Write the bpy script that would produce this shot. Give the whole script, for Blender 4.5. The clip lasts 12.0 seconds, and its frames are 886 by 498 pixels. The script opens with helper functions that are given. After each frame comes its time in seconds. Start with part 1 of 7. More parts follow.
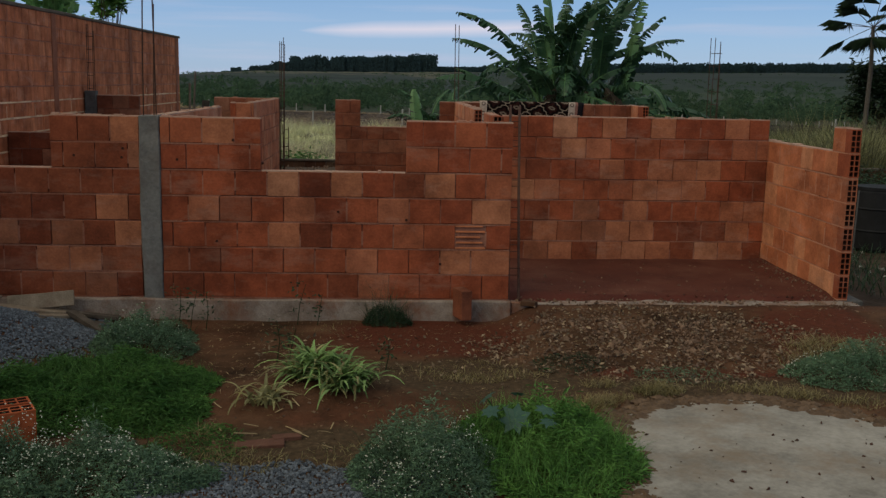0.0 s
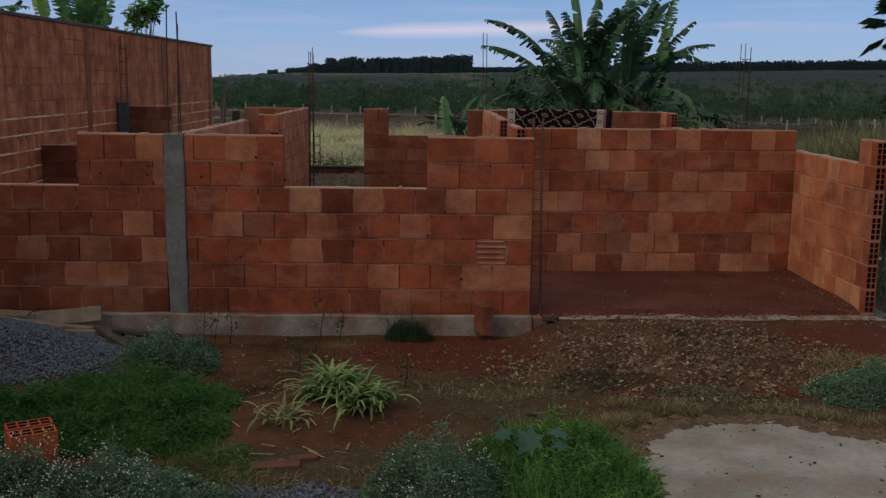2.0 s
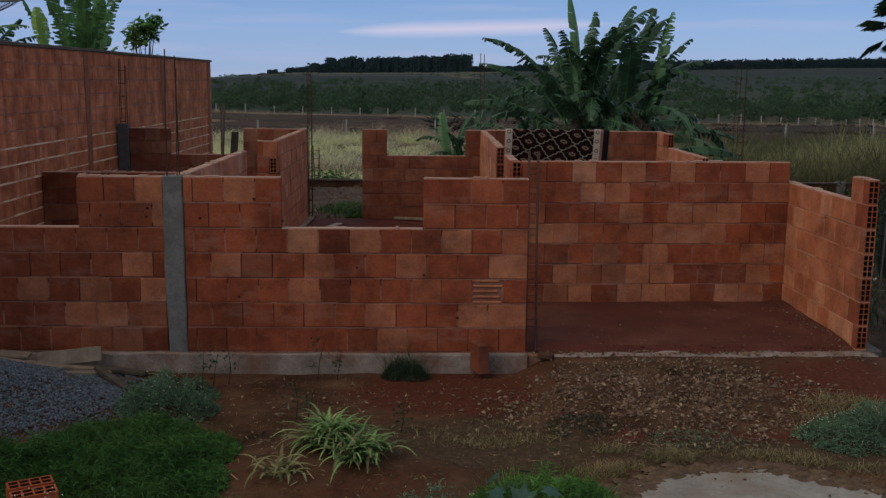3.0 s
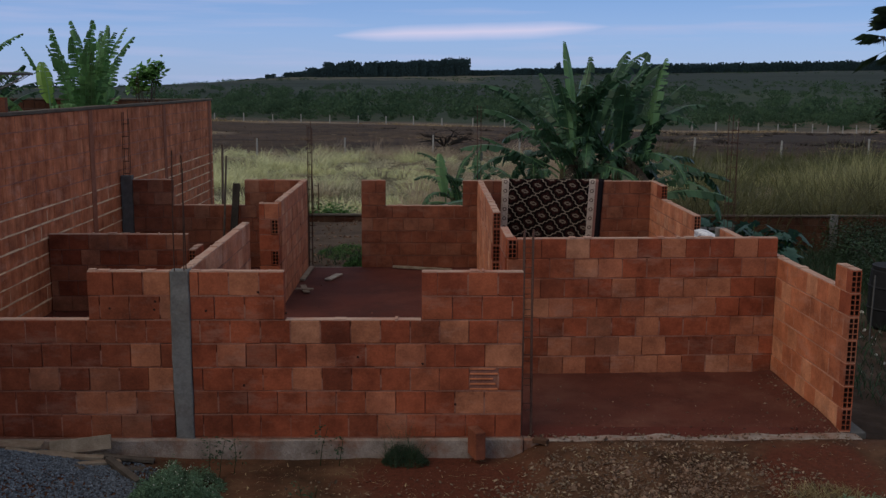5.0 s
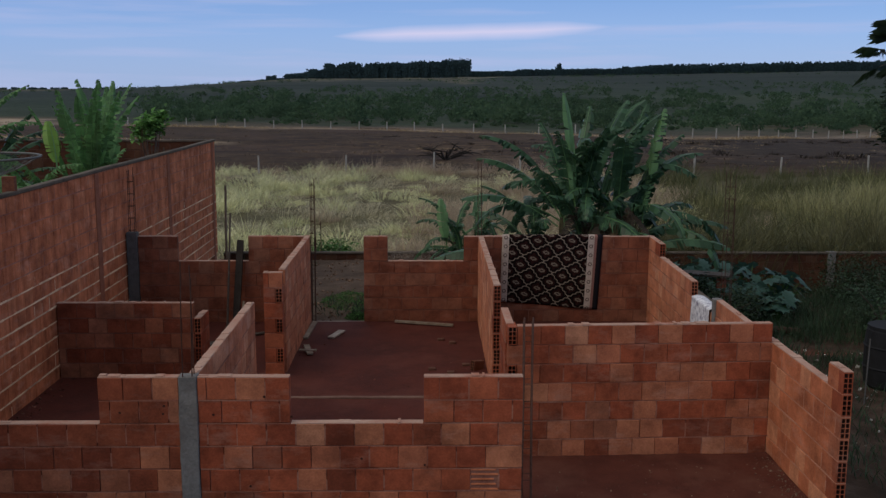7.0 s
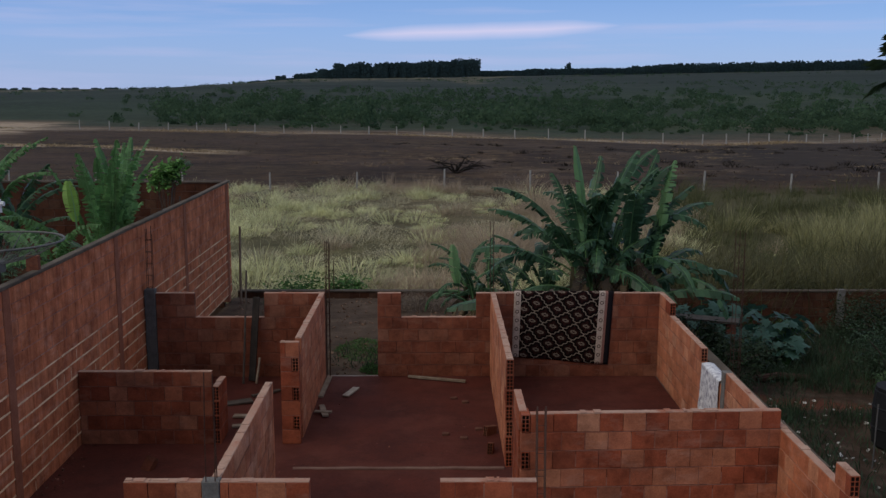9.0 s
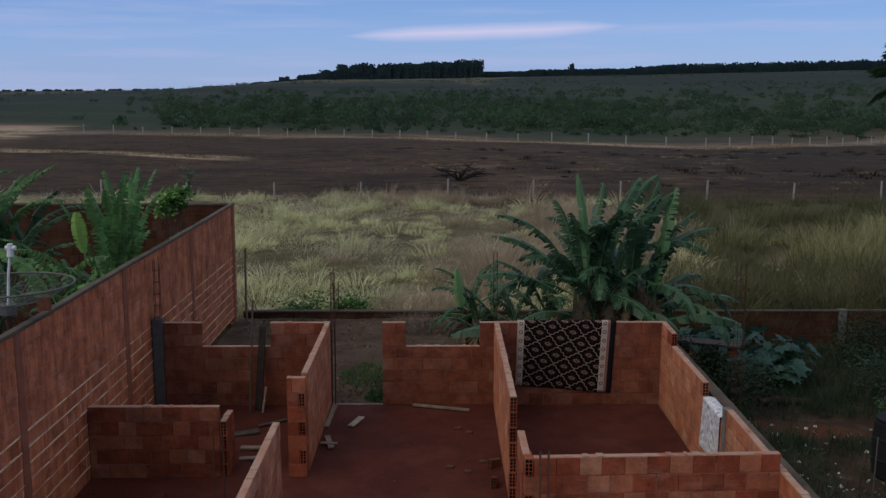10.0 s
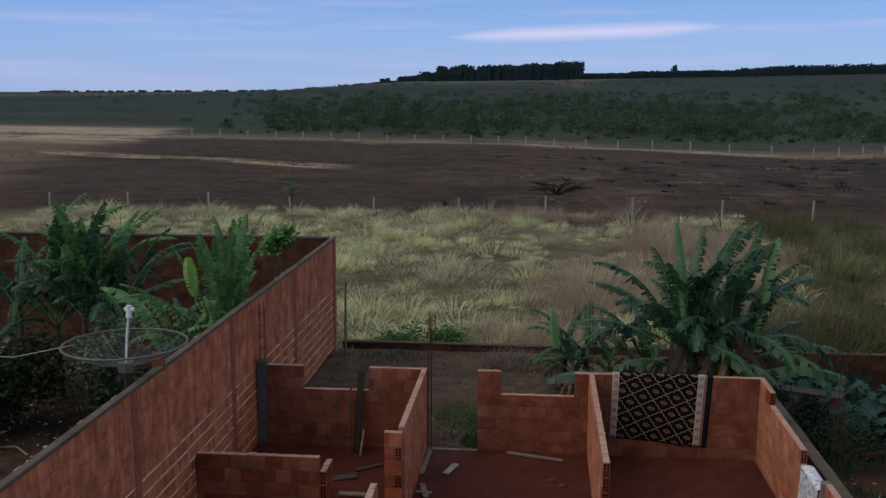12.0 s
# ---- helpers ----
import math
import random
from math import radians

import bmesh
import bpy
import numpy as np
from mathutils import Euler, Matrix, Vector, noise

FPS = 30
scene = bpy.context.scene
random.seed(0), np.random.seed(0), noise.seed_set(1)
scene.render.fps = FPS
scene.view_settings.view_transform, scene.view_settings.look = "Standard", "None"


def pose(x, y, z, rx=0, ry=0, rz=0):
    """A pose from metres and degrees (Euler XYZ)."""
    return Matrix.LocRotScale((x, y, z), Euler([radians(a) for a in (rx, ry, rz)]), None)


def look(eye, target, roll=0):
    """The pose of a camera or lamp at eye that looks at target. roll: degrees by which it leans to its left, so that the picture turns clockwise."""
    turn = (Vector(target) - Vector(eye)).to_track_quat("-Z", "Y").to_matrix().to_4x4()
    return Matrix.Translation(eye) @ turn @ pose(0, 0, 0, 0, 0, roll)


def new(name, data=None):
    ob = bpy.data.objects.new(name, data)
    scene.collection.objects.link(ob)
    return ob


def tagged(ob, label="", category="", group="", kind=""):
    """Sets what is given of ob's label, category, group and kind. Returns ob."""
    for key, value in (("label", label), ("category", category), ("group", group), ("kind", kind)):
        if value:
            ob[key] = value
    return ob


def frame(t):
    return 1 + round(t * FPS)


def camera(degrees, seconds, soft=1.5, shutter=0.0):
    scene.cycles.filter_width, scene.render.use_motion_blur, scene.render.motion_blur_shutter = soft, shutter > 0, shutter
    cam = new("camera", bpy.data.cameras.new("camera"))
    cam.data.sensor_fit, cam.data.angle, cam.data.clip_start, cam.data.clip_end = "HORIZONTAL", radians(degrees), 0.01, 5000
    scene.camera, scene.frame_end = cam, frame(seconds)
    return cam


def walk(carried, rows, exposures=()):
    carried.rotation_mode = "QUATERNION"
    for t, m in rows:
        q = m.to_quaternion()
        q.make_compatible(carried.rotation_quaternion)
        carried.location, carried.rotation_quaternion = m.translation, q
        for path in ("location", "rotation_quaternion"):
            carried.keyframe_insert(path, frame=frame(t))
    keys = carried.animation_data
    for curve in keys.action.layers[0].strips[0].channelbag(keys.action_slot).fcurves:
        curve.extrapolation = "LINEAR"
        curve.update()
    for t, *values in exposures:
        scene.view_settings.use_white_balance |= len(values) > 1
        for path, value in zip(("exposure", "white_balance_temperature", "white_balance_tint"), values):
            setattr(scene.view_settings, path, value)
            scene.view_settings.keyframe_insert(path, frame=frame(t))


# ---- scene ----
cam = camera(48.6, 12.0, soft=1.4)
PATH = [
    (0, (0.066, -0.046, 1.768), (0.175, 1.923, 1.432), 1.2),
    (0.5, (0.097, -0.073, 1.775), (0.201, 1.896, 1.442), 1.0),
    (1, (0.13, -0.072, 1.778), (0.231, 1.897, 1.442), 0.9),
    (1.5, (0.164, -0.066, 1.803), (0.234, 1.904, 1.465), 0.8),
    (2, (0.182, -0.064, 1.894), (0.218, 1.907, 1.558), 0.7),
    (2.5, (0.204, -0.075, 2.054), (0.239, 1.896, 1.716), 0.6),
    (3, (0.214, -0.093, 2.235), (0.249, 1.878, 1.897), 0.5),
    (5, (0.213, -0.251, 3.005), (0.251, 1.721, 2.674), 0.3),
    (5.5, (0.219, -0.273, 3.214), (0.256, 1.699, 2.881), 0.3),
    (6, (0.227, -0.286, 3.452), (0.263, 1.685, 3.118), 0.3),
    (6.5, (0.225, -0.295, 3.691), (0.261, 1.676, 3.358), 0.2),
    (7, (0.204, -0.309, 3.929), (0.24, 1.663, 3.599), 0.2),
    (9, (0.143, -0.375, 4.918), (0.16, 1.597, 4.586), 0.1),
    (9.5, (0.128, -0.43, 5.178), (0.144, 1.543, 4.846), 0.1),
    (10, (0.131, -0.465, 5.44), (0.141, 1.507, 5.109), 0.0),
    (10.5, (0.130, -0.492, 5.705), (0.136, 1.48, 5.373), 0.0),
    (11, (0.123, -0.505, 5.972), (0.125, 1.467, 5.641), 0.0),
    (11.5, (0.117, -0.52, 6.194), (0.104, 1.452, 5.865), 0.0),
    (12, (0.122, -0.58, 6.306), (-0.064, 1.383, 5.977), 0.1),
]
walk(cam, [(t, look(eye, target, roll)) for t, eye, target, roll in PATH],
     [(0, 0.12, 6330, 0), (1.0, 0.10, 6280, 2), (2.5, -0.06, 5950, 8), (5, 0.0, 5800, 9), (7, 0.04, 5720, 10), (9, 0.02, 5650, 10), (10.5, -0.08, 5620, 10), (11.0, -0.07, 5615, 10), (11.5, 0.03, 5610, 10), (12, 0.07, 5600, 10)])

# ---- light: dusk sky with thin cloud, soft glow low on the left behind the eye ----
SUN_EL, SUN_AZ = 42.0, 232.0        # degrees; azimuth clockwise from +y
DECK = 10.0                        # brightness of the cloud deck, before the strength below
world = bpy.data.worlds.new("dusk_sky")
scene.world = world
world.use_nodes = True
wn = world.node_tree
wn.nodes.clear()


def wnode(kind, **values):
    n = wn.nodes.new(kind)
    for k, v in values.items():
        n.inputs[k].default_value = v
    return n


w_out = wnode("ShaderNodeOutputWorld")
w_bg = wnode("ShaderNodeBackground", Strength=0.1)
sky = wnode("ShaderNodeTexSky")
sky.sky_type, sky.sun_disc = "NISHITA", False
sky.sun_elevation, sky.sun_rotation = radians(SUN_EL), radians(SUN_AZ)
sky.air_density, sky.dust_density, sky.ozone_density = 1.0, 0.2, 5.0
w_co = wnode("ShaderNodeTexCoord")
w_sep = wnode("ShaderNodeSeparateXYZ")
wn.links.new(w_co.outputs["Generated"], w_sep.inputs[0])
# thin even cloud deck: paler lavender low down, bluer higher up
w_deck = wnode("ShaderNodeValToRGB")
wn.links.new(w_sep.outputs["Z"], w_deck.inputs["Fac"])
de = w_deck.color_ramp.elements
de[0].position, de[0].color = 0.0, (0.335, 0.42, 0.63, 1)
de[1].position, de[1].color = 1.0, (0.56, 0.54, 0.50, 1)
de.new(0.05).color = (0.285, 0.40, 0.66, 1)
de.new(0.10).color = (0.195, 0.32, 0.60, 1)
de.new(0.16).color = (0.17, 0.25, 0.42, 1)
de.new(0.40).color = (0.43, 0.425, 0.41, 1)
w_scale = wnode("ShaderNodeMixRGB", Fac=1.0, Color2=(DECK, DECK, DECK, 1))
w_scale.blend_type = "MULTIPLY"
wn.links.new(w_deck.outputs["Color"], w_scale.inputs["Color1"])
w_veil = wnode("ShaderNodeMixRGB", Fac=0.82)
wn.links.new(sky.outputs["Color"], w_veil.inputs["Color1"])
wn.links.new(w_scale.outputs["Color"], w_veil.inputs["Color2"])
# long pale streaks of higher cloud
w_map = wnode("ShaderNodeMapping")
w_map.inputs["Scale"].default_value = (2.2, 2.2, 34.0)
w_map.inputs["Location"].default_value = (0.35, 0.2, 0.62)
w_noise = wnode("ShaderNodeTexNoise", Scale=1.7, Detail=5.0, Roughness=0.5)
w_ramp = wnode("ShaderNodeValToRGB")
w_ramp.color_ramp.elements[0].position, w_ramp.color_ramp.elements[1].position = 0.50, 0.80
w_ramp.color_ramp.elements[1].color = (0.8, 0.8, 0.8, 1)
w_mix = wnode("ShaderNodeMixRGB", Color2=(0.50 * DECK, 0.50 * DECK, 0.66 * DECK, 1))
wn.links.new(w_co.outputs["Generated"], w_map.inputs["Vector"])
wn.links.new(w_map.outputs["Vector"], w_noise.inputs["Vector"])
wn.links.new(w_noise.outputs["Fac"], w_ramp.inputs["Fac"])
wn.links.new(w_ramp.outputs["Color"], w_mix.inputs["Fac"])
wn.links.new(w_veil.outputs["Color"], w_mix.inputs["Color1"])


def wmath(op, p, q):
    n = wn.nodes.new("ShaderNodeMath")
    n.operation, n.use_clamp = op, op == "SUBTRACT"
    for i, v in enumerate((p, q)):
        if isinstance(v, (int, float)):
            n.inputs[i].default_value = v
        else:
            wn.links.new(v, n.inputs[i])
    return n.outputs[0]


# one lit streak low over the ridge
w_n2 = wnode("ShaderNodeTexNoise", Scale=9.0, Detail=4.0)
wn.links.new(w_co.outputs["Generated"], w_n2.inputs["Vector"])
streak_z = wmath("ADD", wmath("MULTIPLY", w_sep.outputs["X"], 0.034), 0.0475)
streak_z = wmath("ADD", streak_z, wmath("MULTIPLY", w_n2.outputs["Fac"], 0.006))
dz_ = wmath("MULTIPLY", wmath("ABSOLUTE", wmath("ADD", w_sep.outputs["Z"], wmath("MULTIPLY", streak_z, -1.0)), 0), 105.0)
dx_ = wmath("POWER", wmath("MULTIPLY", wmath("ABSOLUTE", wmath("ADD", w_sep.outputs["X"], -0.045), 0), 7.2), 4.0)
front_ = wmath("GREATER_THAN", w_sep.outputs["Y"], 0.0)
streak = wmath("MULTIPLY", wmath("SUBTRACT", 1.0, wmath("ADD", dz_, dx_)), front_)
w_mix2 = wnode("ShaderNodeMixRGB", Color2=(0.66 * DECK, 0.60 * DECK, 0.72 * DECK, 1))
wn.links.new(streak, w_mix2.inputs["Fac"])
wn.links.new(w_mix.outputs["Color"], w_mix2.inputs["Color1"])
wn.links.new(w_mix2.outputs["Color"], w_bg.inputs["Color"])
wn.links.new(w_bg.outputs["Background"], w_out.inputs["Surface"])

sun = new("sun", bpy.data.lights.new("sun", "SUN"))
sun.data.energy, sun.data.angle, sun.data.color = 1.15, radians(45), (1.0, 0.82, 0.55)
az, el = radians(SUN_AZ), radians(SUN_EL)
sun.matrix_world = look((math.sin(az) * math.cos(el) * 60, math.cos(az) * math.cos(el) * 60, math.sin(el) * 60), (0, 0, 0))


# ---- materials ----
def mat(name, dark, light, scale=6.0, rough=0.9, bump=0.3, grain=70.0, stain=None, stain_scale=1.2, spread=0.0,
        island=False, metal=0.0, coords="Object", gloss=0.25, through_light=0.0, relief=0.02):
    """Two colours mixed by noise at two scales, an optional stain colour, grain relief, per-object or per-island spread."""
    m = bpy.data.materials.new(name)
    m.use_nodes = True
    nt = m.node_tree
    b = nt.nodes["Principled BSDF"]

    def nd(kind, **v):
        n = nt.nodes.new(kind)
        for k, x in v.items():
            n.inputs[k].default_value = x
        return n
    co = nd("ShaderNodeTexCoord")
    src = co.outputs[coords]
    big = nd("ShaderNodeTexNoise", Scale=scale, Detail=6.0, Roughness=0.65)
    fine = nd("ShaderNodeTexNoise", Scale=grain, Detail=3.0, Roughness=0.6)
    nt.links.new(src, big.inputs["Vector"])
    nt.links.new(src, fine.inputs["Vector"])
    add = nd("ShaderNodeMath")
    add.operation = "MULTIPLY_ADD"
    add.inputs[1].default_value = 0.45
    nt.links.new(fine.outputs["Fac"], add.inputs[0])
    nt.links.new(big.outputs["Fac"], add.inputs[2])
    ramp = nd("ShaderNodeValToRGB")
    e = ramp.color_ramp.elements
    e[0].position, e[0].color = 0.5, (*dark, 1)
    e[1].position, e[1].color = 0.95, (*light, 1)
    nt.links.new(add.outputs[0], ramp.inputs["Fac"])
    col = ramp.outputs["Color"]
    if stain:
        sn = nd("ShaderNodeTexNoise", Scale=stain_scale, Detail=5.0, Roughness=0.7)
        nt.links.new(src, sn.inputs["Vector"])
        sr = nd("ShaderNodeValToRGB")
        sr.color_ramp.elements[0].position, sr.color_ramp.elements[1].position = 0.48, 0.68
        nt.links.new(sn.outputs["Fac"], sr.inputs["Fac"])
        sm = nd("ShaderNodeMixRGB", Color2=(*stain, 1))
        nt.links.new(sr.outputs["Color"], sm.inputs["Fac"])
        nt.links.new(col, sm.inputs["Color1"])
        col = sm.outputs["Color"]
    if spread:
        if island:
            rnd = nd("ShaderNodeNewGeometry").outputs["Random Per Island"]
        else:
            rnd = nd("ShaderNodeObjectInfo").outputs["Random"]
        mr = nd("ShaderNodeMapRange")
        mr.inputs["To Min"].default_value, mr.inputs["To Max"].default_value = 1 - spread, 1 + spread
        nt.links.new(rnd, mr.inputs["Value"])
        hs = nd("ShaderNodeHueSaturation")
        nt.links.new(mr.outputs["Result"], hs.inputs["Value"])
        nt.links.new(col, hs.inputs["Color"])
        col = hs.outputs["Color"]
    nt.links.new(col, b.inputs["Base Color"])
    b.inputs["Roughness"].default_value = rough
    b.inputs["Metallic"].default_value = metal
    b.inputs["Specular IOR Level"].default_value = gloss
    if bump:
        bp = nd("ShaderNodeBump", Strength=bump, Distance=relief)
        nt.links.new(add.outputs[0], bp.inputs["Height"])
        nt.links.new(bp.outputs["Normal"], b.inputs["Normal"])
    if through_light:
        tr = nd("ShaderNodeBsdfTranslucent")
        nt.links.new(col, tr.inputs["Color"])
        ms = nd("ShaderNodeMixShader", Fac=through_light)
        nt.links.new(b.outputs[0], ms.inputs[1])
        nt.links.new(tr.outputs[0], ms.inputs[2])
        nt.links.new(ms.outputs[0], nt.nodes["Material Output"].inputs["Surface"])
    return m


def brick_material(name, island=False, deep=1.0, tint=(1, 1, 1), even=0.0, streaks=False):
    """Fired clay block: orange to dark red by piece, a few pale ones, fine ribs along its length, stains."""
    m = bpy.data.materials.new(name)
    m.use_nodes = True
    nt = m.node_tree
    b = nt.nodes["Principled BSDF"]

    def nd(kind, **v):
        n = nt.nodes.new(kind)
        for k, x in v.items():
            n.inputs[k].default_value = x
        return n
    rnd = nd("ShaderNodeNewGeometry").outputs["Random Per Island"] if island else nd("ShaderNodeObjectInfo").outputs["Random"]
    ramp = nd("ShaderNodeValToRGB")
    el = ramp.color_ramp.elements
    stops = [(0.0, (0.21, 0.058, 0.030)), (0.2, (0.31, 0.095, 0.046)), (0.52, (0.35, 0.115, 0.056)), (0.72, (0.40, 0.150, 0.075)),
             (0.86, (0.45, 0.205, 0.115)), (1.0, (0.52, 0.29, 0.18))]
    mean = (0.34, 0.115, 0.058)
    stops = [(p, tuple((c[i] * (1 - even) + mean[i] * even) * tint[i] for i in range(3))) for p, c in stops]
    el[0].position, el[0].color = stops[0][0], (*[c * deep for c in stops[0][1]], 1)
    el[1].position, el[1].color = stops[-1][0], (*[c * deep for c in stops[-1][1]], 1)
    for p, c in stops[1:-1]:
        el.new(p).color = (*[k * deep for k in c], 1)
    nt.links.new(rnd, ramp.inputs["Fac"])
    geo = nd("ShaderNodeNewGeometry").outputs["Position"]
    n1 = nd("ShaderNodeTexNoise", Scale=3.0, Detail=7.0, Roughness=0.7)
    n2 = nd("ShaderNodeTexNoise", Scale=55.0, Detail=4.0)
    nt.links.new(geo, n1.inputs["Vector"])
    nt.links.new(geo, n2.inputs["Vector"])
    r1 = nd("ShaderNodeValToRGB")
    r1.color_ramp.elements[0].position, r1.color_ramp.elements[1].position = 0.35, 0.68
    r1.color_ramp.elements[0].color, r1.color_ramp.elements[1].color = (0.42, 0.38, 0.37, 1), (1.16, 1.14, 1.12, 1)
    nt.links.new(n1.outputs["Fac"], r1.inputs["Fac"])
    mul = nd("ShaderNodeMixRGB", Fac=0.85)
    mul.blend_type = "MULTIPLY"
    nt.links.new(ramp.outputs["Color"], mul.inputs["Color1"])
    nt.links.new(r1.outputs["Color"], mul.inputs["Color2"])
    r2 = nd("ShaderNodeValToRGB")
    r2.color_ramp.elements[0].position, r2.color_ramp.elements[1].position = 0.3, 0.7
    r2.color_ramp.elements[0].color, r2.color_ramp.elements[1].color = (0.72, 0.7, 0.7, 1), (1.1, 1.1, 1.1, 1)
    nt.links.new(n2.outputs["Fac"], r2.inputs["Fac"])
    mul2 = nd("ShaderNodeMixRGB", Fac=0.6)
    mul2.blend_type = "MULTIPLY"
    nt.links.new(mul.outputs["Color"], mul2.inputs["Color1"])
    nt.links.new(r2.outputs["Color"], mul2.inputs["Color2"])
    # pinkish-grey mortar smears
    mp = nd("ShaderNodeMapping")
    mp.inputs["Scale"].default_value = (1.0, 1.0, 2.6)
    nt.links.new(geo, mp.inputs["Vector"])
    n3 = nd("ShaderNodeTexNoise", Scale=2.1, Detail=7.0, Roughness=0.72)
    nt.links.new(mp.outputs["Vector"], n3.inputs["Vector"])
    r3_ = nd("ShaderNodeValToRGB")
    r3_.color_ramp.elements[0].position, r3_.color_ramp.elements[1].position = 0.53, 0.74
    r3_.color_ramp.elements[1].color = (0.5, 0.5, 0.5, 1)
    nt.links.new(n3.outputs["Fac"], r3_.inputs["Fac"])
    sm = nd("ShaderNodeMixRGB", Color2=(0.37 * deep, 0.21 * deep, 0.155 * deep, 1))
    nt.links.new(r3_.outputs["Color"], sm.inputs["Fac"])
    nt.links.new(mul2.outputs["Color"], sm.inputs["Color1"])
    out = sm.outputs["Color"]
    if streaks:
        # rain streaks running down from the coping
        mp2 = nd("ShaderNodeMapping")
        mp2.inputs["Scale"].default_value = (1.0, 1.0, 0.10)
        nt.links.new(geo, mp2.inputs["Vector"])
        n4 = nd("ShaderNodeTexNoise", Scale=7.0, Detail=6.0, Roughness=0.7)
        nt.links.new(mp2.outputs["Vector"], n4.inputs["Vector"])
        r4 = nd("ShaderNodeValToRGB")
        r4.color_ramp.elements[0].position, r4.color_ramp.elements[1].position = 0.38, 0.60
        r4.color_ramp.elements[0].color, r4.color_ramp.elements[1].color = (0.52, 0.46, 0.46, 1), (1.0, 1.0, 1.0, 1)
        nt.links.new(n4.outputs["Fac"], r4.inputs["Fac"])
        mul3 = nd("ShaderNodeMixRGB", Fac=0.7)
        mul3.blend_type = "MULTIPLY"
        nt.links.new(out, mul3.inputs["Color1"])
        nt.links.new(r4.outputs["Color"], mul3.inputs["Color2"])
        out = mul3.outputs["Color"]
    nt.links.new(out, b.inputs["Base Color"])
    # ribs
    sep = nd("ShaderNodeSeparateXYZ")
    nt.links.new(geo, sep.inputs[0])
    fr = nd("ShaderNodeMath")
    fr.operation = "MULTIPLY"
    fr.inputs[1].default_value = 6.2832 / 0.026
    nt.links.new(sep.outputs["Z"], fr.inputs[0])
    si = nd("ShaderNodeMath")
    si.operation = "SINE"
    nt.links.new(fr.outputs[0], si.inputs[0])
    mx = nd("ShaderNodeMath")
    mx.operation = "MULTIPLY_ADD"
    mx.inputs[1].default_value = 0.035
    nt.links.new(si.outputs[0], mx.inputs[0])
    nt.links.new(n2.outputs["Fac"], mx.inputs[2])
    bp = nd("ShaderNodeBump", Strength=0.35, Distance=0.012)
    nt.links.new(mx.outputs[0], bp.inputs["Height"])
    nt.links.new(bp.outputs["Normal"], b.inputs["Normal"])
    b.inputs["Roughness"].default_value = 0.9
    b.inputs["Specular IOR Level"].default_value = 0.2
    return m


M_BRICK = brick_material("clay_block", deep=0.95, tint=(1.0, 0.775, 0.70), even=0.48)
M_BRICK_OLD = brick_material("weathered_clay_block", island=True, deep=1.90, tint=(1.0, 1.04, 0.95), even=0.88, streaks=True)
# Rear-wall blocks: dusty, and darkened in colour for their weak light.
M_BRICK_IN = brick_material("darkened_dusty_clay_block", deep=0.66, tint=(1.0, 1.0, 1.08), even=0.6)
M_BRICK_OLD_ONE = brick_material("weathered_clay_block_single", deep=1.90, tint=(1.0, 1.04, 0.95), even=0.88, streaks=True)
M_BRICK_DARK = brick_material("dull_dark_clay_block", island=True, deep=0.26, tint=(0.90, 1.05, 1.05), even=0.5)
M_BRICK_GRIMY = brick_material("grimy_clay_block", deep=0.72, tint=(1.0, 0.84, 0.80), even=0.35)
M_BRICK_LIGHT = brick_material("lightly_fired_clay_block", deep=1.20, tint=(1.0, 1.10, 1.12), even=0.72)
# Pale blocks, lightened further for the light on the garage side wall.
M_BRICK_PALE = brick_material("lightened_pale_clay_block", deep=1.42, tint=(1.05, 1.06, 0.98), even=0.62)
# Side-facing walls: dusty pink, with the light they catch put into the colour.
M_BRICK_SIDE_LIT = brick_material("side_lit_pink_clay_block", deep=1.55, tint=(1.0, 1.16, 1.22), even=0.66)
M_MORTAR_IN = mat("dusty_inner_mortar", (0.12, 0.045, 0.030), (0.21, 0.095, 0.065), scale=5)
# Clay inside the tunnels, coloured near black to stand for their shade.
M_HOLE = mat("shaded_clay_cavity", (0.025, 0.009, 0.006), (0.05, 0.017, 0.01), bump=0)
M_MORTAR = mat("bed_mortar", (0.15, 0.052, 0.032), (0.34, 0.165, 0.115), scale=3, stain=(0.23, 0.076, 0.042), stain_scale=1.8)
M_MORTAR_SIDE = mat("orange_dusted_mortar", (0.32, 0.135, 0.078), (0.52, 0.265, 0.175), scale=4, stain=(0.36, 0.15, 0.085), stain_scale=2.0)
M_MORTAR_UPPER = mat("stained_mortar", (0.26, 0.105, 0.072), (0.42, 0.20, 0.145), scale=3, stain=(0.22, 0.085, 0.058), stain_scale=1.2)
M_MORTAR_OLD = mat("old_mortar", (0.539, 0.357, 0.222), (0.919, 0.686, 0.444), scale=4, stain=(0.27, 0.13, 0.09), stain_scale=1.5)
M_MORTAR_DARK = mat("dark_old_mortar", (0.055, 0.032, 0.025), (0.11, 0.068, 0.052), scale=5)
# Mortar on wall tops, made paler to show the sky's light on them.
M_TOP_LIT = mat("lit_top_mortar", (0.30, 0.17, 0.12), (0.52, 0.36, 0.28), scale=6, stain=(0.32, 0.13, 0.08), stain_scale=3)
M_CONC = mat("raw_concrete", (0.105, 0.10, 0.095), (0.21, 0.20, 0.19), scale=7, stain=(0.12, 0.10, 0.09), stain_scale=3, bump=0.5, grain=45)
M_CONC_DARK = mat("dark_concrete", (0.062, 0.060, 0.058), (0.12, 0.115, 0.11), scale=7, bump=0.5, grain=45)
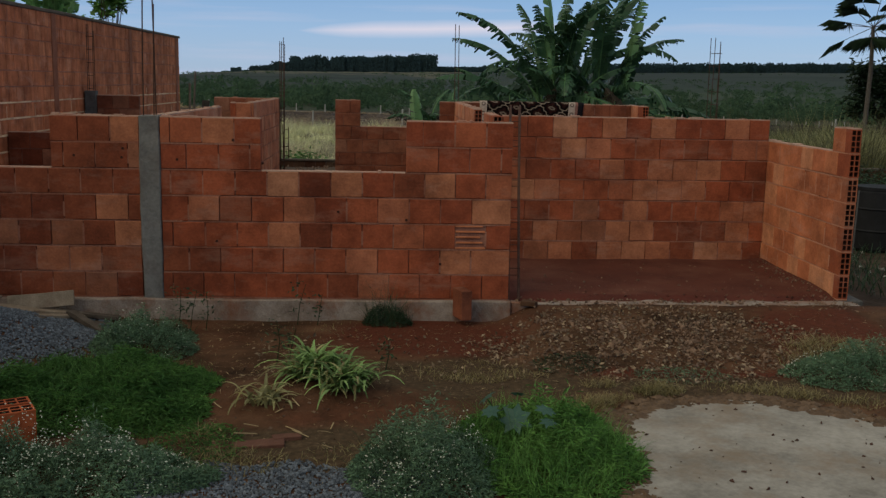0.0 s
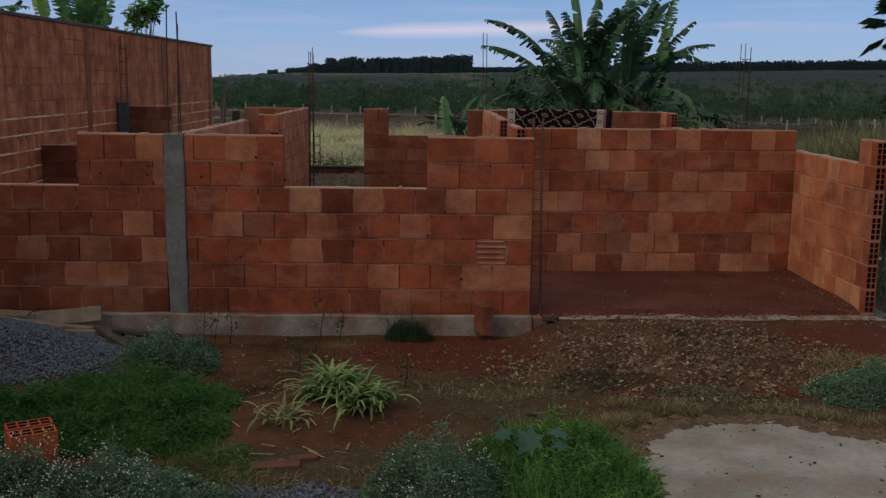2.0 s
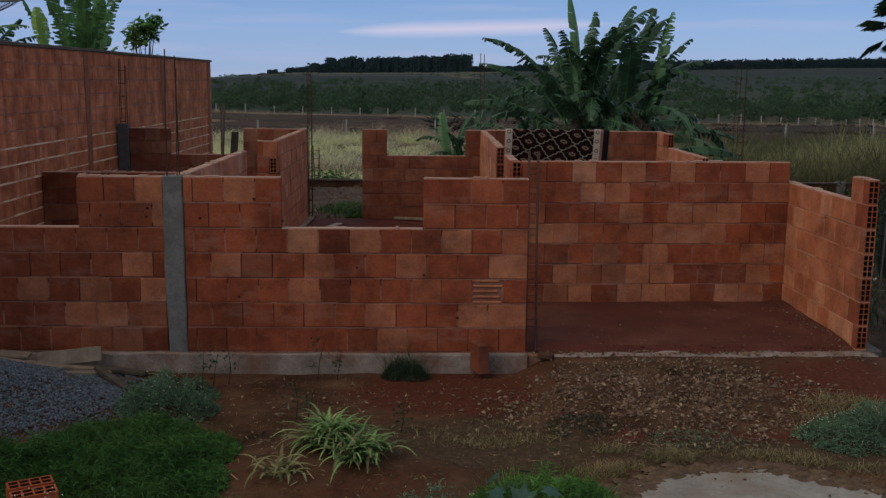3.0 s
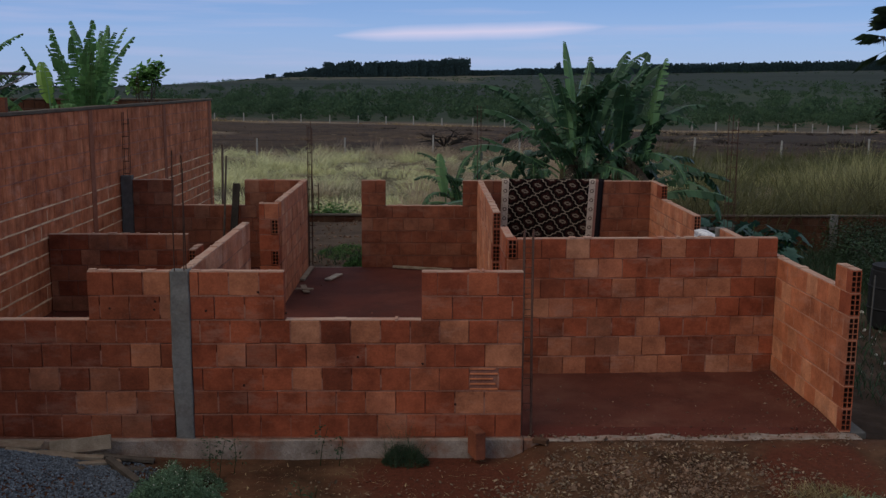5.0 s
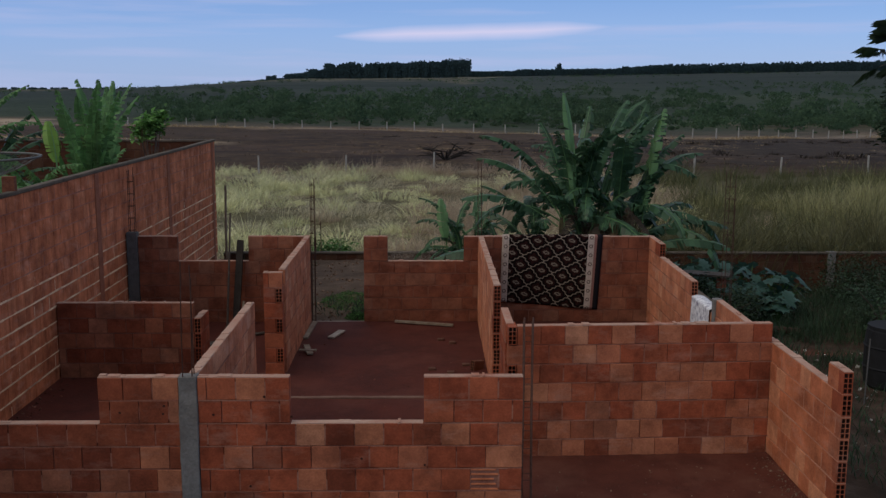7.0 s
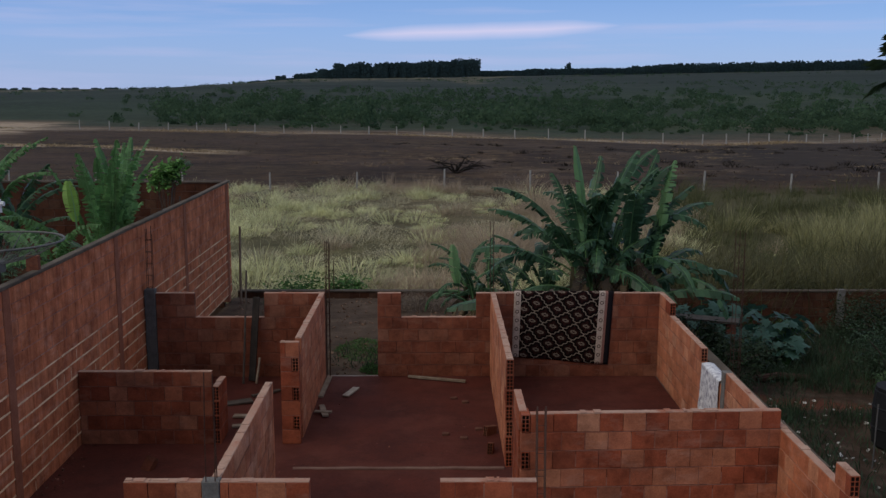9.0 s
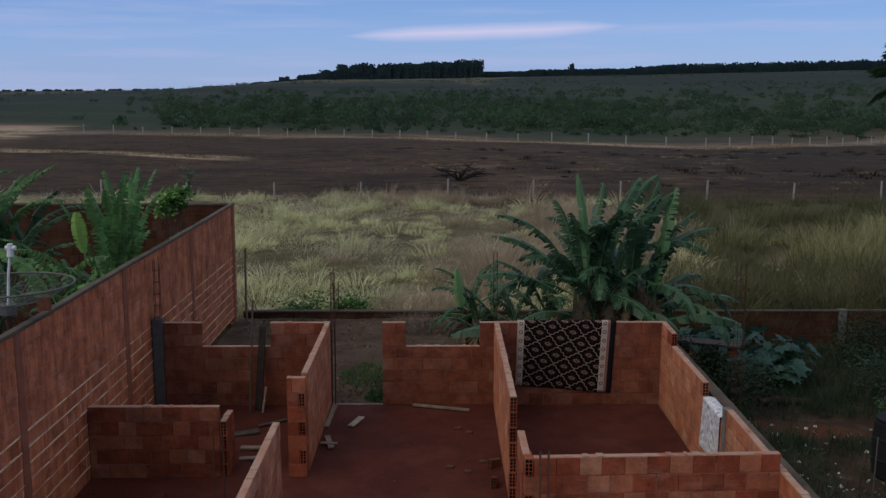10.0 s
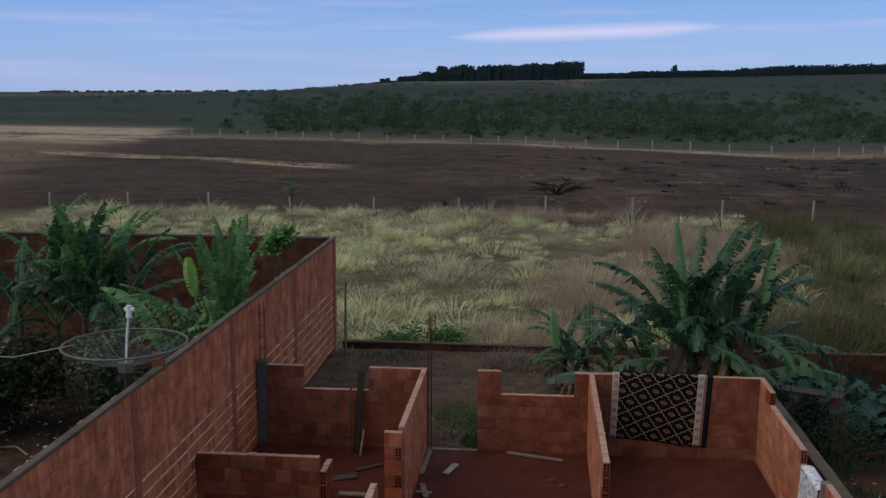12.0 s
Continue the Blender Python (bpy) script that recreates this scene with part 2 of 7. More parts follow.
M_COPING_PALE = mat("weathered_mortar_coping", (0.070, 0.055, 0.040), (0.165, 0.130, 0.098), scale=4, stain=(0.055, 0.044, 0.031), stain_scale=2.0, bump=0.5)
M_COPING = mat("dark_brown_coping", (0.050, 0.040, 0.031), (0.113, 0.088, 0.067), scale=5, bump=0.5)
M_DUST = mat("dusty_red_concrete", (0.12, 0.06, 0.045), (0.20, 0.12, 0.09), scale=4)
M_TIE = mat("brown_tie_column", (0.193, 0.068, 0.038), (0.308, 0.121, 0.069), scale=5, bump=0.5)
M_FOUND = mat("dusty_foundation", (0.15, 0.112, 0.092), (0.34, 0.280, 0.240), scale=7, stain=(0.19, 0.088, 0.055), stain_scale=2.6, bump=0.7)
M_PAD = mat("worn_concrete_pad", (0.165, 0.148, 0.128), (0.345, 0.315, 0.278), scale=2.4, grain=34, stain=(0.205, 0.150, 0.105), stain_scale=1.3, bump=0.4)
M_FLOOR = mat("trodden_red_earth", (0.047, 0.0095, 0.0055), (0.090, 0.0185, 0.0100), scale=1.4, grain=30, stain=(0.100, 0.027, 0.0165), stain_scale=0.8, bump=0.35)
M_STEEL = mat("rusty_steel", (0.045, 0.022, 0.016), (0.10, 0.05, 0.035), scale=30, rough=0.7, metal=0.4)
M_WOOD = mat("weathered_board", (0.150, 0.109, 0.075), (0.300, 0.240, 0.180), scale=8, grain=80, stain=(0.16, 0.10, 0.07))
M_WOOD_PALE = mat("bleached_board", (0.26, 0.215, 0.17), (0.46, 0.39, 0.32), scale=8, grain=80)
M_WOOD_BLACK = mat("blackened_board", (0.018, 0.015, 0.013), (0.050, 0.040, 0.033), scale=8, grain=80)
M_WOOD_DARK = mat("grey_board", (0.045, 0.036, 0.029), (0.105, 0.084, 0.068), scale=8, grain=80)
M_POST = mat("pale_fence_post", (0.22, 0.21, 0.19), (0.40, 0.38, 0.35))


# ---- mesh helpers ----
def mesh_of(name, verts, faces, material, smooth=False):
    me = bpy.data.meshes.new(name)
    me.from_pydata([tuple(v) for v in verts], [], [tuple(f) for f in faces])
    me.materials.append(material)
    if smooth:
        me.polygons.foreach_set("use_smooth", [True] * len(me.polygons))
    me.update()
    return me


def part(name, bm, material, parent=None, label=""):
    """Links a bmesh (or a mesh) as one object, under parent when one is given."""
    if isinstance(bm, bpy.types.Mesh):
        me = bm
    else:
        me = bpy.data.meshes.new(name)
        bm.to_mesh(me)
        bm.free()
        me.materials.append(material)
    ob = new(name, me)
    if parent:
        ob.parent = parent
        ob.matrix_parent_inverse = parent.matrix_world.inverted()
    if label:
        ob["label"] = label
    return ob


def thing(name, x, y, z, label, category, group="", kind=""):
    ob = new(name)
    ob.matrix_world = pose(x, y, z)
    return tagged(ob, label, category, group, kind)


def add_box(bm, lo, hi, bevel=0.0, m=None):
    """A box from corner to corner, chamfered, put through m when given."""
    lo, hi = Vector(lo), Vector(hi)
    g = bmesh.ops.create_cube(bm, size=1.0)
    vs = g["verts"]
    d = hi - lo
    for v in vs:
        v.co = Vector((v.co.x * d.x, v.co.y * d.y, v.co.z * d.z)) + (lo + hi) / 2
    if bevel:
        es = list({e for v in vs for e in v.link_edges})
        r = bmesh.ops.bevel(bm, geom=es, offset=bevel, segments=1, affect="EDGES")
        vs = list({v for f in r["faces"] for v in f.verts} | {v for v in vs if v.is_valid})
    if m is not None:
        bmesh.ops.transform(bm, matrix=m, verts=vs)
    return vs


def box_bm(lo, hi, bevel=0.0, rough=0.0, cuts=0):
    bm = bmesh.new()
    add_box(bm, lo, hi, bevel)
    if cuts:
        bmesh.ops.subdivide_edges(bm, edges=bm.edges[:], cuts=cuts, use_grid_fill=True)
    if rough:
        for v in bm.verts:
            v.co += Vector([noise.noise(v.co * 4 + Vector((k * 9.1, 0, 0))) for k in range(3)]) * rough
    return bm


def tube_bm(points, radius, sides=8, taper=1.0, bm=None):
    """A round bar along points."""
    bm = bm or bmesh.new()
    rings = []
    n = len(points)
    for i, p in enumerate(points):
        p = Vector(p)
        a = Vector(points[max(i - 1, 0)])
        b = Vector(points[min(i + 1, n - 1)])
        d = (b - a).normalized()
        u = d.orthogonal().normalized() if i == 0 else (u - d * u.dot(d)).normalized()
        w = d.cross(u)
        r = radius * (1 + (taper - 1) * i / max(n - 1, 1))
        rings.append([bm.verts.new(p + (u * math.cos(k * 2 * math.pi / sides) + w * math.sin(k * 2 * math.pi / sides)) * r) for k in range(sides)])
    for a, b in zip(rings, rings[1:]):
        for k in range(sides):
            bm.faces.new((a[k], a[(k + 1) % sides], b[(k + 1) % sides], b[k]))
    bm.faces.new(rings[0][::-1])
    bm.faces.new(rings[-1])
    return bm


def interp(x, xs, ys):
    return float(np.interp(x, xs, ys))


# ---- ground: one sheet to the horizon ----
RIDGE_X = (-1500, -677, -394, -312, -271, -218, -168, 0, 57, 140, 300, 677, 1500)
RIDGE_Z = (-5, -5, -3, 1, 4, 8.5, 12, 13.5, 15, 16.5, 19, 27, 33)


def far_height(x, y):
    z = np.interp(y, (-400, 23, 26, 53, 80, 112, 180, 250, 400, 600, 900, 1300, 1500, 1700, 2600),
                  (-0.6, -0.85, -0.9, -0.9, -1.5, -2.2, -4.3, -6.0, -6.0, -3.0, 2.0, 8.0, 9.0, 5.0, -40))
    r = np.interp(x, RIDGE_X, RIDGE_Z) - 9.0
    k = np.clip((y - 350) / 1100, 0, 1)
    k = k * k * (3 - 2 * k)
    tilt = np.interp(y, (60, 180, 400), (0, -0.017, 0)) * np.clip(x, -150, 150)
    return z + r * k * np.interp(y, (1500, 2600), (1, 0.2)) + tilt


def bump2(x, y, cx, cy, rx, ry, h):
    d = ((x - cx) / rx) ** 2 + ((y - cy) / ry) ** 2
    return h * math.exp(-d * 1.6)


def ground_z(x, y):
    far = float(far_height(x, y))
    front = -0.17
    front += bump2(x, y, -0.4, 5.75, 0.85, 0.6, 0.12)
    front += bump2(x, y, -3.5, 6.95, 1.35, 0.95, 0.34)
    front += bump2(x, y, -1.9, 5.6, 0.8, 0.7, 0.05)
    front += 0.15 * min(max((x - 0.95) / 0.3, 0), 1) * min(max((y - 6.4) / 1.2, 0), 1)
    front -= 0.06 * min(max((x - 1.75) / 0.3, 0), 1) * min(max((5.55 - y) / 0.3, 0), 1)
    front -= 0.08 * min(max((x - 1.3) / 0.2, 0), 1) * min(max((4.2 - y) / 0.5, 0), 1)
    back = np.interp(y, (15.8, 17, 19, 21, 22.6, 23.2), (-0.1, -0.12, -0.18, -0.22, -0.24, -0.25))
    back += bump2(x, y, 0.2, 19.5, 1.6, 1.6, 0.12)
    back += -0.75 * min(max((x - 4.0) / 2.5, 0), 1)
    if y < 7.9:
        near = front
    elif y < 15.8:
        near = -0.17 - 0.10 * min(max((y - 8) / 7, 0), 1) - (0.3 * min(max((x - 4.0) / 2.5, 0), 1))
    else:
        near = back
    if x < -4.8:
        near = -0.2 - 0.2 * min(max((y - 10) / 10, 0), 1)
    k = min(max((y - 23.2) / 0.5, 0), 1)
    k = max(k, min(max((abs(x) - 16) / 8, 0), 1), min(max((-3 - y) / 6, 0), 1))
    z = near * (1 - k) + far * k
    amp = 0.03 if y < 24 else 0.10 if y < 60 else 0.35 if y < 300 else 1.5
    return z + amp * noise.noise((x * (1.3 if y < 24 else 0.25 if y < 60 else 0.05), y * (1.3 if y < 24 else 0.25 if y < 60 else 0.05), 0.3)) * 0.7 \
        + (0.012 * noise.noise((x * 6, y * 6, 2.1)) if y < 24 and k < 1 else 0)


def axis(inner_lo, inner_hi, step, lo, hi, grow=1.13):
    mid = list(np.arange(inner_lo, inner_hi + 1e-6, step))
    out, s, v = [], step, inner_hi
    while v < hi:
        s *= grow
        v += s
        out.append(v)
    left, s, v = [], step, inner_lo
    while v > lo:
        s *= grow
        v -= s
        left.append(v)
    return left[::-1] + mid + out


gx = axis(-5.2, 5.2, 0.11, -2600, 2600)
gy = axis(3.0, 8.0, 0.1, -400, 8.01, 1.25)[:-1] + axis(8.1, 24.0, 0.28, 8.05, 2600, 1.045)
gv = [(x, y, ground_z(x, y)) for y in gy for x in gx]
nx = len(gx)
gf = [(j * nx + i, j * nx + i + 1, (j + 1) * nx + i + 1, (j + 1) * nx + i) for j in range(len(gy) - 1) for i in range(nx - 1)]


def ground_material():
    m = bpy.data.materials.new("earth_and_fields")
    m.use_nodes = True
    nt = m.node_tree
    b = nt.nodes["Principled BSDF"]

    def nd(kind, op=None, **v):
        n = nt.nodes.new(kind)
        if op:
            n.operation = op
        for k, x in v.items():
            n.inputs[k].default_value = x
        return n

    def math2(op, a, c):
        n = nd("ShaderNodeMath", op)
        for i, v in enumerate((a, c)):
            if isinstance(v, (int, float)):
                n.inputs[i].default_value = v
            else:
                nt.links.new(v, n.inputs[i])
        return n.outputs[0]

    def noise_of(scale, detail=6.0, rough=0.65, stretch=None):
        n = nd("ShaderNodeTexNoise", Scale=scale, Detail=detail, Roughness=rough)
        if stretch:
            mp = nd("ShaderNodeMapping")
            mp.inputs["Scale"].default_value = stretch
            nt.links.new(geo, mp.inputs["Vector"])
            nt.links.new(mp.outputs["Vector"], n.inputs["Vector"])
        else:
            nt.links.new(geo, n.inputs["Vector"])
        return n.outputs["Fac"]

    def ramp(fac, stops):
        n = nd("ShaderNodeValToRGB")
        e = n.color_ramp.elements
        e[0].position, e[0].color = stops[0][0], (*stops[0][1], 1)
        e[1].position, e[1].color = stops[-1][0], (*stops[-1][1], 1)
        for p, c in stops[1:-1]:
            e.new(p).color = (*c, 1)
        nt.links.new(fac, n.inputs["Fac"])
        return n.outputs["Color"]

    def mix(fac, a, c):
        n = nd("ShaderNodeMixRGB")
        for i, v in zip((1, 2), (a, c)):
            if isinstance(v, tuple):
                n.inputs[i].default_value = (*v, 1)
            else:
                nt.links.new(v, n.inputs[i])
        nt.links.new(fac, n.inputs[0])
        return n.outputs[0]

    geo = nd("ShaderNodeNewGeometry").outputs["Position"]
    sep = nd("ShaderNodeSeparateXYZ")
    nt.links.new(geo, sep.inputs[0])
    X, Y = sep.outputs["X"], sep.outputs["Y"]
    n_big, n_mid, n_fine = noise_of(0.35), noise_of(2.2), noise_of(28.0, 4.0)
    earth = ramp(n_mid, [(0.30, (0.022, 0.012, 0.007)), (0.44, (0.056, 0.029, 0.016)), (0.55, (0.088, 0.045, 0.025)), (0.7, (0.135, 0.073, 0.042))])
    red = ramp(n_fine, [(0.3, (0.078, 0.030, 0.016)), (0.7, (0.130, 0.050, 0.027))])
    patch = nd("ShaderNodeValToRGB")
    patch.color_ramp.elements[0].position, patch.color_ramp.elements[1].position = 0.50, 0.64
    nt.links.new(n_big, patch.inputs["Fac"])
    near = mix(patch.outputs["Color"], earth, red)
    def spot(cx, cy, rx, ry):
        a = math2("POWER", math2("DIVIDE", math2("SUBTRACT", X, cx), rx), 2.0)
        c = math2("POWER", math2("DIVIDE", math2("SUBTRACT", Y, cy), ry), 2.0)
        n = nd("ShaderNodeMapRange")
        n.inputs["From Min"].default_value, n.inputs["From Max"].default_value = 1.25, 0.55
        nt.links.new(math2("ADD", math2("ADD", a, c), math2("MULTIPLY", math2("SUBTRACT", n_mid, 0.5), 1.8)), n.inputs["Value"])
        return n.outputs["Result"]
    bright_red = ramp(n_fine, [(0.3, (0.062, 0.019, 0.011)), (0.7, (0.105, 0.032, 0.018))])
    for q in ((0.35, 7.3, 0.85, 0.55), (3.40, 7.15, 0.50, 0.62), (2.3, 6.22, 1.5, 0.22)):
        near = mix(spot(*q), near, bright_red)
    litter = ramp(n_fine, [(0.3, (0.036, 0.025, 0.014)), (0.6, (0.078, 0.050, 0.029)), (0.75, (0.13, 0.092, 0.056))])
    for q in ((0.5, 6.2, 1.0, 0.5), (-0.1, 4.9, 1.3, 0.3), (2.7, 6.0, 1.5, 0.3)):
        near = mix(spot(*q), near, litter)
    # the burnt field's far edge comes nearer towards the right, then swings away
    def line(k, c):
        return math2("ADD", math2("MULTIPLY", X, k), c)
    field_end = math2("MAXIMUM", math2("MINIMUM", line(0.08, 178.0), line(-0.93, 172.4)), line(1.08, 98.0))
    YW = math2("DIVIDE", math2("MULTIPLY", Y, 178.0), math2("MINIMUM", math2("MAXIMUM", field_end, 130.0), 220.0))
    # distance zones, on a logarithmic scale
    wob = math2("MULTIPLY", math2("SUBTRACT", noise_of(0.03, 5.0), 0.5), 0.10)
    ly = math2("ADD", math2("DIVIDE", math2("LOGARITHM", math2("MAXIMUM", YW, 1.0), math.e), math.log(2500)), wob)
    # The grass-field stops are darkened so gaps between tussocks read as shadow.
    zones = ramp(ly, [(0.40, (0.085, 0.080, 0.042)), (0.43, (0.105, 0.100, 0.054)), (0.50, (0.13, 0.112, 0.070)), (0.515, (0.058, 0.039, 0.025)), (0.655, (0.062, 0.043, 0.027)),
                      (0.663, (0.125, 0.098, 0.074)), (0.685, (0.062, 0.058, 0.042)), (0.708, (0.037, 0.050, 0.032)), (0.79, (0.031, 0.046, 0.033)), (0.83, (0.028, 0.039, 0.034)),
                      (0.895, (0.029, 0.039, 0.036)), (0.912, (0.085, 0.085, 0.062)), (0.95, (0.06, 0.062, 0.048))])
    mottle = ramp(noise_of(0.16, 8.0, 0.72, (0.8, 1.3, 1)), [(0.3, (0.6, 0.6, 0.62)), (0.7, (1.35, 1.3, 1.2))])
    zm = nd("ShaderNodeMixRGB", Fac=0.9)
    zm.blend_type = "MULTIPLY"
    nt.links.new(zones, zm.inputs[1])
    nt.links.new(mottle, zm.inputs[2])
    broad = ramp(noise_of(0.010, 7.0, 0.68, (0.35, 1.0, 1)), [(0.32, (0.62, 0.66, 0.62)), (0.5, (1.0, 1.0, 1.0)), (0.68, (1.55, 1.42, 1.25))])
    zb = nd("ShaderNodeMixRGB", Fac=0.9)
    zb.blend_type = "MULTIPLY"
    nt.links.new(zm.outputs[0], zb.inputs[1])
    nt.links.new(broad, zb.inputs[2])
    clod = ramp(noise_of(0.7, 5.0, 0.75), [(0.35, (0.55, 0.55, 0.55)), (0.65, (1.5, 1.45, 1.4))])
    zc = nd("ShaderNodeMixRGB", Fac=0.8)
    zc.blend_type = "MULTIPLY"
    nt.links.new(zb.outputs[0], zc.inputs[1])
    nt.links.new(clod, zc.inputs[2])
    far = zc.outputs[0]
    # unburnt straw strips on the left of the black field
    def soft(v, lo, hi):
        n = nd("ShaderNodeMapRange")
        n.interpolation_type = "SMOOTHSTEP"
        n.inputs["From Min"].default_value, n.inputs["From Max"].default_value = lo, hi
        nt.links.new(v, n.inputs["Value"])
        return n.outputs["Result"]

    def product(*a):
        out = a[0]
        for v in a[1:]:
            out = math2("MULTIPLY", out, v)
        return out
    drift = math2("MULTIPLY", math2("SUBTRACT", noise_of(0.09, 6.0, 0.7, (0.6, 1.2, 1)), 0.5), 22.0)
    streaky = noise_of(0.16, 9.0, 0.82, (0.9, 1.0, 1))
    clods = noise_of(0.42, 7.0, 0.80)
    # black and earth-red patches of the burnt field
    burnt = product(soft(Y, 56.0, 62.0), soft(YW, 176.0, 168.0))
    far = mix(product(burnt, soft(streaky, 0.50, 0.40), 0.75), far, (0.022, 0.014, 0.012))
    far = mix(product(burnt, soft(clods, 0.50, 0.40), 0.8), far, (0.016, 0.012, 0.010))
    far = mix(product(burnt, soft(clods, 0.58, 0.68), 0.55), far, (0.105, 0.070, 0.048))
    far = mix(product(burnt, soft(noise_of(0.045, 5.0, 0.6), 0.48, 0.62), 0.5), far, (0.066, 0.042, 0.032))
    far = mix(product(burnt, soft(math2("ADD", X, drift), 4.0, 34.0), 0.62), far, (0.026, 0.021, 0.017))
    # unburnt straw: a broad corner on the left, one long strip, loose streaks
    edge = math2("ADD", math2("ADD", X, math2("MULTIPLY", Y, 0.262)), math2("ADD", drift, 25.0))
    tan_ = product(soft(edge, 6.0, -6.0), soft(Y, 58.0, 74.0), soft(Y, 275.0, 240.0))
    far = mix(tan_, far, ramp(streaky, [(0.35, (0.10, 0.070, 0.048)), (0.6, (0.15, 0.105, 0.072))]))
    corner = product(soft(edge, 3.0, -3.0), soft(math2("ADD", Y, math2("MULTIPLY", drift, 2.0)), 132.0, 158.0), soft(math2("ADD", Y, drift), 262.0, 226.0), soft(streaky, 0.38, 0.50))
    pale = ramp(streaky, [(0.32, (0.20, 0.145, 0.10)), (0.5, (0.34, 0.265, 0.185)), (0.7, (0.42, 0.34, 0.24))])
    far = mix(corner, far, pale)
    band_ = math2("ABSOLUTE", math2("ADD", math2("ADD", Y, math2("MULTIPLY", X, 0.5)), math2("ADD", math2("MULTIPLY", drift, 0.25), -87.0)), 0)
    strip = product(soft(band_, 4.2, 1.8), soft(X, -17.0, -24.0), soft(X, -64.0, -56.0), soft(streaky, 0.43, 0.52))
    far = mix(strip, far, pale)
    loose = product(soft(streaky, 0.54, 0.61), soft(Y, 62.0, 66.0), soft(Y, 150.0, 96.0), soft(X, -12.0, 0.0), 0.4)
    far = mix(loose, far, (0.21, 0.155, 0.11))
    # ragged pale patches along the far fence
    fence_band = math2("ABSOLUTE", math2("ADD", math2("MULTIPLY", drift, 0.5), math2("SUBTRACT", YW, 181.0)), 0)
    here = math2("MAXIMUM", product(soft(X, -6.0, 2.0), soft(X, 48.0, 36.0)), 0.45)
    ragged = product(soft(fence_band, 10.0, 5.0), soft(noise_of(0.045, 6.0, 0.7, (1.0, 0.8, 1)), 0.40, 0.50), soft(streaky, 0.40, 0.50), here)
    far = mix(ragged, far, ramp(streaky, [(0.4, (0.19, 0.155, 0.115)), (0.65, (0.38, 0.32, 0.25))]))
    # rank dark growth on the right of the grass field
    rank = product(soft(math2("ADD", X, math2("MULTIPLY", drift, 0.3)), 4.0, 13.0), soft(Y, 56.0, 50.0))
    far = mix(rank, far, (0.075, 0.068, 0.034))
    side = math2("MULTIPLY", math2("GREATER_THAN", Y, 8.0), math2("GREATER_THAN", math2("ABSOLUTE", math2("SUBTRACT", X, -0.4), 0), 4.42))
    soil = ramp(n_mid, [(0.3, (0.020, 0.015, 0.010)), (0.5, (0.046, 0.029, 0.019)), (0.72, (0.085, 0.060, 0.044))])
    near = mix(side, near, soil)
    near = mix(spot(6.7, 16.4, 1.5, 0.8), near, ramp(n_fine, [(0.3, (0.060, 0.021, 0.012)), (0.7, (0.120, 0.048, 0.028))]))
    back = ramp(n_mid, [(0.3, (0.050, 0.033, 0.023)), (0.55, (0.090, 0.062, 0.043)), (0.75, (0.14, 0.105, 0.077))])
    near = mix(math2("MULTIPLY", math2("GREATER_THAN", Y, 15.8), math2("SUBTRACT", 1.0, side)), near, back)
    sel = math2("MAXIMUM", math2("GREATER_THAN", Y, 23.4), math2("GREATER_THAN", math2("ABSOLUTE", X, 0), 20.0))
    col = mix(sel, near, far)
    nt.links.new(col, b.inputs["Base Color"])
    b.inputs["Roughness"].default_value = 0.95
    b.inputs["Specular IOR Level"].default_value = 0.1
    bp = nd("ShaderNodeBump", Strength=0.6, Distance=0.03)
    nt.links.new(math2("ADD", n_fine, n_mid), bp.inputs["Height"])
    nt.links.new(bp.outputs["Normal"], b.inputs["Normal"])
    return m


ground = new("ground", mesh_of("ground", gv, gf, ground_material(), smooth=True))
tagged(ground, "bare reddish earth lot running into dry grass fields and hills", "ground", kind="structure")

# ---- house shell in hollow clay blocks ----
ROW, BLOCK, THICK = 0.207, 0.25, 0.09


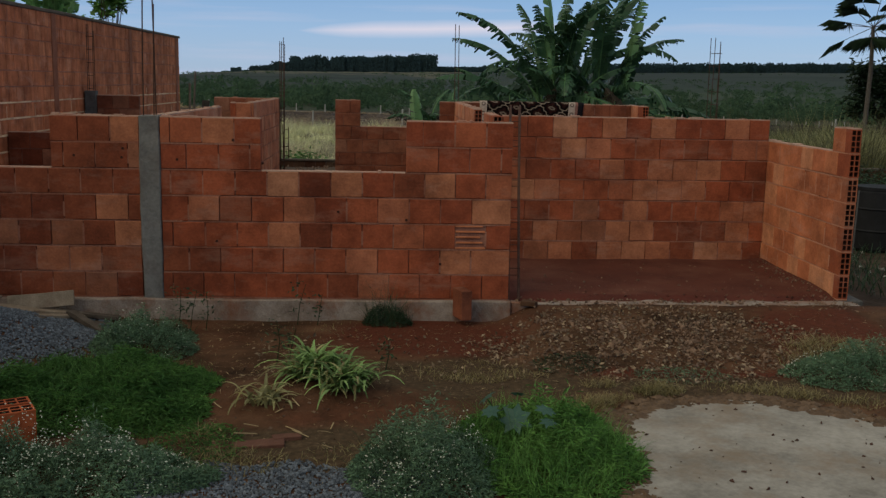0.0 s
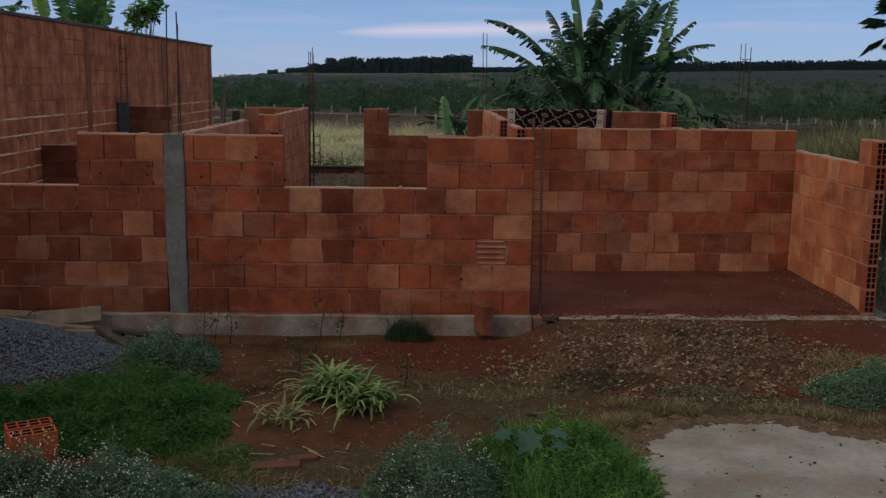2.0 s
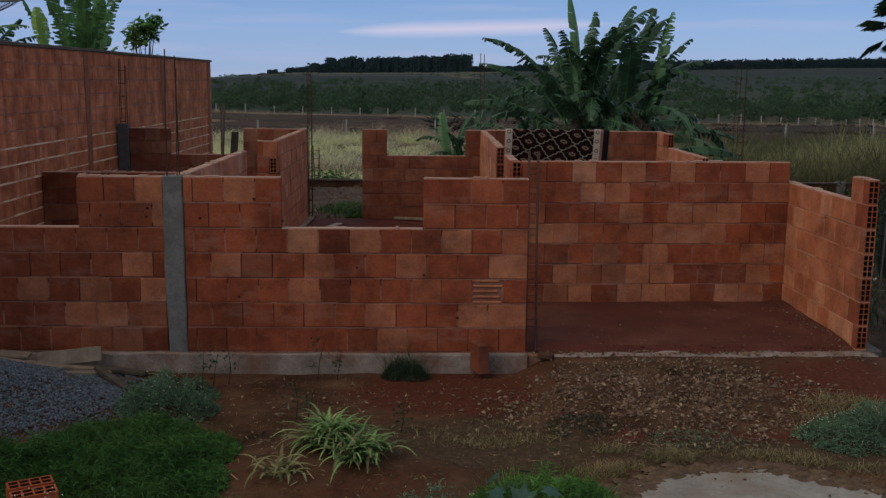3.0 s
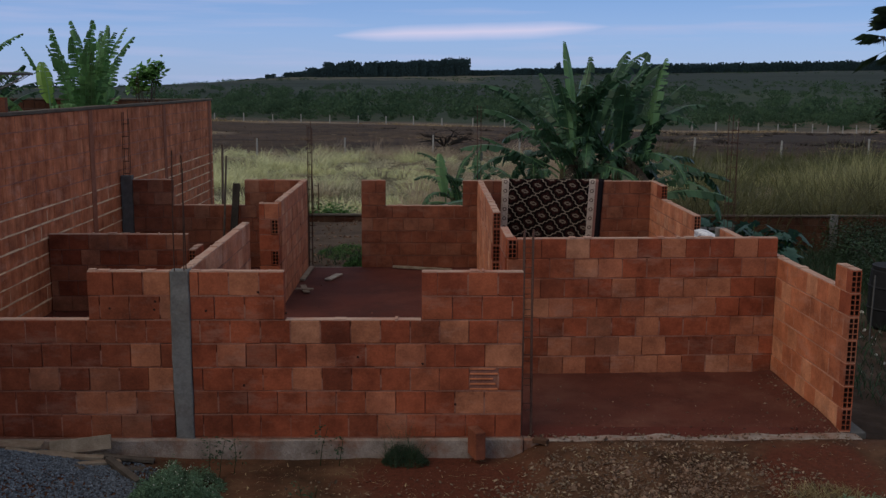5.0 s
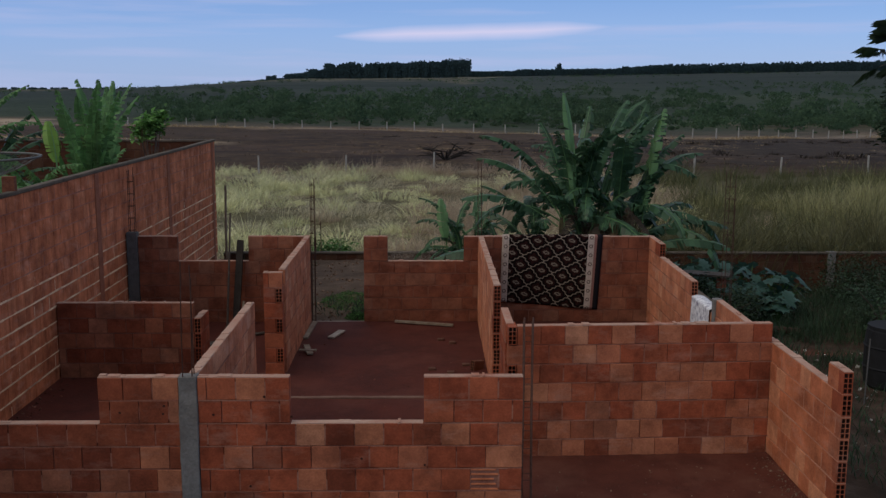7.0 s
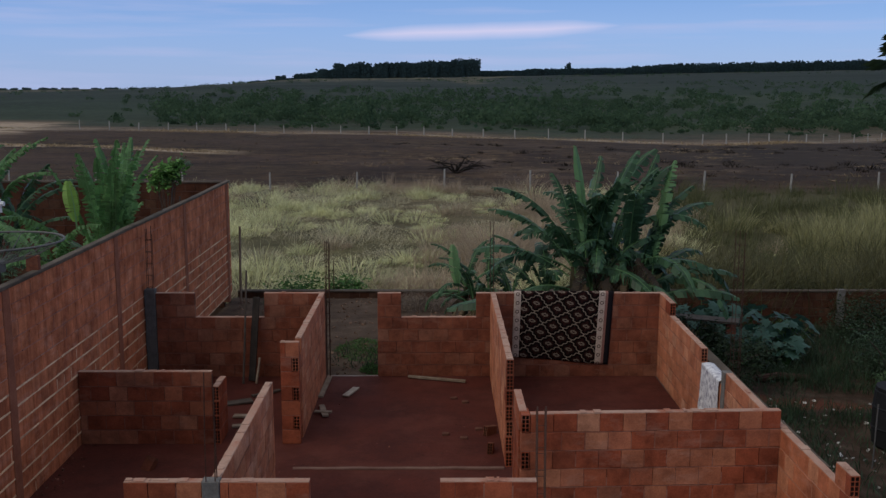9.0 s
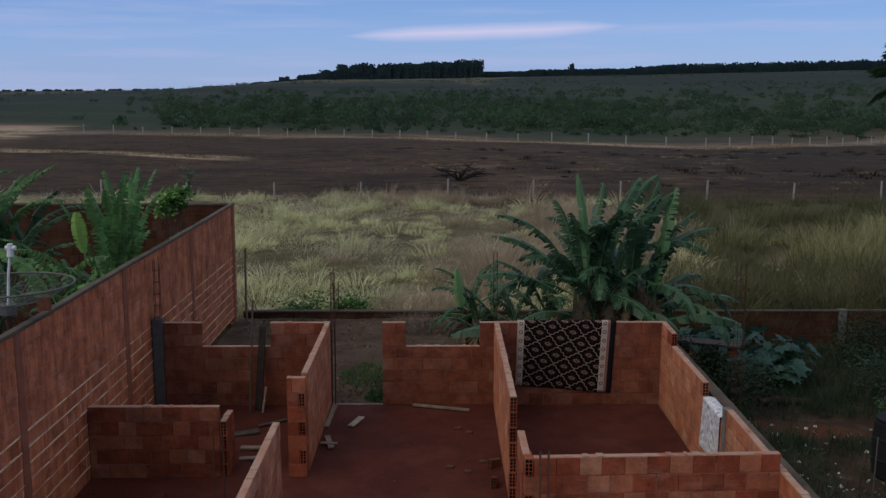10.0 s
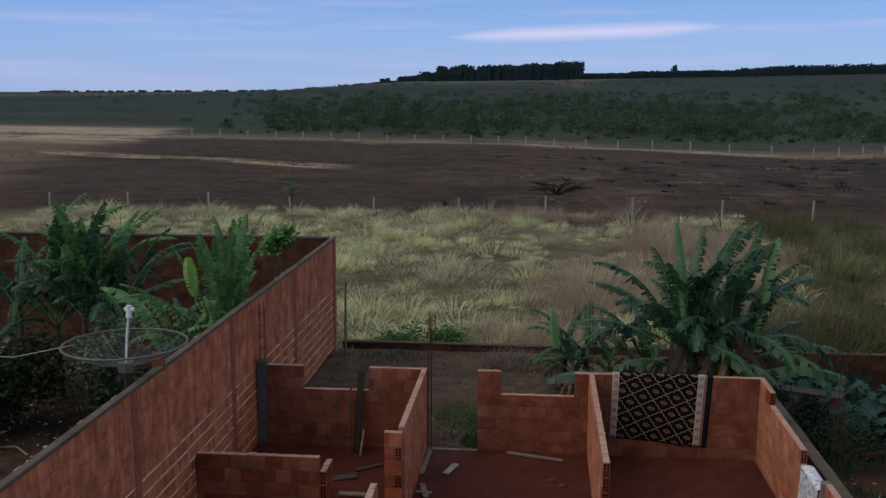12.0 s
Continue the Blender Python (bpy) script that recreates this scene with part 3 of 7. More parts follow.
def block_mesh(name, material, cavity=None):
    """A clay block 0.24 x 0.09 x 0.192 along x; with cavity its two ends show eight square tunnels."""
    l, t, h = 0.12, THICK / 2, 0.096
    if cavity is None:
        bm = bmesh.new()
        add_box(bm, (-l, -t, -h), (l, t, h), 0.004)
        me = bpy.data.meshes.new(name)
        bm.to_mesh(me)
        bm.free()
        me.materials.append(material)
        return me
    v, f, mats = [], [], []

    def quad(pts, mi):
        i = len(v)
        v.extend(pts)
        f.append((i, i + 1, i + 2, i + 3))
        mats.append(mi)
    ys = [-t, -t + 0.010, -0.005, 0.005, t - 0.010, t]
    zs = [-h] + [z for k in range(4) for z in (-h + 0.009 + k * 0.0455, -h + 0.009 + k * 0.0455 + 0.0375)] + [h]
    for sx in (-1, 1):
        for a in range(5):
            for c in range(9):
                y0, y1, z0, z1 = ys[a], ys[a + 1], zs[c], zs[c + 1]
                if a in (1, 3) and c % 2 == 1:
                    xo, xi = sx * l, sx * (l - 0.07)
                    quad([(xi, y0, z0), (xi, y1, z0), (xi, y1, z1), (xi, y0, z1)], 1)
                    quad([(xo, y0, z0), (xo, y1, z0), (xi, y1, z0), (xi, y0, z0)], 1)
                    quad([(xo, y0, z1), (xo, y1, z1), (xi, y1, z1), (xi, y0, z1)], 1)
                    quad([(xo, y0, z0), (xo, y0, z1), (xi, y0, z1), (xi, y0, z0)], 1)
                    quad([(xo, y1, z0), (xo, y1, z1), (xi, y1, z1), (xi, y1, z0)], 1)
                else:
                    quad([(sx * l, y0, z0), (sx * l, y1, z0), (sx * l, y1, z1), (sx * l, y0, z1)], 0)
    for sy in (-1, 1):
        quad([(-l, sy * t, -h), (l, sy * t, -h), (l, sy * t, h), (-l, sy * t, h)], 0)
    for sz in (-1, 1):
        quad([(-l, -t, sz * h), (l, -t, sz * h), (l, t, sz * h), (-l, t, sz * h)], 0)
    me = mesh_of(name, v, f, material)
    me.materials.append(cavity)
    me.polygons.foreach_set("material_index", mats)
    return me


BLOCK_MESH = block_mesh("brick", M_BRICK)
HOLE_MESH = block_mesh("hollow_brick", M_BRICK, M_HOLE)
OLD_MESH = block_mesh("old_brick", M_BRICK_OLD_ONE)
IN_MESH = block_mesh("inner_brick", M_BRICK_IN)
GRIMY_MESH = block_mesh("grimy_brick", M_BRICK_GRIMY)
SIDE_LIT_MESH = block_mesh("side_lit_brick", M_BRICK_SIDE_LIT)
PALE_MESH = block_mesh("pale_brick", M_BRICK_PALE)
LIGHT_MESH = block_mesh("light_brick", M_BRICK_LIGHT)
# a block whose outer shell has broken off, its tunnels open to the front
bm = bmesh.new()
add_box(bm, (-0.12, -0.015, -0.096), (0.12, THICK / 2, 0.096), 0.003)
for k in range(5):
    zc = -0.088 + k * 0.044
    add_box(bm, (-0.12, -THICK / 2 + 0.002 * (k % 2), zc - 0.007), (0.12 - 0.02 * (k % 3), -0.012, zc + 0.007), 0.002)
BROKEN_MESH = bpy.data.meshes.new("broken_brick")
bm.to_mesh(BROKEN_MESH)
bm.free()
BROKEN_MESH.materials.append(M_BRICK_PALE)
rng = random.Random(7)


def runs(profile, r):
    """Stretches of the wall that reach above row r."""
    out = []
    for a, b, n in profile:
        if n > r:
            if out and abs(out[-1][1] - a) < 1e-6:
                out[-1][1] = b
            else:
                out.append([a, b])
    return out


def brick_wall(name, start, end, profile, label, hole_start=False, hole_end=False, z0=0.0, row=ROW, thick=THICK, mesh=BLOCK_MESH,
               mortar=M_MORTAR, singles=None, joined_material=None, skip=(), shift=0.0, keyed=(), key=0.0, bed=0.0115, filled=0.7, broken=(), hole_steps=False, bond=None, pale=(), dull=()):
    """Blocks in courses from start to end (x, y) of the wall's middle line. profile: (from, to, courses) in metres along it.
    singles(s) says which blocks are objects of their own; the others are joined. bond: where the upright joints of even and odd
    courses fall, along the wall; pale and dull: blocks (along, course) of a lighter or darker firing."""
    a, b = Vector((*start, 0)), Vector((*end, 0))
    d = (b - a).normalized()
    ang = math.atan2(d.y, d.x)
    base = Matrix.Translation((a.x, a.y, z0)) @ Matrix.Rotation(ang, 4, "Z")
    cv, cf, cm = [], [], []

    def core(x0, x1, zz0, zz1, half, top_coat=0):
        i = len(cv)
        for z in (zz0, zz1):
            for x, y in ((x0, -half), (x1, -half), (x1, half), (x0, half)):
                cv.append(base @ Vector((x, y, z)))
        for q in ((0, 3, 2, 1), (4, 5, 6, 7), (0, 1, 5, 4), (1, 2, 6, 5), (2, 3, 7, 6), (3, 0, 4, 7)):
            cf.append([i + k for k in q])
            cm.append(top_coat)
    rest_v, rest_f = [], []
    spots = []
    top = max(n for _, _, n in profile)
    for r in range(top):
        off = bond[r % 2] + rng.uniform(-0.008, 0.008) if bond else (0.0, 0.5, 0.22, 0.68)[r % 4] * BLOCK + rng.uniform(-0.03, 0.03) + shift
        for x0, x1 in runs(profile, r):
            x0 += key if r in keyed and x0 == 0 and key > 0 else 0
            x1 += key if r in keyed and key < 0 else 0
            core(x0 + (0.10 if (hole_start and x0 == 0) or (hole_steps and x0 > 0) else 0.010), x1 - 0.010, r * row, (r + 1) * row - 0.004, thick / 2 - 0.014)
            m0 = x0 + 0.006
            while m0 < x1 - 0.01:
                m1 = min(m0 + rng.uniform(0.08, 0.45), x1 - 0.006)
                core(m0, m1, r * row - 0.001, r * row + bed + rng.uniform(-0.005, 0.003), thick / 2 - rng.choice((-0.002, -0.001, 0.0, 0.001, 0.003, 0.006)) + (0.004 if bed > 0.02 else 0))
                m0 = m1
            for t0, t1 in [(max(p0, x0), min(p1, x1)) for p0, p1, n in profile if n == r + 1 and p1 > x0 and p0 < x1]:
                core(t0 + 0.004, t1 - 0.004, (r + 1) * row - 0.001, (r + 1) * row + 0.008, thick / 2 - 0.004, 1)
                m0 = t0 + 0.01
                while m0 < t1 - 0.06:
                    m1 = min(m0 + rng.uniform(0.02, 0.14), t1 - 0.01)
                    if rng.random() < 0.5:
                        core(m0, m1, (r + 1) * row, (r + 1) * row + rng.uniform(0.010, 0.022), thick / 2 - rng.uniform(-0.003, 0.03), 1)
                    m0 = m1 + rng.uniform(0.01, 0.12)
            cuts = [x0]
            s = x0 + (off if off > 0.07 else off + BLOCK)
            if bond:
                s = off + BLOCK * math.ceil((x0 + 0.06 - off) / BLOCK)
            elif s - x0 > 0.30:
                s = x0 + 0.24
            while s < x1 - 0.07:
                cuts.append(s)
                s += BLOCK + rng.uniform(-0.004, 0.006)
            cuts.append(x1)
            for c in cuts[1:-1]:
                if rng.random() < filled:
                    z1_ = rng.uniform(0.55, 1.0)
                    z0_ = rng.uniform(0.0, 0.5) * (1 - z1_)
                    core(c - 0.007, c + 0.007, r * row + 0.014 + (row - 0.02) * z0_, r * row + 0.014 + (row - 0.02) * (z0_ + z1_ * 0.95), thick / 2 - rng.uniform(-0.001, 0.005))
            for i, (c0, c1) in enumerate(zip(cuts, cuts[1:])):
                if any(k0 < (c0 + c1) / 2 < k1 and rr == r for k0, k1, rr in skip):
                    continue
                length = c1 - c0 - (0.003 + rng.uniform(0, 0.006))
                hole = (hole_steps and i == 0 and c0 > 0) or (hole_start and i == 0 and c0 == profile[0][0] and r not in keyed) or (hole_end and i == len(cuts) - 2 and c1 == profile[-1][1])
                spots.append(((c0 + c1) / 2, r, length, hole, rng.uniform(-0.003, 0.003), rng.gauss(0, 0.5), rng.uniform(-0.002, 0.003)))
    ob = new(name, mesh_of(name, cv, cf, mortar))
    ob.data.materials.append(M_TOP_LIT)
    ob.data.polygons.foreach_set("material_index", cm)
    tagged(ob, label, "wall", kind="structure")
    unit = [v.co.copy() for v in mesh.vertices]
    faces = [tuple(p.vertices) for p in mesh.polygons]
    for s, r, length, hole, dy, turn, dz in spots:
        m = base @ Matrix.Translation((s, dy, r * row + 0.0105 + (row - 0.011) / 2 + dz)) @ Matrix.Rotation(radians(turn), 4, "Z") \
            @ Matrix.Diagonal((length / 0.24, thick / THICK, (row - 0.011) / 0.192, 1))
        if singles is None or singles(s, r):
            def listed(spots_):
                return any(rr == r and abs(s0 - s) < BLOCK / 2 for s0, rr in spots_)
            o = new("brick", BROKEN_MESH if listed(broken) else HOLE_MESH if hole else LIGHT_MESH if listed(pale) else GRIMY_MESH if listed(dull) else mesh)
            o.parent = ob
            o.matrix_basis = m
        else:
            i = len(rest_v)
            rest_v.extend(m @ v for v in unit)
            rest_f.extend(tuple(i + k for k in f) for f in faces)
    if rest_v:
        o = new("bricks_joined", mesh_of("bricks_joined", rest_v, rest_f, joined_material or M_BRICK_OLD))
        o.parent = ob
        tagged(o, kind="stuff")
    return ob


H = THICK / 2
FRONT = 7.82 + H
brick_wall("wall_front", (-4.72, FRONT), (-1.91, FRONT), [(0, 2.12, 5), (2.12, 2.81, 7)], "unfinished front wall of grimy orange-brown clay blocks, stepped at a window", mesh=GRIMY_MESH,
           bond=(0.09, 0.21), pale=((2.70, 6), (2.57, 3), (2.71, 2), (2.1, 1), (2.34, 1)))
brick_wall("wall_front_right", (-1.752, FRONT), (1.05, FRONT), [(0, 0.792, 7), (0.792, 1.942, 5), (1.942, 2.802, 7)], "front wall of orange clay blocks with a low window gap", broken=((2.42, 2),),
           bond=(0.08, 0.205), pale=((0.98, 4), (1.47, 4), (2.19, 4), (2.57, 3), (0.96, 2), (2.28, 1), (2.55, 1), (0.54, 6)), dull=((1.2, 4), (0.6, 3), (1.2, 2), (0.36, 1), (0.22, 1), (1.95, 4), (0.1, 0), (1.45, 0)))
brick_wall("wall_garage_back", (1.06, 9.61 + H), (3.88, 9.72 + H), [(0, 2.82, 7)], "waist-high garage back wall of mixed orange clay blocks", keyed=(0, 2, 4, 6), key=0.10,
           bond=(0.10, 0.195), pale=((0.71, 6), (1.21, 6), (1.69, 6), (2.46, 6), (0.79, 5), (1.24, 4), (1.72, 4), (1.96, 4), (2.22, 4), (0.38, 3), (1.59, 3), (1.84, 3), (2.07, 3),
                                     (1.48, 2), (2.45, 2), (2.71, 2), (0.6, 1), (1.32, 1), (1.56, 1), (2.54, 1), (0.73, 0), (1.21, 0), (1.45, 0), (1.69, 0), (2.23, 0), (2.47, 0)), dull=((2.7, 4), (0.5, 4), (2.7, 3), (2.0, 5), (0.25, 0), (0.49, 0), (0.97, 0), (1.96, 0), (2.71, 0), (0.12, 1), (0.36, 1), (0.85, 1), (1.08, 1), (1.82, 1), (2.06, 1), (2.3, 1), (0.5, 2), (0.98, 2)))
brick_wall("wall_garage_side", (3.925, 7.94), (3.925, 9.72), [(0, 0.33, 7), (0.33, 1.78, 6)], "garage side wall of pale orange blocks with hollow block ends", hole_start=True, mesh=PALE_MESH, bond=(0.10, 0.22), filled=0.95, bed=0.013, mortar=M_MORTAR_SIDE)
brick_wall("wall_right", (3.925, 9.72), (3.97, 15.73), [(0, 2.18, 6), (2.18, 3.28, 5), (3.28, 5.25, 6), (5.25, 6.01, 7)], "side wall of clay blocks stepped at a window gap", hole_steps=True, mesh=SIDE_LIT_MESH)
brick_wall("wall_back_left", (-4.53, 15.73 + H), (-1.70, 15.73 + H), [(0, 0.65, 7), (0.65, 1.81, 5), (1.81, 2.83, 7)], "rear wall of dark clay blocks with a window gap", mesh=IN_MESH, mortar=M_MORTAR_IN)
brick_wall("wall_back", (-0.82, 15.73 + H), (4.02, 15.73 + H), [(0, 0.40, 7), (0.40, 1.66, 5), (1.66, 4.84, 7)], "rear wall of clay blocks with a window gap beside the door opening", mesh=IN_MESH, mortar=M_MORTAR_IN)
brick_wall("wall_room_left", (-1.805, 7.92), (-1.805, 10.77), [(0, 2.85, 7)], "inner wall of dusty pink clay blocks, lightened as side-lit, from the front column", mesh=SIDE_LIT_MESH)
brick_wall("wall_hall_left", (-1.745, 12.80), (-1.745, 15.73), [(0, 2.93, 7)], "inner wall of dusty pink clay blocks, lightened as side-lit, beside the rear door opening", mesh=SIDE_LIT_MESH)
brick_wall("wall_hall_jamb", (-1.96, 12.56 + H), (-1.70, 12.56 + H), [(0, 0.26, 7)], "narrow block jamb with hollow ends showing", keyed=(1, 3, 5), key=-0.10)


def key_block(wall_name, x, y, r):
    """A block laid across the wall, its tunnels showing in the face."""
    o = new("brick", HOLE_MESH)
    o.parent = bpy.data.objects[wall_name]
    o.matrix_basis = pose(x, y + 0.118, r * ROW + 0.109, 0, 0, 90)


for r in (0, 2, 4, 6):
    key_block("wall_garage_back", 1.112, 9.607, r)
for r in (1, 3, 5):
    key_block("wall_hall_jamb", -1.752, 12.557, r)
brick_wall("wall_cross", (-4.72, 12.56 + H), (-2.90, 12.56 + H), [(0, 1.82, 5)], "low cross wall of grimy clay blocks in the rear room", mesh=GRIMY_MESH, mortar=M_MORTAR_IN)
brick_wall("wall_cross_return", (-2.85, 12.56), (-2.85, 13.05), [(0, 0.49, 4)], "low block return with hollow ends beside a doorway", hole_start=True)
brick_wall("wall_divider", (1.105, 11.72), (1.125, 15.73), [(0, 4.01, 7)], "inner dividing wall of clay blocks with hollow end faces", hole_start=True, mesh=SIDE_LIT_MESH)
brick_wall("wall_divider_stub", (1.095, 9.72), (1.095, 10.48), [(0, 0.76, 7)], "short block wall behind the garage wall")

# small tie holes in the front walls, as discs coloured dark for their shade
for wall_name, x, z in (("wall_front", -2.05, 1.13), ("wall_front", -2.04, 1.20), ("wall_front", -2.42, 1.14), ("wall_front_right", -1.62, 1.12), ("wall_front_right", -1.18, 1.28), ("wall_front_right", -0.95, 1.10),
                        ("wall_front_right", -1.32, 0.47), ("wall_front_right", 0.48, 0.30), ("wall_front_right", -0.35, 0.72), ("wall_front_right", 0.2, 0.66)):
    part("tie_hole", tube_bm([(x, 7.8175, z), (x, 7.830, z)], 0.011, 8), M_HOLE, bpy.data.objects[wall_name])

# neighbour's tall wall, weathered; unseen part before y 7 added for its shadow
brick_wall("wall_neighbour", (-4.80, 2.0), (-4.80, 22.8), [(0, 20.8, 8)], "tall weathered red block boundary wall with pale mortar lines",
           z0=-0.03, row=0.2025, thick=0.14, mesh=OLD_MESH, mortar=M_MORTAR_OLD, bed=0.022, filled=0.25, singles=lambda s, r: 8.2 < s < 17.0)
brick_wall("wall_neighbour_upper", (-4.80, 2.0), (-4.80, 22.8), [(0, 20.8, 5)], "upper courses of the tall wall, stained dark red",
           z0=1.59, row=0.2025, thick=0.14, mesh=OLD_MESH, mortar=M_MORTAR_UPPER, bed=0.014, filled=0.95, singles=lambda s, r: 8.2 < s < 17.0)
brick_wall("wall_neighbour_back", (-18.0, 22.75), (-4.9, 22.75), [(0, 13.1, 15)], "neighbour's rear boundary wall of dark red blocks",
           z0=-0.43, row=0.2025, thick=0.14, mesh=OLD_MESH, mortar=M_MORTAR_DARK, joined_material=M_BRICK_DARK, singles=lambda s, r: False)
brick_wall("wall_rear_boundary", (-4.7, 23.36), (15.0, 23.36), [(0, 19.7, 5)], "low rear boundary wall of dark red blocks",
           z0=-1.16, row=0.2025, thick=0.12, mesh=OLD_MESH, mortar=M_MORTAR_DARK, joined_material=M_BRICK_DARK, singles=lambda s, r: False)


def slab(name, lo, hi, material, label, bevel=0.008, rough=0.006, cuts=6, kind="structure", category="trim"):
    ob = part(name, box_bm(lo, hi, bevel, rough, cuts), material)
    return tagged(ob, label, category, kind=kind)


slab("coping_neighbour", (-4.815, 2.0, 2.606), (-4.715, 22.88, 2.655), M_COPING_PALE, "thin grey mortar coping on the tall wall", cuts=20, rough=0.012)
slab("coping_neighbour_back", (-18, 22.66, 2.606), (-4.89, 22.84, 2.65), M_COPING, "thin dark mortar coping", cuts=14, rough=0.012)
slab("coping_rear", (-4.7, 23.28, -0.145), (15, 23.44, -0.10), M_COPING, "thin dark coping on the low rear wall", cuts=14, rough=0.012)
slab("column_front", (-1.908, 7.806, -0.13), (-1.752, 7.925, 1.470), M_CONC, "rough grey concrete column cast into the front wall", rough=0.014, cuts=12, category="column")
slab("column_rear", (-4.715, 15.71, -0.02), (-4.535, 15.84, 1.52), M_CONC_DARK, "dark concrete column in the rear corner", rough=0.012, cuts=10, category="column")
for k, y in enumerate((10.55, 14.45, 18.6, 22.5)):
    slab("column_neighbour", (-4.885, y - 0.09, -0.2), (-4.718, y + 0.1, 2.604), M_TIE, "narrow vertical tie column in the tall wall", rough=0.004, cuts=10, category="column")
for x in (5.0, 10.2):
    slab("column_rear_boundary", (x - 0.1, 23.27, -1.2), (x + 0.1, 23.45, -0.09), M_CONC, "grey concrete post in the low rear wall", category="column")
slab("foundation_front", (-4.72, 7.775, -0.45), (1.07, 7.955, -0.002), M_FOUND, "dusty grey concrete foundation strip under the front wall", cuts=20, rough=0.012)
slab("garage_edge", (1.075, 7.80, -0.3), (4.02, 7.95, -0.012), M_FOUND, "chipped pale concrete edge of the garage floor", cuts=24, rough=0.018)
slab("foundation_right", (3.88, 7.95, -0.9), (4.12, 15.85, -0.003), M_CONC_DARK, "rough concrete footing beside the side wall", cuts=20, rough=0.012)
slab("foundation_back", (-4.72, 15.70, -0.6), (4.0, 15.86, -0.003), M_FOUND, "concrete footing and door threshold at the rear", cuts=20, rough=0.006)
slab("jamb_right", (3.872, 11.80, 0.0), (3.985, 11.905, 1.256), M_CONC, "grey concrete jamb at the side window gap", rough=0.006, cuts=8, category="column")
slab("threshold_beam", (-1.69, 11.63, -0.1), (1.05, 11.69, 0.034), M_DUST, "low concrete ground beam across the floor", cuts=12, rough=0.008)

# earth floor inside
fx, fy = np.linspace(-4.72, 3.9, 60), np.linspace(7.86, 15.72, 56)
fv = [(x, y, 0.012 * noise.noise((x * 1.1, y * 1.1, 4)) + 0.006 * noise.noise((x * 5, y * 5, 1)) + (0.012 if y > 7.9 else -0.03)) for y in fy for x in fx]
ff = [(j * 60 + i, j * 60 + i + 1, (j + 1) * 60 + i + 1, (j + 1) * 60 + i) for j in range(55) for i in range(59)]
tagged(new("floor", mesh_of("floor", fv, ff, M_FLOOR, smooth=True)), "trodden dark red earth floor inside the unfinished house", "floor", kind="structure")

# dusty garage floor
gxs, gys = np.linspace(1.16, 3.86, 46), np.linspace(7.88, 9.66, 32)


def garage_z(x, y):
    q = min(max((y - 9.0) / 0.6, 0), 1)
    p = min(max((x - 3.5) / 0.4, 0), 1)
    d = (0.012 * q * q * (3 - 2 * q) + 0.04 * p * p) * (0.9 + 0.35 * noise.noise((x * 2.3, y * 2.3, 9)))
    d -= 0.05 * min(max((8.12 - y) / 0.18, 0), 1) ** 2
    return 0.012 * noise.noise((x * 1.1, y * 1.1, 4)) + 0.006 * noise.noise((x * 5, y * 5, 1)) + 0.02 + d + 0.008 * noise.noise((x * 13, y * 13, 2)) * q


gfv = [(x, y, garage_z(x, y)) for y in gys for x in gxs]
gff = [(j * 46 + i, j * 46 + i + 1, (j + 1) * 46 + i + 1, (j + 1) * 46 + i) for j in range(31) for i in range(45)]
M_GARAGE = mat("dusty_red_earth", (0.055, 0.0130, 0.0072), (0.098, 0.026, 0.0145), scale=2.2, grain=45, stain=(0.105, 0.036, 0.022), stain_scale=1.6, bump=0.5)
tagged(new("floor_garage", mesh_of("floor_garage", gfv, gff, M_GARAGE, smooth=True)), "dusty red earth garage floor with scattered crumbs", "floor", kind="structure")

# ---- plants: generators ----
def blades(spots, seed, bend=0.5, segs=3):
    """Grass blades. spots: (x, y, z, height, width, lean angle, lean amount)."""
    r = random.Random(seed)
    v, f = [], []
    for x, y, z, h, w, a, lean in spots:
        dx, dy = math.cos(a), math.sin(a)
        px, py = -dy, dx
        tw = r.uniform(0, 6.28)
        px, py = math.cos(tw), math.sin(tw)
        i = len(v)
        for k in range(segs):
            t = k / segs
            o = lean * h * (t ** (1 + bend))
            ww = w * (1 - 0.55 * t) * (0.7 if k == 0 else 1) / 2
            zz = z + h * t * (1 - 0.25 * lean * t)
            v.append((x + dx * o - px * ww, y + dy * o - py * ww, zz))
            v.append((x + dx * o + px * ww, y + dy * o + py * ww, zz))
        v.append((x + dx * lean * h, y + dy * lean * h, z + h * (1 - 0.25 * lean)))
        for k in range(segs - 1):
            f.append((i + 2 * k, i + 2 * k + 1, i + 2 * k + 3, i + 2 * k + 2))
        f.append((i + 2 * segs - 2, i + 2 * segs - 1, i + 2 * segs))
    return v, f


def leaves(points, size, seed, slim=0.45, flat=0.4):
    """Small folded leaves at points, each of about that size."""
    r = random.Random(seed)
    v, f = [], []
    for p in points:
        s = size * r.uniform(0.6, 1.35)
        d = Vector((r.gauss(0, 1), r.gauss(0, 1), r.gauss(0, 1) * flat)).normalized()
        up = Vector((r.gauss(0, 0.5), r.gauss(0, 0.5), 1)).normalized()
        w = d.cross(up).normalized() * s * slim
        n = w.cross(d).normalized() * s * 0.12
        p = Vector(p)
        i = len(v)
        v += [p, p + d * s * 0.45 + w * 0.5 + n, p + d * s, p + d * s * 0.45 - w * 0.5 + n]
        f += [(i, i + 1, i + 2), (i, i + 2, i + 3)]
    return v, f


def inside(r, cx, cy, rx, ry):
    while True:
        a, b = r.uniform(-1, 1), r.uniform(-1, 1)
        if a * a + b * b < 1:
            return cx + a * rx, cy + b * ry, math.sqrt(a * a + b * b)


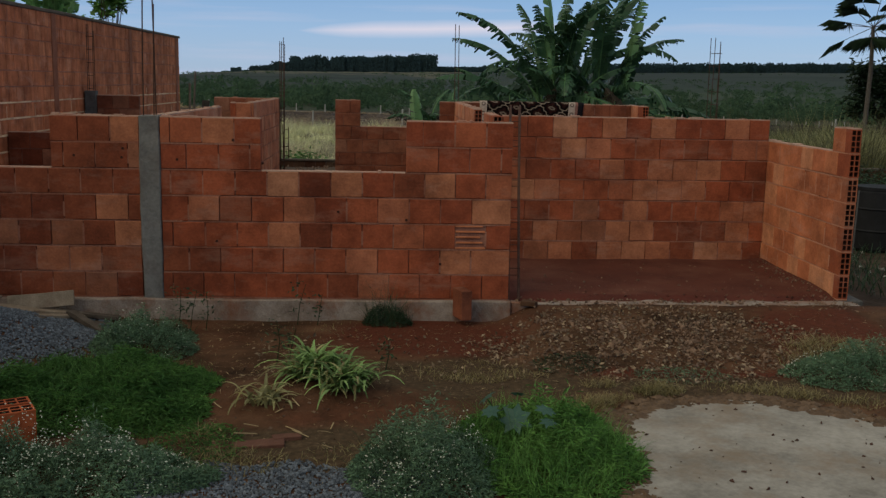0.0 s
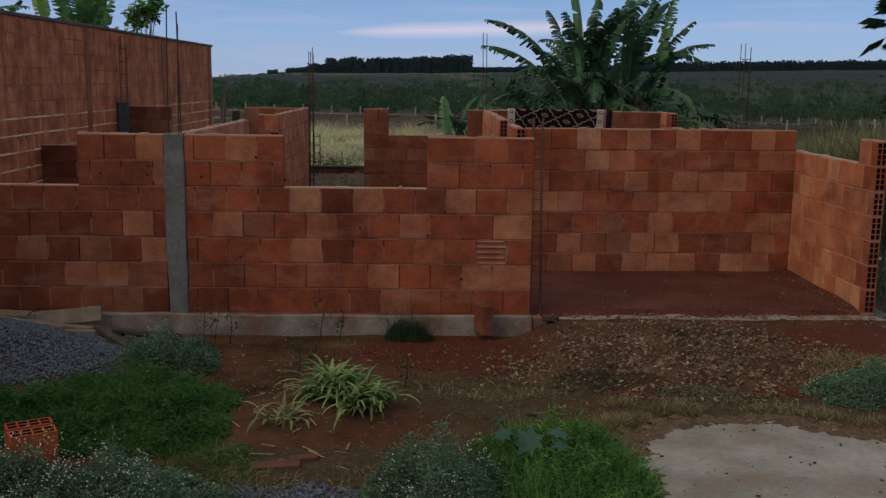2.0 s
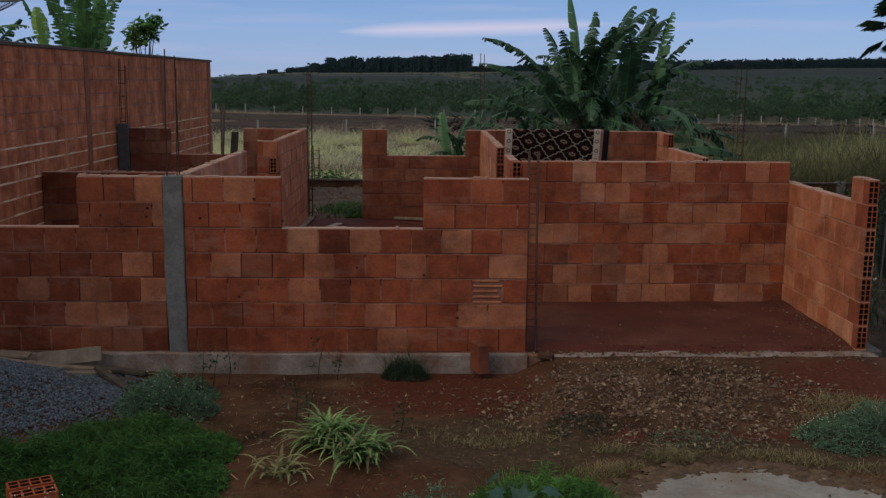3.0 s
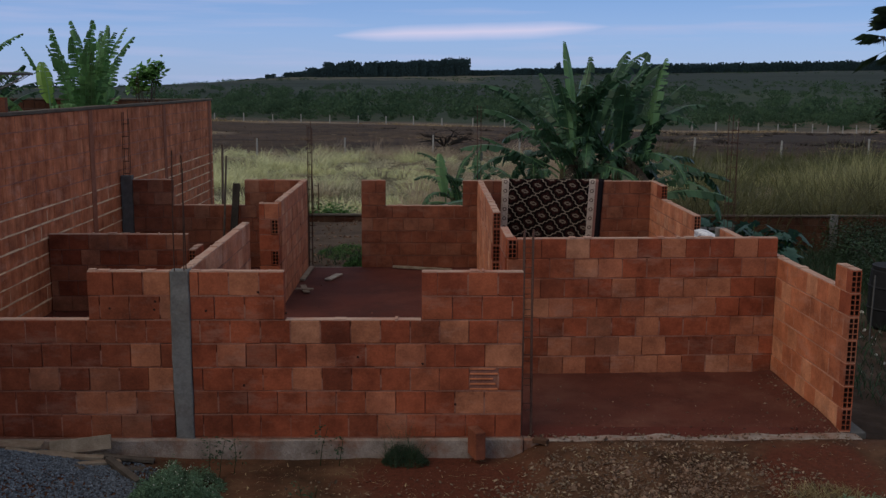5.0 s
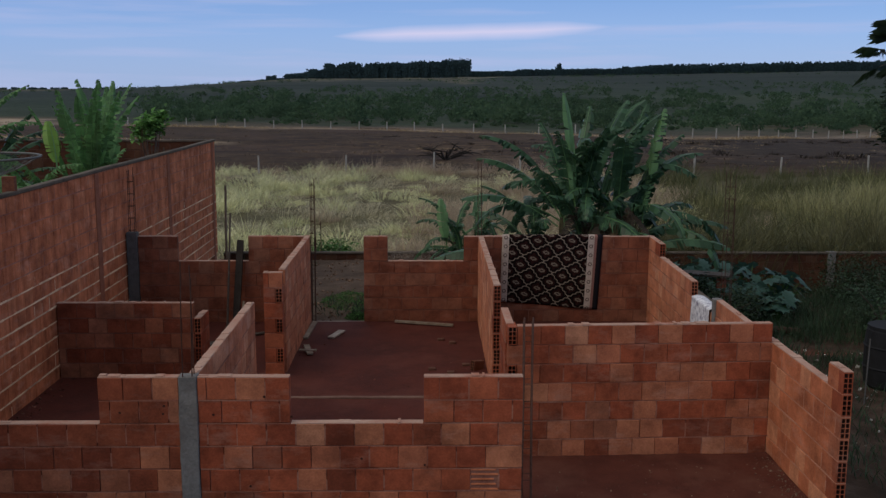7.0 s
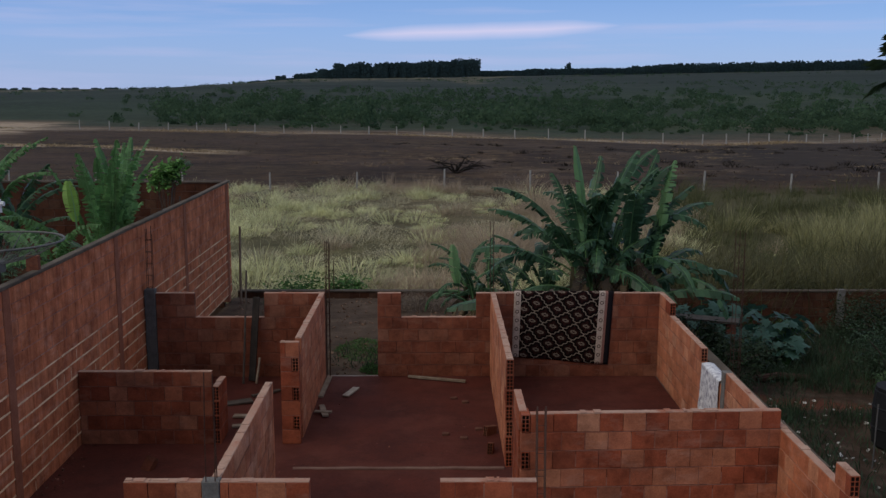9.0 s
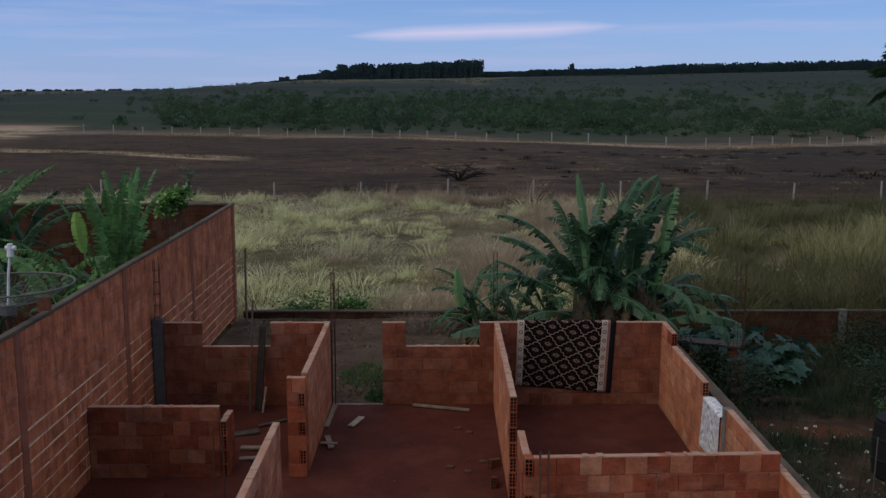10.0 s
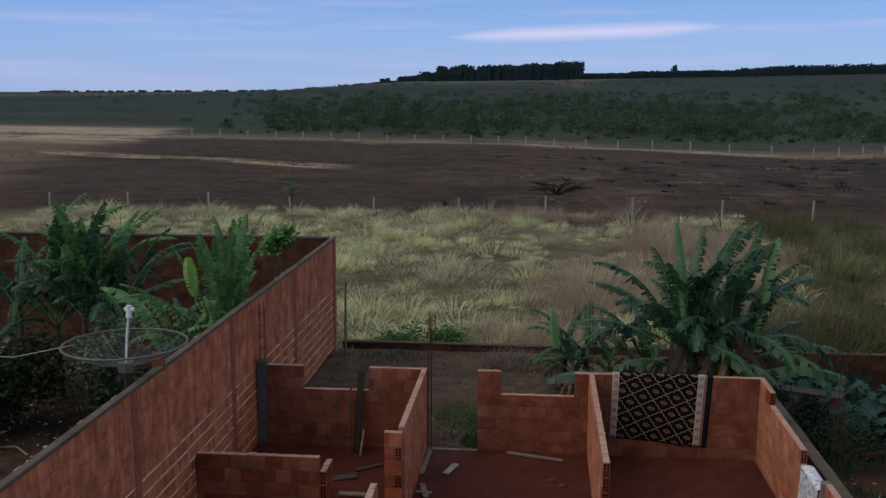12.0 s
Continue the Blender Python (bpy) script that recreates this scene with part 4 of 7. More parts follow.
def green(name, dark, light, spread=0.45, rough=0.6, glow=0.25, scale=3.0):
    return mat(name, dark, light, scale=scale, rough=rough, bump=0.0, spread=spread, island=True, coords="Object", through_light=glow)


M_WEED = green("soft_green_weed", (0.034, 0.096, 0.022), (0.112, 0.220, 0.056), spread=0.5)
M_LEAFY = green("bright_green_weed", (0.046, 0.125, 0.024), (0.165, 0.310, 0.078), spread=0.6)
M_SAGE = green("grey_green_weed", (0.072, 0.128, 0.074), (0.170, 0.262, 0.158))
M_SAGE_DARK = green("dark_grey_green_weed", (0.020, 0.039, 0.021), (0.047, 0.080, 0.039))
M_FLOWER = mat("tiny_white_flowers", (0.42, 0.43, 0.35), (0.66, 0.66, 0.55), bump=0)
M_STRAP = green("pale_strap_leaves", (0.075, 0.150, 0.036), (0.250, 0.345, 0.125), spread=0.6, glow=0.2)
M_STRAP_DRY = green("yellowing_strap_leaves", (0.20, 0.19, 0.075), (0.34, 0.31, 0.15), glow=0.2)
M_STRAW = green("dry_straw", (0.20, 0.145, 0.075), (0.36, 0.27, 0.15), glow=0.15)
M_GRASS_GREEN = green("field_grass_green", (0.330, 0.345, 0.172), (0.820, 0.800, 0.450), spread=0.22, glow=0.2, scale=0.8)
M_GRASS_DRY = green("field_grass_dry", (0.220, 0.175, 0.118), (0.500, 0.395, 0.275), spread=0.25, glow=0.2, scale=0.8)
M_GRASS_FADED = green("field_grass_faded", (0.330, 0.305, 0.200), (0.560, 0.510, 0.340), spread=0.3, glow=0.2, scale=0.8)
M_GRASS_SEED = green("seeding_grass", (0.185, 0.182, 0.080), (0.370, 0.350, 0.165), spread=0.35, glow=0.2, scale=0.8)
M_GRASS_RANK = green("rank_grass", (0.036, 0.038, 0.015), (0.140, 0.130, 0.055), spread=0.5, glow=0.2, scale=0.8)
M_GRASS_TALL = green("tall_grass", (0.045, 0.052, 0.018), (0.108, 0.112, 0.043), glow=0.2, scale=0.8)
M_BANANA = green("banana_leaf", (0.026, 0.065, 0.032), (0.069, 0.132, 0.063), spread=0.4, rough=0.34, glow=0.3, scale=2)
M_BANANA_YOUNG = green("young_banana_leaf", (0.115, 0.225, 0.085), (0.190, 0.320, 0.140), spread=0.1, rough=0.45, glow=0.35, scale=2)
M_BANANA_DRY = green("withered_banana_leaf", (0.098, 0.072, 0.039), (0.182, 0.130, 0.078), spread=0.3)
M_LOG = mat("reddish_bark", (0.030, 0.014, 0.010), (0.080, 0.040, 0.028), scale=8, bump=0.9)
M_STEM = mat("banana_stem", (0.05, 0.045, 0.022), (0.11, 0.10, 0.05), scale=5, stain=(0.04, 0.025, 0.018), rough=0.7)
M_BARK = mat("grey_bark", (0.05, 0.04, 0.032), (0.12, 0.10, 0.08), scale=9, bump=0.8)
M_BUSH = green("dark_bush_leaf", (0.011, 0.022, 0.009), (0.026, 0.046, 0.017), spread=0.5)
M_BLUELEAF = green("blue_green_leaf", (0.018, 0.050, 0.036), (0.052, 0.108, 0.080), spread=0.6, rough=0.5)
M_GARDEN = green("garden_leaf", (0.022, 0.046, 0.016), (0.060, 0.105, 0.040), spread=0.5)
M_WOODS = green("far_scrub_leaf", (0.020, 0.043, 0.026), (0.088, 0.140, 0.070), spread=0.10, rough=0.9, glow=0.4, scale=0.09)
# Plantation leaves carry the bluish haze of distance in their colour.
M_EUCA = green("hazy_plantation_leaf", (0.026, 0.047, 0.050), (0.054, 0.087, 0.086), spread=0.4, scale=0.05)
M_GRAVEL = mat("blue_grey_gravel", (0.048, 0.057, 0.073), (0.178, 0.198, 0.232), scale=30, grain=160, bump=0.8, spread=0.5, island=True)
M_CHIP = mat("brown_rubble_chips", (0.070, 0.038, 0.024), (0.225, 0.145, 0.100), scale=20, spread=0.35, island=True)
M_TWIG = mat("dry_twigs", (0.06, 0.045, 0.034), (0.21, 0.165, 0.125), spread=0.5, island=True, bump=0)
M_LITTER = mat("pale_litter", (0.25, 0.24, 0.22), (0.5, 0.48, 0.45), spread=0.4, island=True, bump=0)


def stuff(name, vf, material, label, category):
    return tagged(new(name, mesh_of(name, vf[0], vf[1], material)), label, category, kind="stuff")


def foliage_part(name, vf, material, parent, label=""):
    ob = part(name, mesh_of(name, vf[0], vf[1], material), None, parent, label)
    return tagged(ob, kind="stuff") if name in ("undergrowth", "foliage", "blossom", "leaves", "dry_leaves", "crown") else ob


# ---- front yard ----
def grass_spots(seed, n, region, h0, h1, w, lean=(0.1, 0.6), edge=0.5):
    r = random.Random(seed)
    out = []
    for _ in range(n):
        x, y, q = inside(r, *region)
        h = r.uniform(h0, h1) * (1 - edge * q * q)
        out.append((x, y, ground_z(x, y) - 0.01, h, w * r.uniform(0.6, 1.3), r.uniform(0, 6.283), r.uniform(*lean)))
    return out


def dome_points(seed, n, cx, cy, rx, ry, h, shell=0.75):
    r = random.Random(seed)
    pts = []
    while len(pts) < n:
        x, y, q = inside(r, cx, cy, rx * 1.12, ry * 1.12)
        lump = 0.55 + 0.95 * noise.noise((x * 3.5, y * 3.5, seed)) + 0.55 * noise.noise((x * 11, y * 11, seed + 3))
        top = h * (1.02 - q ** 1.6) * min(max(lump, 0.06), 1.15)
        if r.random() < 0.12:
            top *= r.uniform(1.05, 1.3)
        if top > 0.012 and r.random() < 0.35 + lump:
            pts.append((x, y, ground_z(x, y) + top * (1 - shell * r.random() ** 1.4)))
    return pts


def weed_bush(name, region, h, n_leaf, n_blade, leaf_m, stem_m, label, seed, flowers=0, leaf=0.035, slim=0.3):
    cx, cy, rx, ry = region
    ob = thing(name, cx, cy, ground_z(cx, cy), label, "weeds" if "weed" in name else "bush")
    foliage_part("undergrowth", blades(grass_spots(seed, n_blade, region, h * 0.35, h * 1.15, 0.0032, (0.1, 0.9)), seed), stem_m, ob)
    foliage_part("foliage", leaves(dome_points(seed + 1, n_leaf, cx, cy, rx, ry, h), leaf, seed + 2, slim), leaf_m, ob)
    if flowers:
        v, f = [], []
        r = random.Random(seed + 5)
        for x, y, z in dome_points(seed + 3, flowers, cx, cy, rx * 0.97, ry * 0.97, h * 1.12, 0.2):
            s = r.uniform(0.0022, 0.0055)
            i = len(v)
            v += [(x + s, y, z), (x, y + s, z), (x - s, y, z), (x, y - s, z), (x, y, z + s * 0.8), (x, y, z - s)]
            f += [(i + a, i + (a + 1) % 4, i + 4) for a in range(4)] + [(i + (a + 1) % 4, i + a, i + 5) for a in range(4)]
        foliage_part("blossom", (v, f), M_FLOWER, ob, "tiny white flower heads")
    return ob


weed_bush("weed_patch", (-1.68, 5.78, 0.66, 0.66), 0.27, 24000, 2600, M_WEED, M_WEED, "feathery bright green weeds growing on the red earth", 11, leaf=0.044, slim=0.15)
weed_bush("weed_patch", (-1.32, 5.42, 0.34, 0.34), 0.18, 6000, 700, M_WEED, M_WEED, "low feathery green weeds on bare earth", 12, leaf=0.044, slim=0.15)
weed_bush("flowering_bush", (-1.62, 4.53, 0.80, 0.28), 0.35, 22000, 700, M_SAGE, M_SAGE_DARK, "grey-green bush dotted with tiny white flowers", 13, flowers=1250, leaf=0.028, slim=0.24)
weed_bush("flowering_bush", (0.27, 4.55, 0.36, 0.36), 0.46, 14000, 500, M_SAGE, M_SAGE_DARK, "grey-green bush dotted with tiny white flowers beside the gravel", 14, flowers=760, leaf=0.028, slim=0.24)
weed_bush("weed_patch", (0.90, 4.86, 0.48, 0.62), 0.33, 17000, 3200, M_LEAFY, M_LEAFY, "lush bright green weeds beside the concrete pad", 15, leaf=0.044, slim=0.15)
weed_bush("flowering_bush", (3.45, 6.28, 0.66, 0.36), 0.27, 14000, 500, M_SAGE, M_SAGE_DARK, "grey-green bush with small white flowers and dry grass", 16, flowers=520, leaf=0.028, slim=0.24)
weed_bush("low_bush", (-1.66, 6.88, 0.34, 0.42), 0.38, 11000, 200, M_SAGE, M_SAGE_DARK, "dark grey-green bush in front of the foundation", 17, flowers=190, leaf=0.026)
weed_bush("low_bush", (0.06, 7.66, 0.18, 0.12), 0.46, 2600, 220, M_SAGE_DARK, M_SAGE_DARK, "small dark bush against the concrete foundation", 18, leaf=0.022)
weed_bush("low_bush", (1.30, 6.45, 0.26, 0.18), 0.14, 800, 120, M_SAGE_DARK, M_SAGE_DARK, "small dull green weed on the bare earth", 19, leaf=0.02)
weed_bush("low_bush", (2.05, 6.25, 0.35, 0.18), 0.09, 600, 120, M_SAGE, M_SAGE, "sparse dull weed on the bare earth", 20, leaf=0.02)
weed_bush("weed_patch", (-2.42, 5.60, 0.6, 0.40), 0.26, 12000, 700, M_WEED, M_WEED, "low green weeds around a loose block", 21, leaf=0.044, slim=0.15)
weed_bush("weed_patch", (-0.95, 4.9, 0.25, 0.35), 0.12, 900, 250, M_WEED, M_WEED, "short sparse green weeds on the earth", 22, leaf=0.04, slim=0.15)


def strap_clump(name, x, y, n, length, m, label, seed, width=0.020, droop=0.85, m2=None):
    """A clump of long arching strap leaves."""
    r = random.Random(seed)
    ob = thing(name, x, y, ground_z(x, y), label, "plant")
    sets = {0: ([], []), 1: ([], [])}
    for k in range(n):
        a = r.uniform(0, 6.283)
        el0 = r.uniform(0.5, 1.35)
        L = length * r.uniform(0.6, 1.15)
        p = Vector((x + r.gauss(0, 0.06), y + r.gauss(0, 0.05), ground_z(x, y)))
        side = Vector((-math.sin(a), math.cos(a), 0))
        v, f = sets[1 if m2 and r.random() < 0.16 else 0]
        i = len(v)
        steps = 7
        for s in range(steps + 1):
            t = s / steps
            el = el0 - droop * 2.1 * t ** 1.4
            w = width * (0.55 + 0.9 * math.sin(math.pi * min(t * 0.9 + 0.08, 1))) * (1 - t * 0.6) * 0.5
            v += [p - side * w + Vector((0, 0, 0.25 * w)), p.copy(), p + side * w + Vector((0, 0, 0.25 * w))]
            p = p + Vector((math.cos(a) * math.cos(el), math.sin(a) * math.cos(el), math.sin(el))) * (L / steps)
            p.z = max(p.z, ground_z(p.x, p.y) + 0.006)
        for s in range(steps):
            j = i + 3 * s
            f += [(j, j + 1, j + 4, j + 3), (j + 1, j + 2, j + 5, j + 4)]
    foliage_part("leaves", sets[0], m, ob)
    if m2:
        foliage_part("dry_leaves", sets[1], m2, ob, "yellowed dry strap leaves")
    return ob


strap_clump("strap_leaf_plant", -0.38, 5.85, 210, 0.31, M_STRAP, "pale green clump of arching strap leaves on an earth mound", 31, m2=M_STRAP_DRY)
strap_clump("strap_leaf_plant", -0.20, 5.66, 150, 0.28, M_STRAP, "pale green arching strap leaves on an earth mound", 32, m2=M_STRAP_DRY)
strap_clump("strap_leaf_plant", -0.63, 5.46, 45, 0.22, M_STRAP_DRY, "yellowing tuft of strap leaves on bare earth", 33)

r0 = random.Random(51)
tufts = []
for cx, cy, rr, n, h in ((0.35, 6.25, 0.4, 140, 0.08), (0.75, 6.5, 0.3, 90, 0.07), (1.32, 5.68, 0.16, 420, 0.10), (1.50, 5.78, 0.12, 160, 0.08), (1.80, 5.92, 0.17, 620, 0.11), (2.50, 5.97, 0.22, 300, 0.08), (2.72, 5.86, 0.16, 220, 0.10), (3.0, 5.72, 0.2, 220, 0.08),
                         (3.30, 6.80, 0.32, 620, 0.16), (3.05, 6.55, 0.22, 240, 0.12), (1.45, 6.05, 0.12, 160, 0.11), (0.62, 6.15, 0.22, 260, 0.08), (0.95, 6.25, 0.2, 140, 0.07), (-0.05, 4.80, 0.35, 260, 0.07), (-0.75, 4.72, 0.32, 420, 0.09),
                         (-0.92, 5.02, 0.12, 90, 0.13), (0.2, 5.3, 0.4, 60, 0.05), (-0.35, 7.45, 0.6, 90, 0.05), (2.25, 6.02, 0.2, 120, 0.06)):
    for _ in range(n):
        x, y, q = inside(r0, cx, cy, rr, rr * 0.55)
        tufts.append((x, y, ground_z(x, y) - 0.004, h * r0.uniform(0.35, 1.15) * (1.1 - 0.5 * q), 0.0045, r0.uniform(0, 6.28), r0.uniform(0.3, 1.5)))
M_STRAW_OLIVE = green("olive_straw", (0.150, 0.128, 0.056), (0.290, 0.235, 0.115), glow=0.15)
stuff("dry_grass", blades(tufts, 52), M_STRAW_OLIVE, "dry straw tufts scattered on the earth yard", "grass")

flecks = []
for _ in range(5200):
    x, y = r0.uniform(-1.6, 4.2), r0.uniform(4.4, 7.72)
    if (x > 1.5 and y < 5.8) or noise.noise((x * 2.1, y * 2.1, 6)) < -0.12:
        continue
    flecks.append((x, y, ground_z(x, y) + 0.003, r0.uniform(0.015, 0.07), r0.choice((0.003, 0.004, 0.010)), r0.uniform(0, 6.28), r0.uniform(2.5, 6.0)))
flat = [(x, y, z, h * 0.35, w, a, l) for x, y, z, h, w, a, l in flecks]
stuff("leaf_litter", blades(flat[: len(flat) // 2], 53, segs=2), M_STRAW, "pale straw bits lying on the earth yard", "litter")
curled = []
for _ in range(1300):
    x, y, q = inside(r0, 2.05, 6.85, 1.45, 0.8)
    if y < 7.7:
        curled.append((x, y, ground_z(x, y) + r0.uniform(0.012, 0.03)))
for _ in range(260):
    x, y = r0.uniform(-0.9, 1.2), r0.uniform(5.9, 7.3)
    curled.append((x, y, ground_z(x, y) + 0.012))
stuff("curled_leaves", leaves(curled, 0.036, 57, 0.5), mat("curled_leaf", (0.07, 0.045, 0.028), (0.29, 0.215, 0.145), spread=0.6, island=True, bump=0), "curled dry leaves among the rubble", "litter")
M_DEADLEAF = mat("dead_leaf_bits", (0.05, 0.032, 0.02), (0.14, 0.085, 0.05), spread=0.5, island=True, bump=0)
stuff("dead_leaves", blades(flat[len(flat) // 2:], 54, segs=2), M_DEADLEAF, "brown dead leaf bits on the earth yard", "litter")

# twiggy weed stalks before the foundation
for x, y, h, s in ((-0.66, 7.62, 0.34, 3), (-0.50, 7.6, 0.26, 4), (-1.35, 7.45, 0.30, 5), (-1.45, 7.35, 0.34, 6), (-1.52, 7.25, 0.36, 7), (-0.70, 6.55, 0.30, 8), (-0.62, 6.6, 0.24, 9), (0.05, 6.35, 0.22, 10)):
    ob = thing("weed_stalk", x, y, ground_z(x, y), "thin dark weed stalk in front of the foundation", "weed")
    r1 = random.Random(s)
    bm = tube_bm([(x, y, ground_z(x, y)), (x + 0.02, y, ground_z(x, y) + h * 0.5), (x + 0.05 * s % 0.08, y - 0.02, ground_z(x, y) + h)], 0.004, 5, 0.5)
    part("stem", bm, M_BUSH, ob)
    foliage_part("foliage", leaves([(x + r1.gauss(0, 0.03), y + r1.gauss(0, 0.03), ground_z(x, y) + h * r1.uniform(0.3, 1.05)) for _ in range(40)], 0.035, s), M_SAGE_DARK, ob)


def palmate(v, f, c, size, tilt_dir, seed, lobes=7, up=0.3):
    """One star-shaped leaf with pointed lobes."""
    r = random.Random(seed)
    n = Vector((math.cos(tilt_dir) * up, math.sin(tilt_dir) * up, 1)).normalized()
    u = n.orthogonal().normalized()
    w = n.cross(u)
    i = len(v)
    v.append(Vector(c))
    k2 = lobes * 2
    for k in range(k2):
        a = 2 * math.pi * k / k2 + r.uniform(-0.08, 0.08)
        rad = size * (r.uniform(0.8, 1.1) if k % 2 == 0 else r.uniform(0.52, 0.66))
        v.append(Vector(c) + (u * math.cos(a) + w * math.sin(a)) * rad - n * rad * rad / size * 0.12)
    for k in range(k2):
        f.append((i, i + 1 + k, i + 1 + (k + 1) % k2))


def castor_plant(x, y, h, n, size, label, seed, m):
    ob = thing("broad_leaf_plant", x, y, ground_z(x, y), label, "plant")
    r = random.Random(seed)
    g = ground_z(x, y)
    for k in range(n):
        a = r.uniform(0, 6.283)
        rad = r.uniform(0.15, 1.0) * h * 0.75
        c = Vector((x + math.cos(a) * rad, y + math.sin(a) * rad, g + h * r.uniform(0.55, 1.05)))
        part("stalk", tube_bm([(x, y, g), (x + math.cos(a) * rad * 0.4, y + math.sin(a) * rad * 0.4, g + h * 0.5), tuple(c)], 0.005 * (1 + h), 5, 0.6), M_WEED, ob)
        v, f = [], []
        palmate(v, f, c, size * r.uniform(0.6, 1.15), a + r.uniform(-0.6, 0.6), seed * 50 + k, up=r.uniform(0.2, 1.1))
        foliage_part("leaf", (v, f), m, ob)
    return ob


castor_plant(0.74, 4.90, 0.33, 9, 0.085, "young broad-leaved plant with blue-green star leaves", 61, M_BLUELEAF)

# concrete pad, slightly proud of the earth, with an irregular edge
nn = 90
edge_pts = []
for k in range(nn + 1):
    t = k / nn
    edge_pts.append((interp(t, (0, 0.3, 0.42, 0.5, 0.6, 0.72, 0.8, 1), (1.15, 1.28, 1.40, 1.74, 2.30, 2.85, 3.3, 9.0)) + 0.03 * noise.noise((t * 9, 1, 0)),
                     interp(t, (0, 0.3, 0.42, 0.5, 0.6, 0.72, 0.8, 1), (3.0, 4.85, 5.40, 5.68, 5.78, 5.52, 5.05, 4.0)) + 0.03 * noise.noise((t * 9, 5, 0))))
bm = bmesh.new()
outline = edge_pts + [(9.0, -3.5), (1.0, -3.5)]
top = [bm.verts.new((x, y, -0.158)) for x, y in outline]
low = [bm.verts.new((x, y, -0.30)) for x, y in outline]
bm.faces.new(top[::-1])
for k in range(len(outline)):
    j = (k + 1) % len(outline)
    bm.faces.new((top[k], top[j], low[j], low[k]))
bmesh.ops.recalc_face_normals(bm, faces=bm.faces[:])
tagged(part("pavement", bm, M_PAD), "worn grey concrete pad with a ragged edge", "pavement", kind="structure")


# ---- gravel and rubble ----
PAD_EDGE = edge_pts
def stones(spots, seed, squash=0.65):
    r = random.Random(seed)
    v, f = [], []
    for x, y, z, s in spots:
        i = len(v)
        m = Euler((r.uniform(0, 6), r.uniform(0, 6), r.uniform(0, 6))).to_matrix()
        for q in ((1, 0, 0), (-1, 0, 0), (0, 1, 0), (0, -1, 0), (0, 0, squash), (0, 0, -squash)):
            p = m @ (Vector(q) * s * r.uniform(0.75, 1.2))
            v.append((x + p.x, y + p.y, z + p.z * 0.8))
        for a, b, c in ((0, 2, 4), (2, 1, 4), (1, 3, 4), (3, 0, 4), (2, 0, 5), (1, 2, 5), (3, 1, 5), (0, 3, 5)):
            f.append((i + a, i + b, i + c))
    return v, f


r2 = random.Random(71)
spots = []
for _ in range(23000):
    x, y, q = inside(r2, -3.15, 6.92, 1.4, 0.95)
    if y < 7.72 and (q < 0.8 or r2.random() < 0.3):
        spots.append((x, y, ground_z(x, y) + 0.008, r2.uniform(0.008, 0.017)))
stuff("gravel_heap", stones(spots, 72), M_GRAVEL, "heap of blue-grey crushed stone beside the front wall", "gravel")
spots = []
for _ in range(15000):
    x, y = r2.uniform(-1.25, 0.35), r2.uniform(3.3, 4.78)
    if y < 4.72 + 0.12 * noise.noise((x * 4, 0, 0)) - 0.25 * max(0, -x - 0.7) and (x > -1.15 + 0.1 * noise.noise((y * 3, 2, 0))):
        spots.append((x, y, ground_z(x, y) + 0.006, r2.uniform(0.007, 0.014)))
stuff("gravel_strip", stones(spots, 73), M_GRAVEL, "strip of blue-grey crushed stone on the ground", "gravel")
spots = []
for _ in range(9500):
    x, y, q = inside(r2, 2.1, 6.95, 1.35, 0.78)
    if y < 7.74 and r2.random() < (1.2 - q) * (0.75 + 1.3 * noise.noise((x * 3.1, y * 4.3, 4))):
        spots.append((x, y, ground_z(x, y) + 0.004, r2.choice((0.005, 0.006, 0.008, 0.011, 0.015, 0.022)) * (2.0 if r2.random() < 0.03 else 1)))
for _ in range(700):
    x, y = r2.uniform(-1.2, 3.9), r2.uniform(4.6, 7.7)
    spots.append((x, y, ground_z(x, y) + 0.002, r2.uniform(0.006, 0.014)))
for _ in range(420):
    x, y = r2.uniform(1.1, 4.0), 7.86 + r2.gauss(0, 0.09)
    spots.append((x, y, -0.006 if y > 7.8 else ground_z(x, y) + 0.004, r2.choice((0.006, 0.009, 0.014, 0.02))))
for _ in range(260):
    x, y = (3.84 - abs(r2.gauss(0, 0.10)), r2.uniform(7.95, 9.5)) if r2.random() < 0.6 else (r2.uniform(1.2, 3.8), r2.uniform(8.0, 9.5))
    spots.append((x, y, garage_z(x, y) + 0.003, r2.choice((0.005, 0.007, 0.010, 0.016))))
stuff("rubble", stones(spots, 74, 0.4), M_CHIP, "brown rubble and chips spread before the garage", "rubble")
spots = [(r2.uniform(1.5, 4.5), r2.uniform(3.6, 5.8), -0.155, r2.choice((0.006, 0.008, 0.012, 0.016))) for _ in range(170)]
clods = []
for _ in range(1500):
    k = r2.randrange(len(PAD_EDGE) - 1)
    t = r2.random()
    x = PAD_EDGE[k][0] * (1 - t) + PAD_EDGE[k + 1][0] * t + r2.gauss(0, 0.05)
    y = PAD_EDGE[k][1] * (1 - t) + PAD_EDGE[k + 1][1] * t + r2.gauss(0, 0.05)
    if x < 4.5 and y > 3.6:
        clods.append((x, y, max(ground_z(x, y), -0.16 if r2.random() < 0.7 else -0.2) + 0.002, r2.uniform(0.006, 0.02)))
M_CLOD = mat("brown_earth_clods", (0.062, 0.038, 0.023), (0.135, 0.086, 0.054), scale=20, spread=0.25, island=True)
stuff("earth_clods", stones(clods, 76, 0.5), M_CLOD, "brown earth crumbs along the concrete edge", "debris")
dv, df = [], []
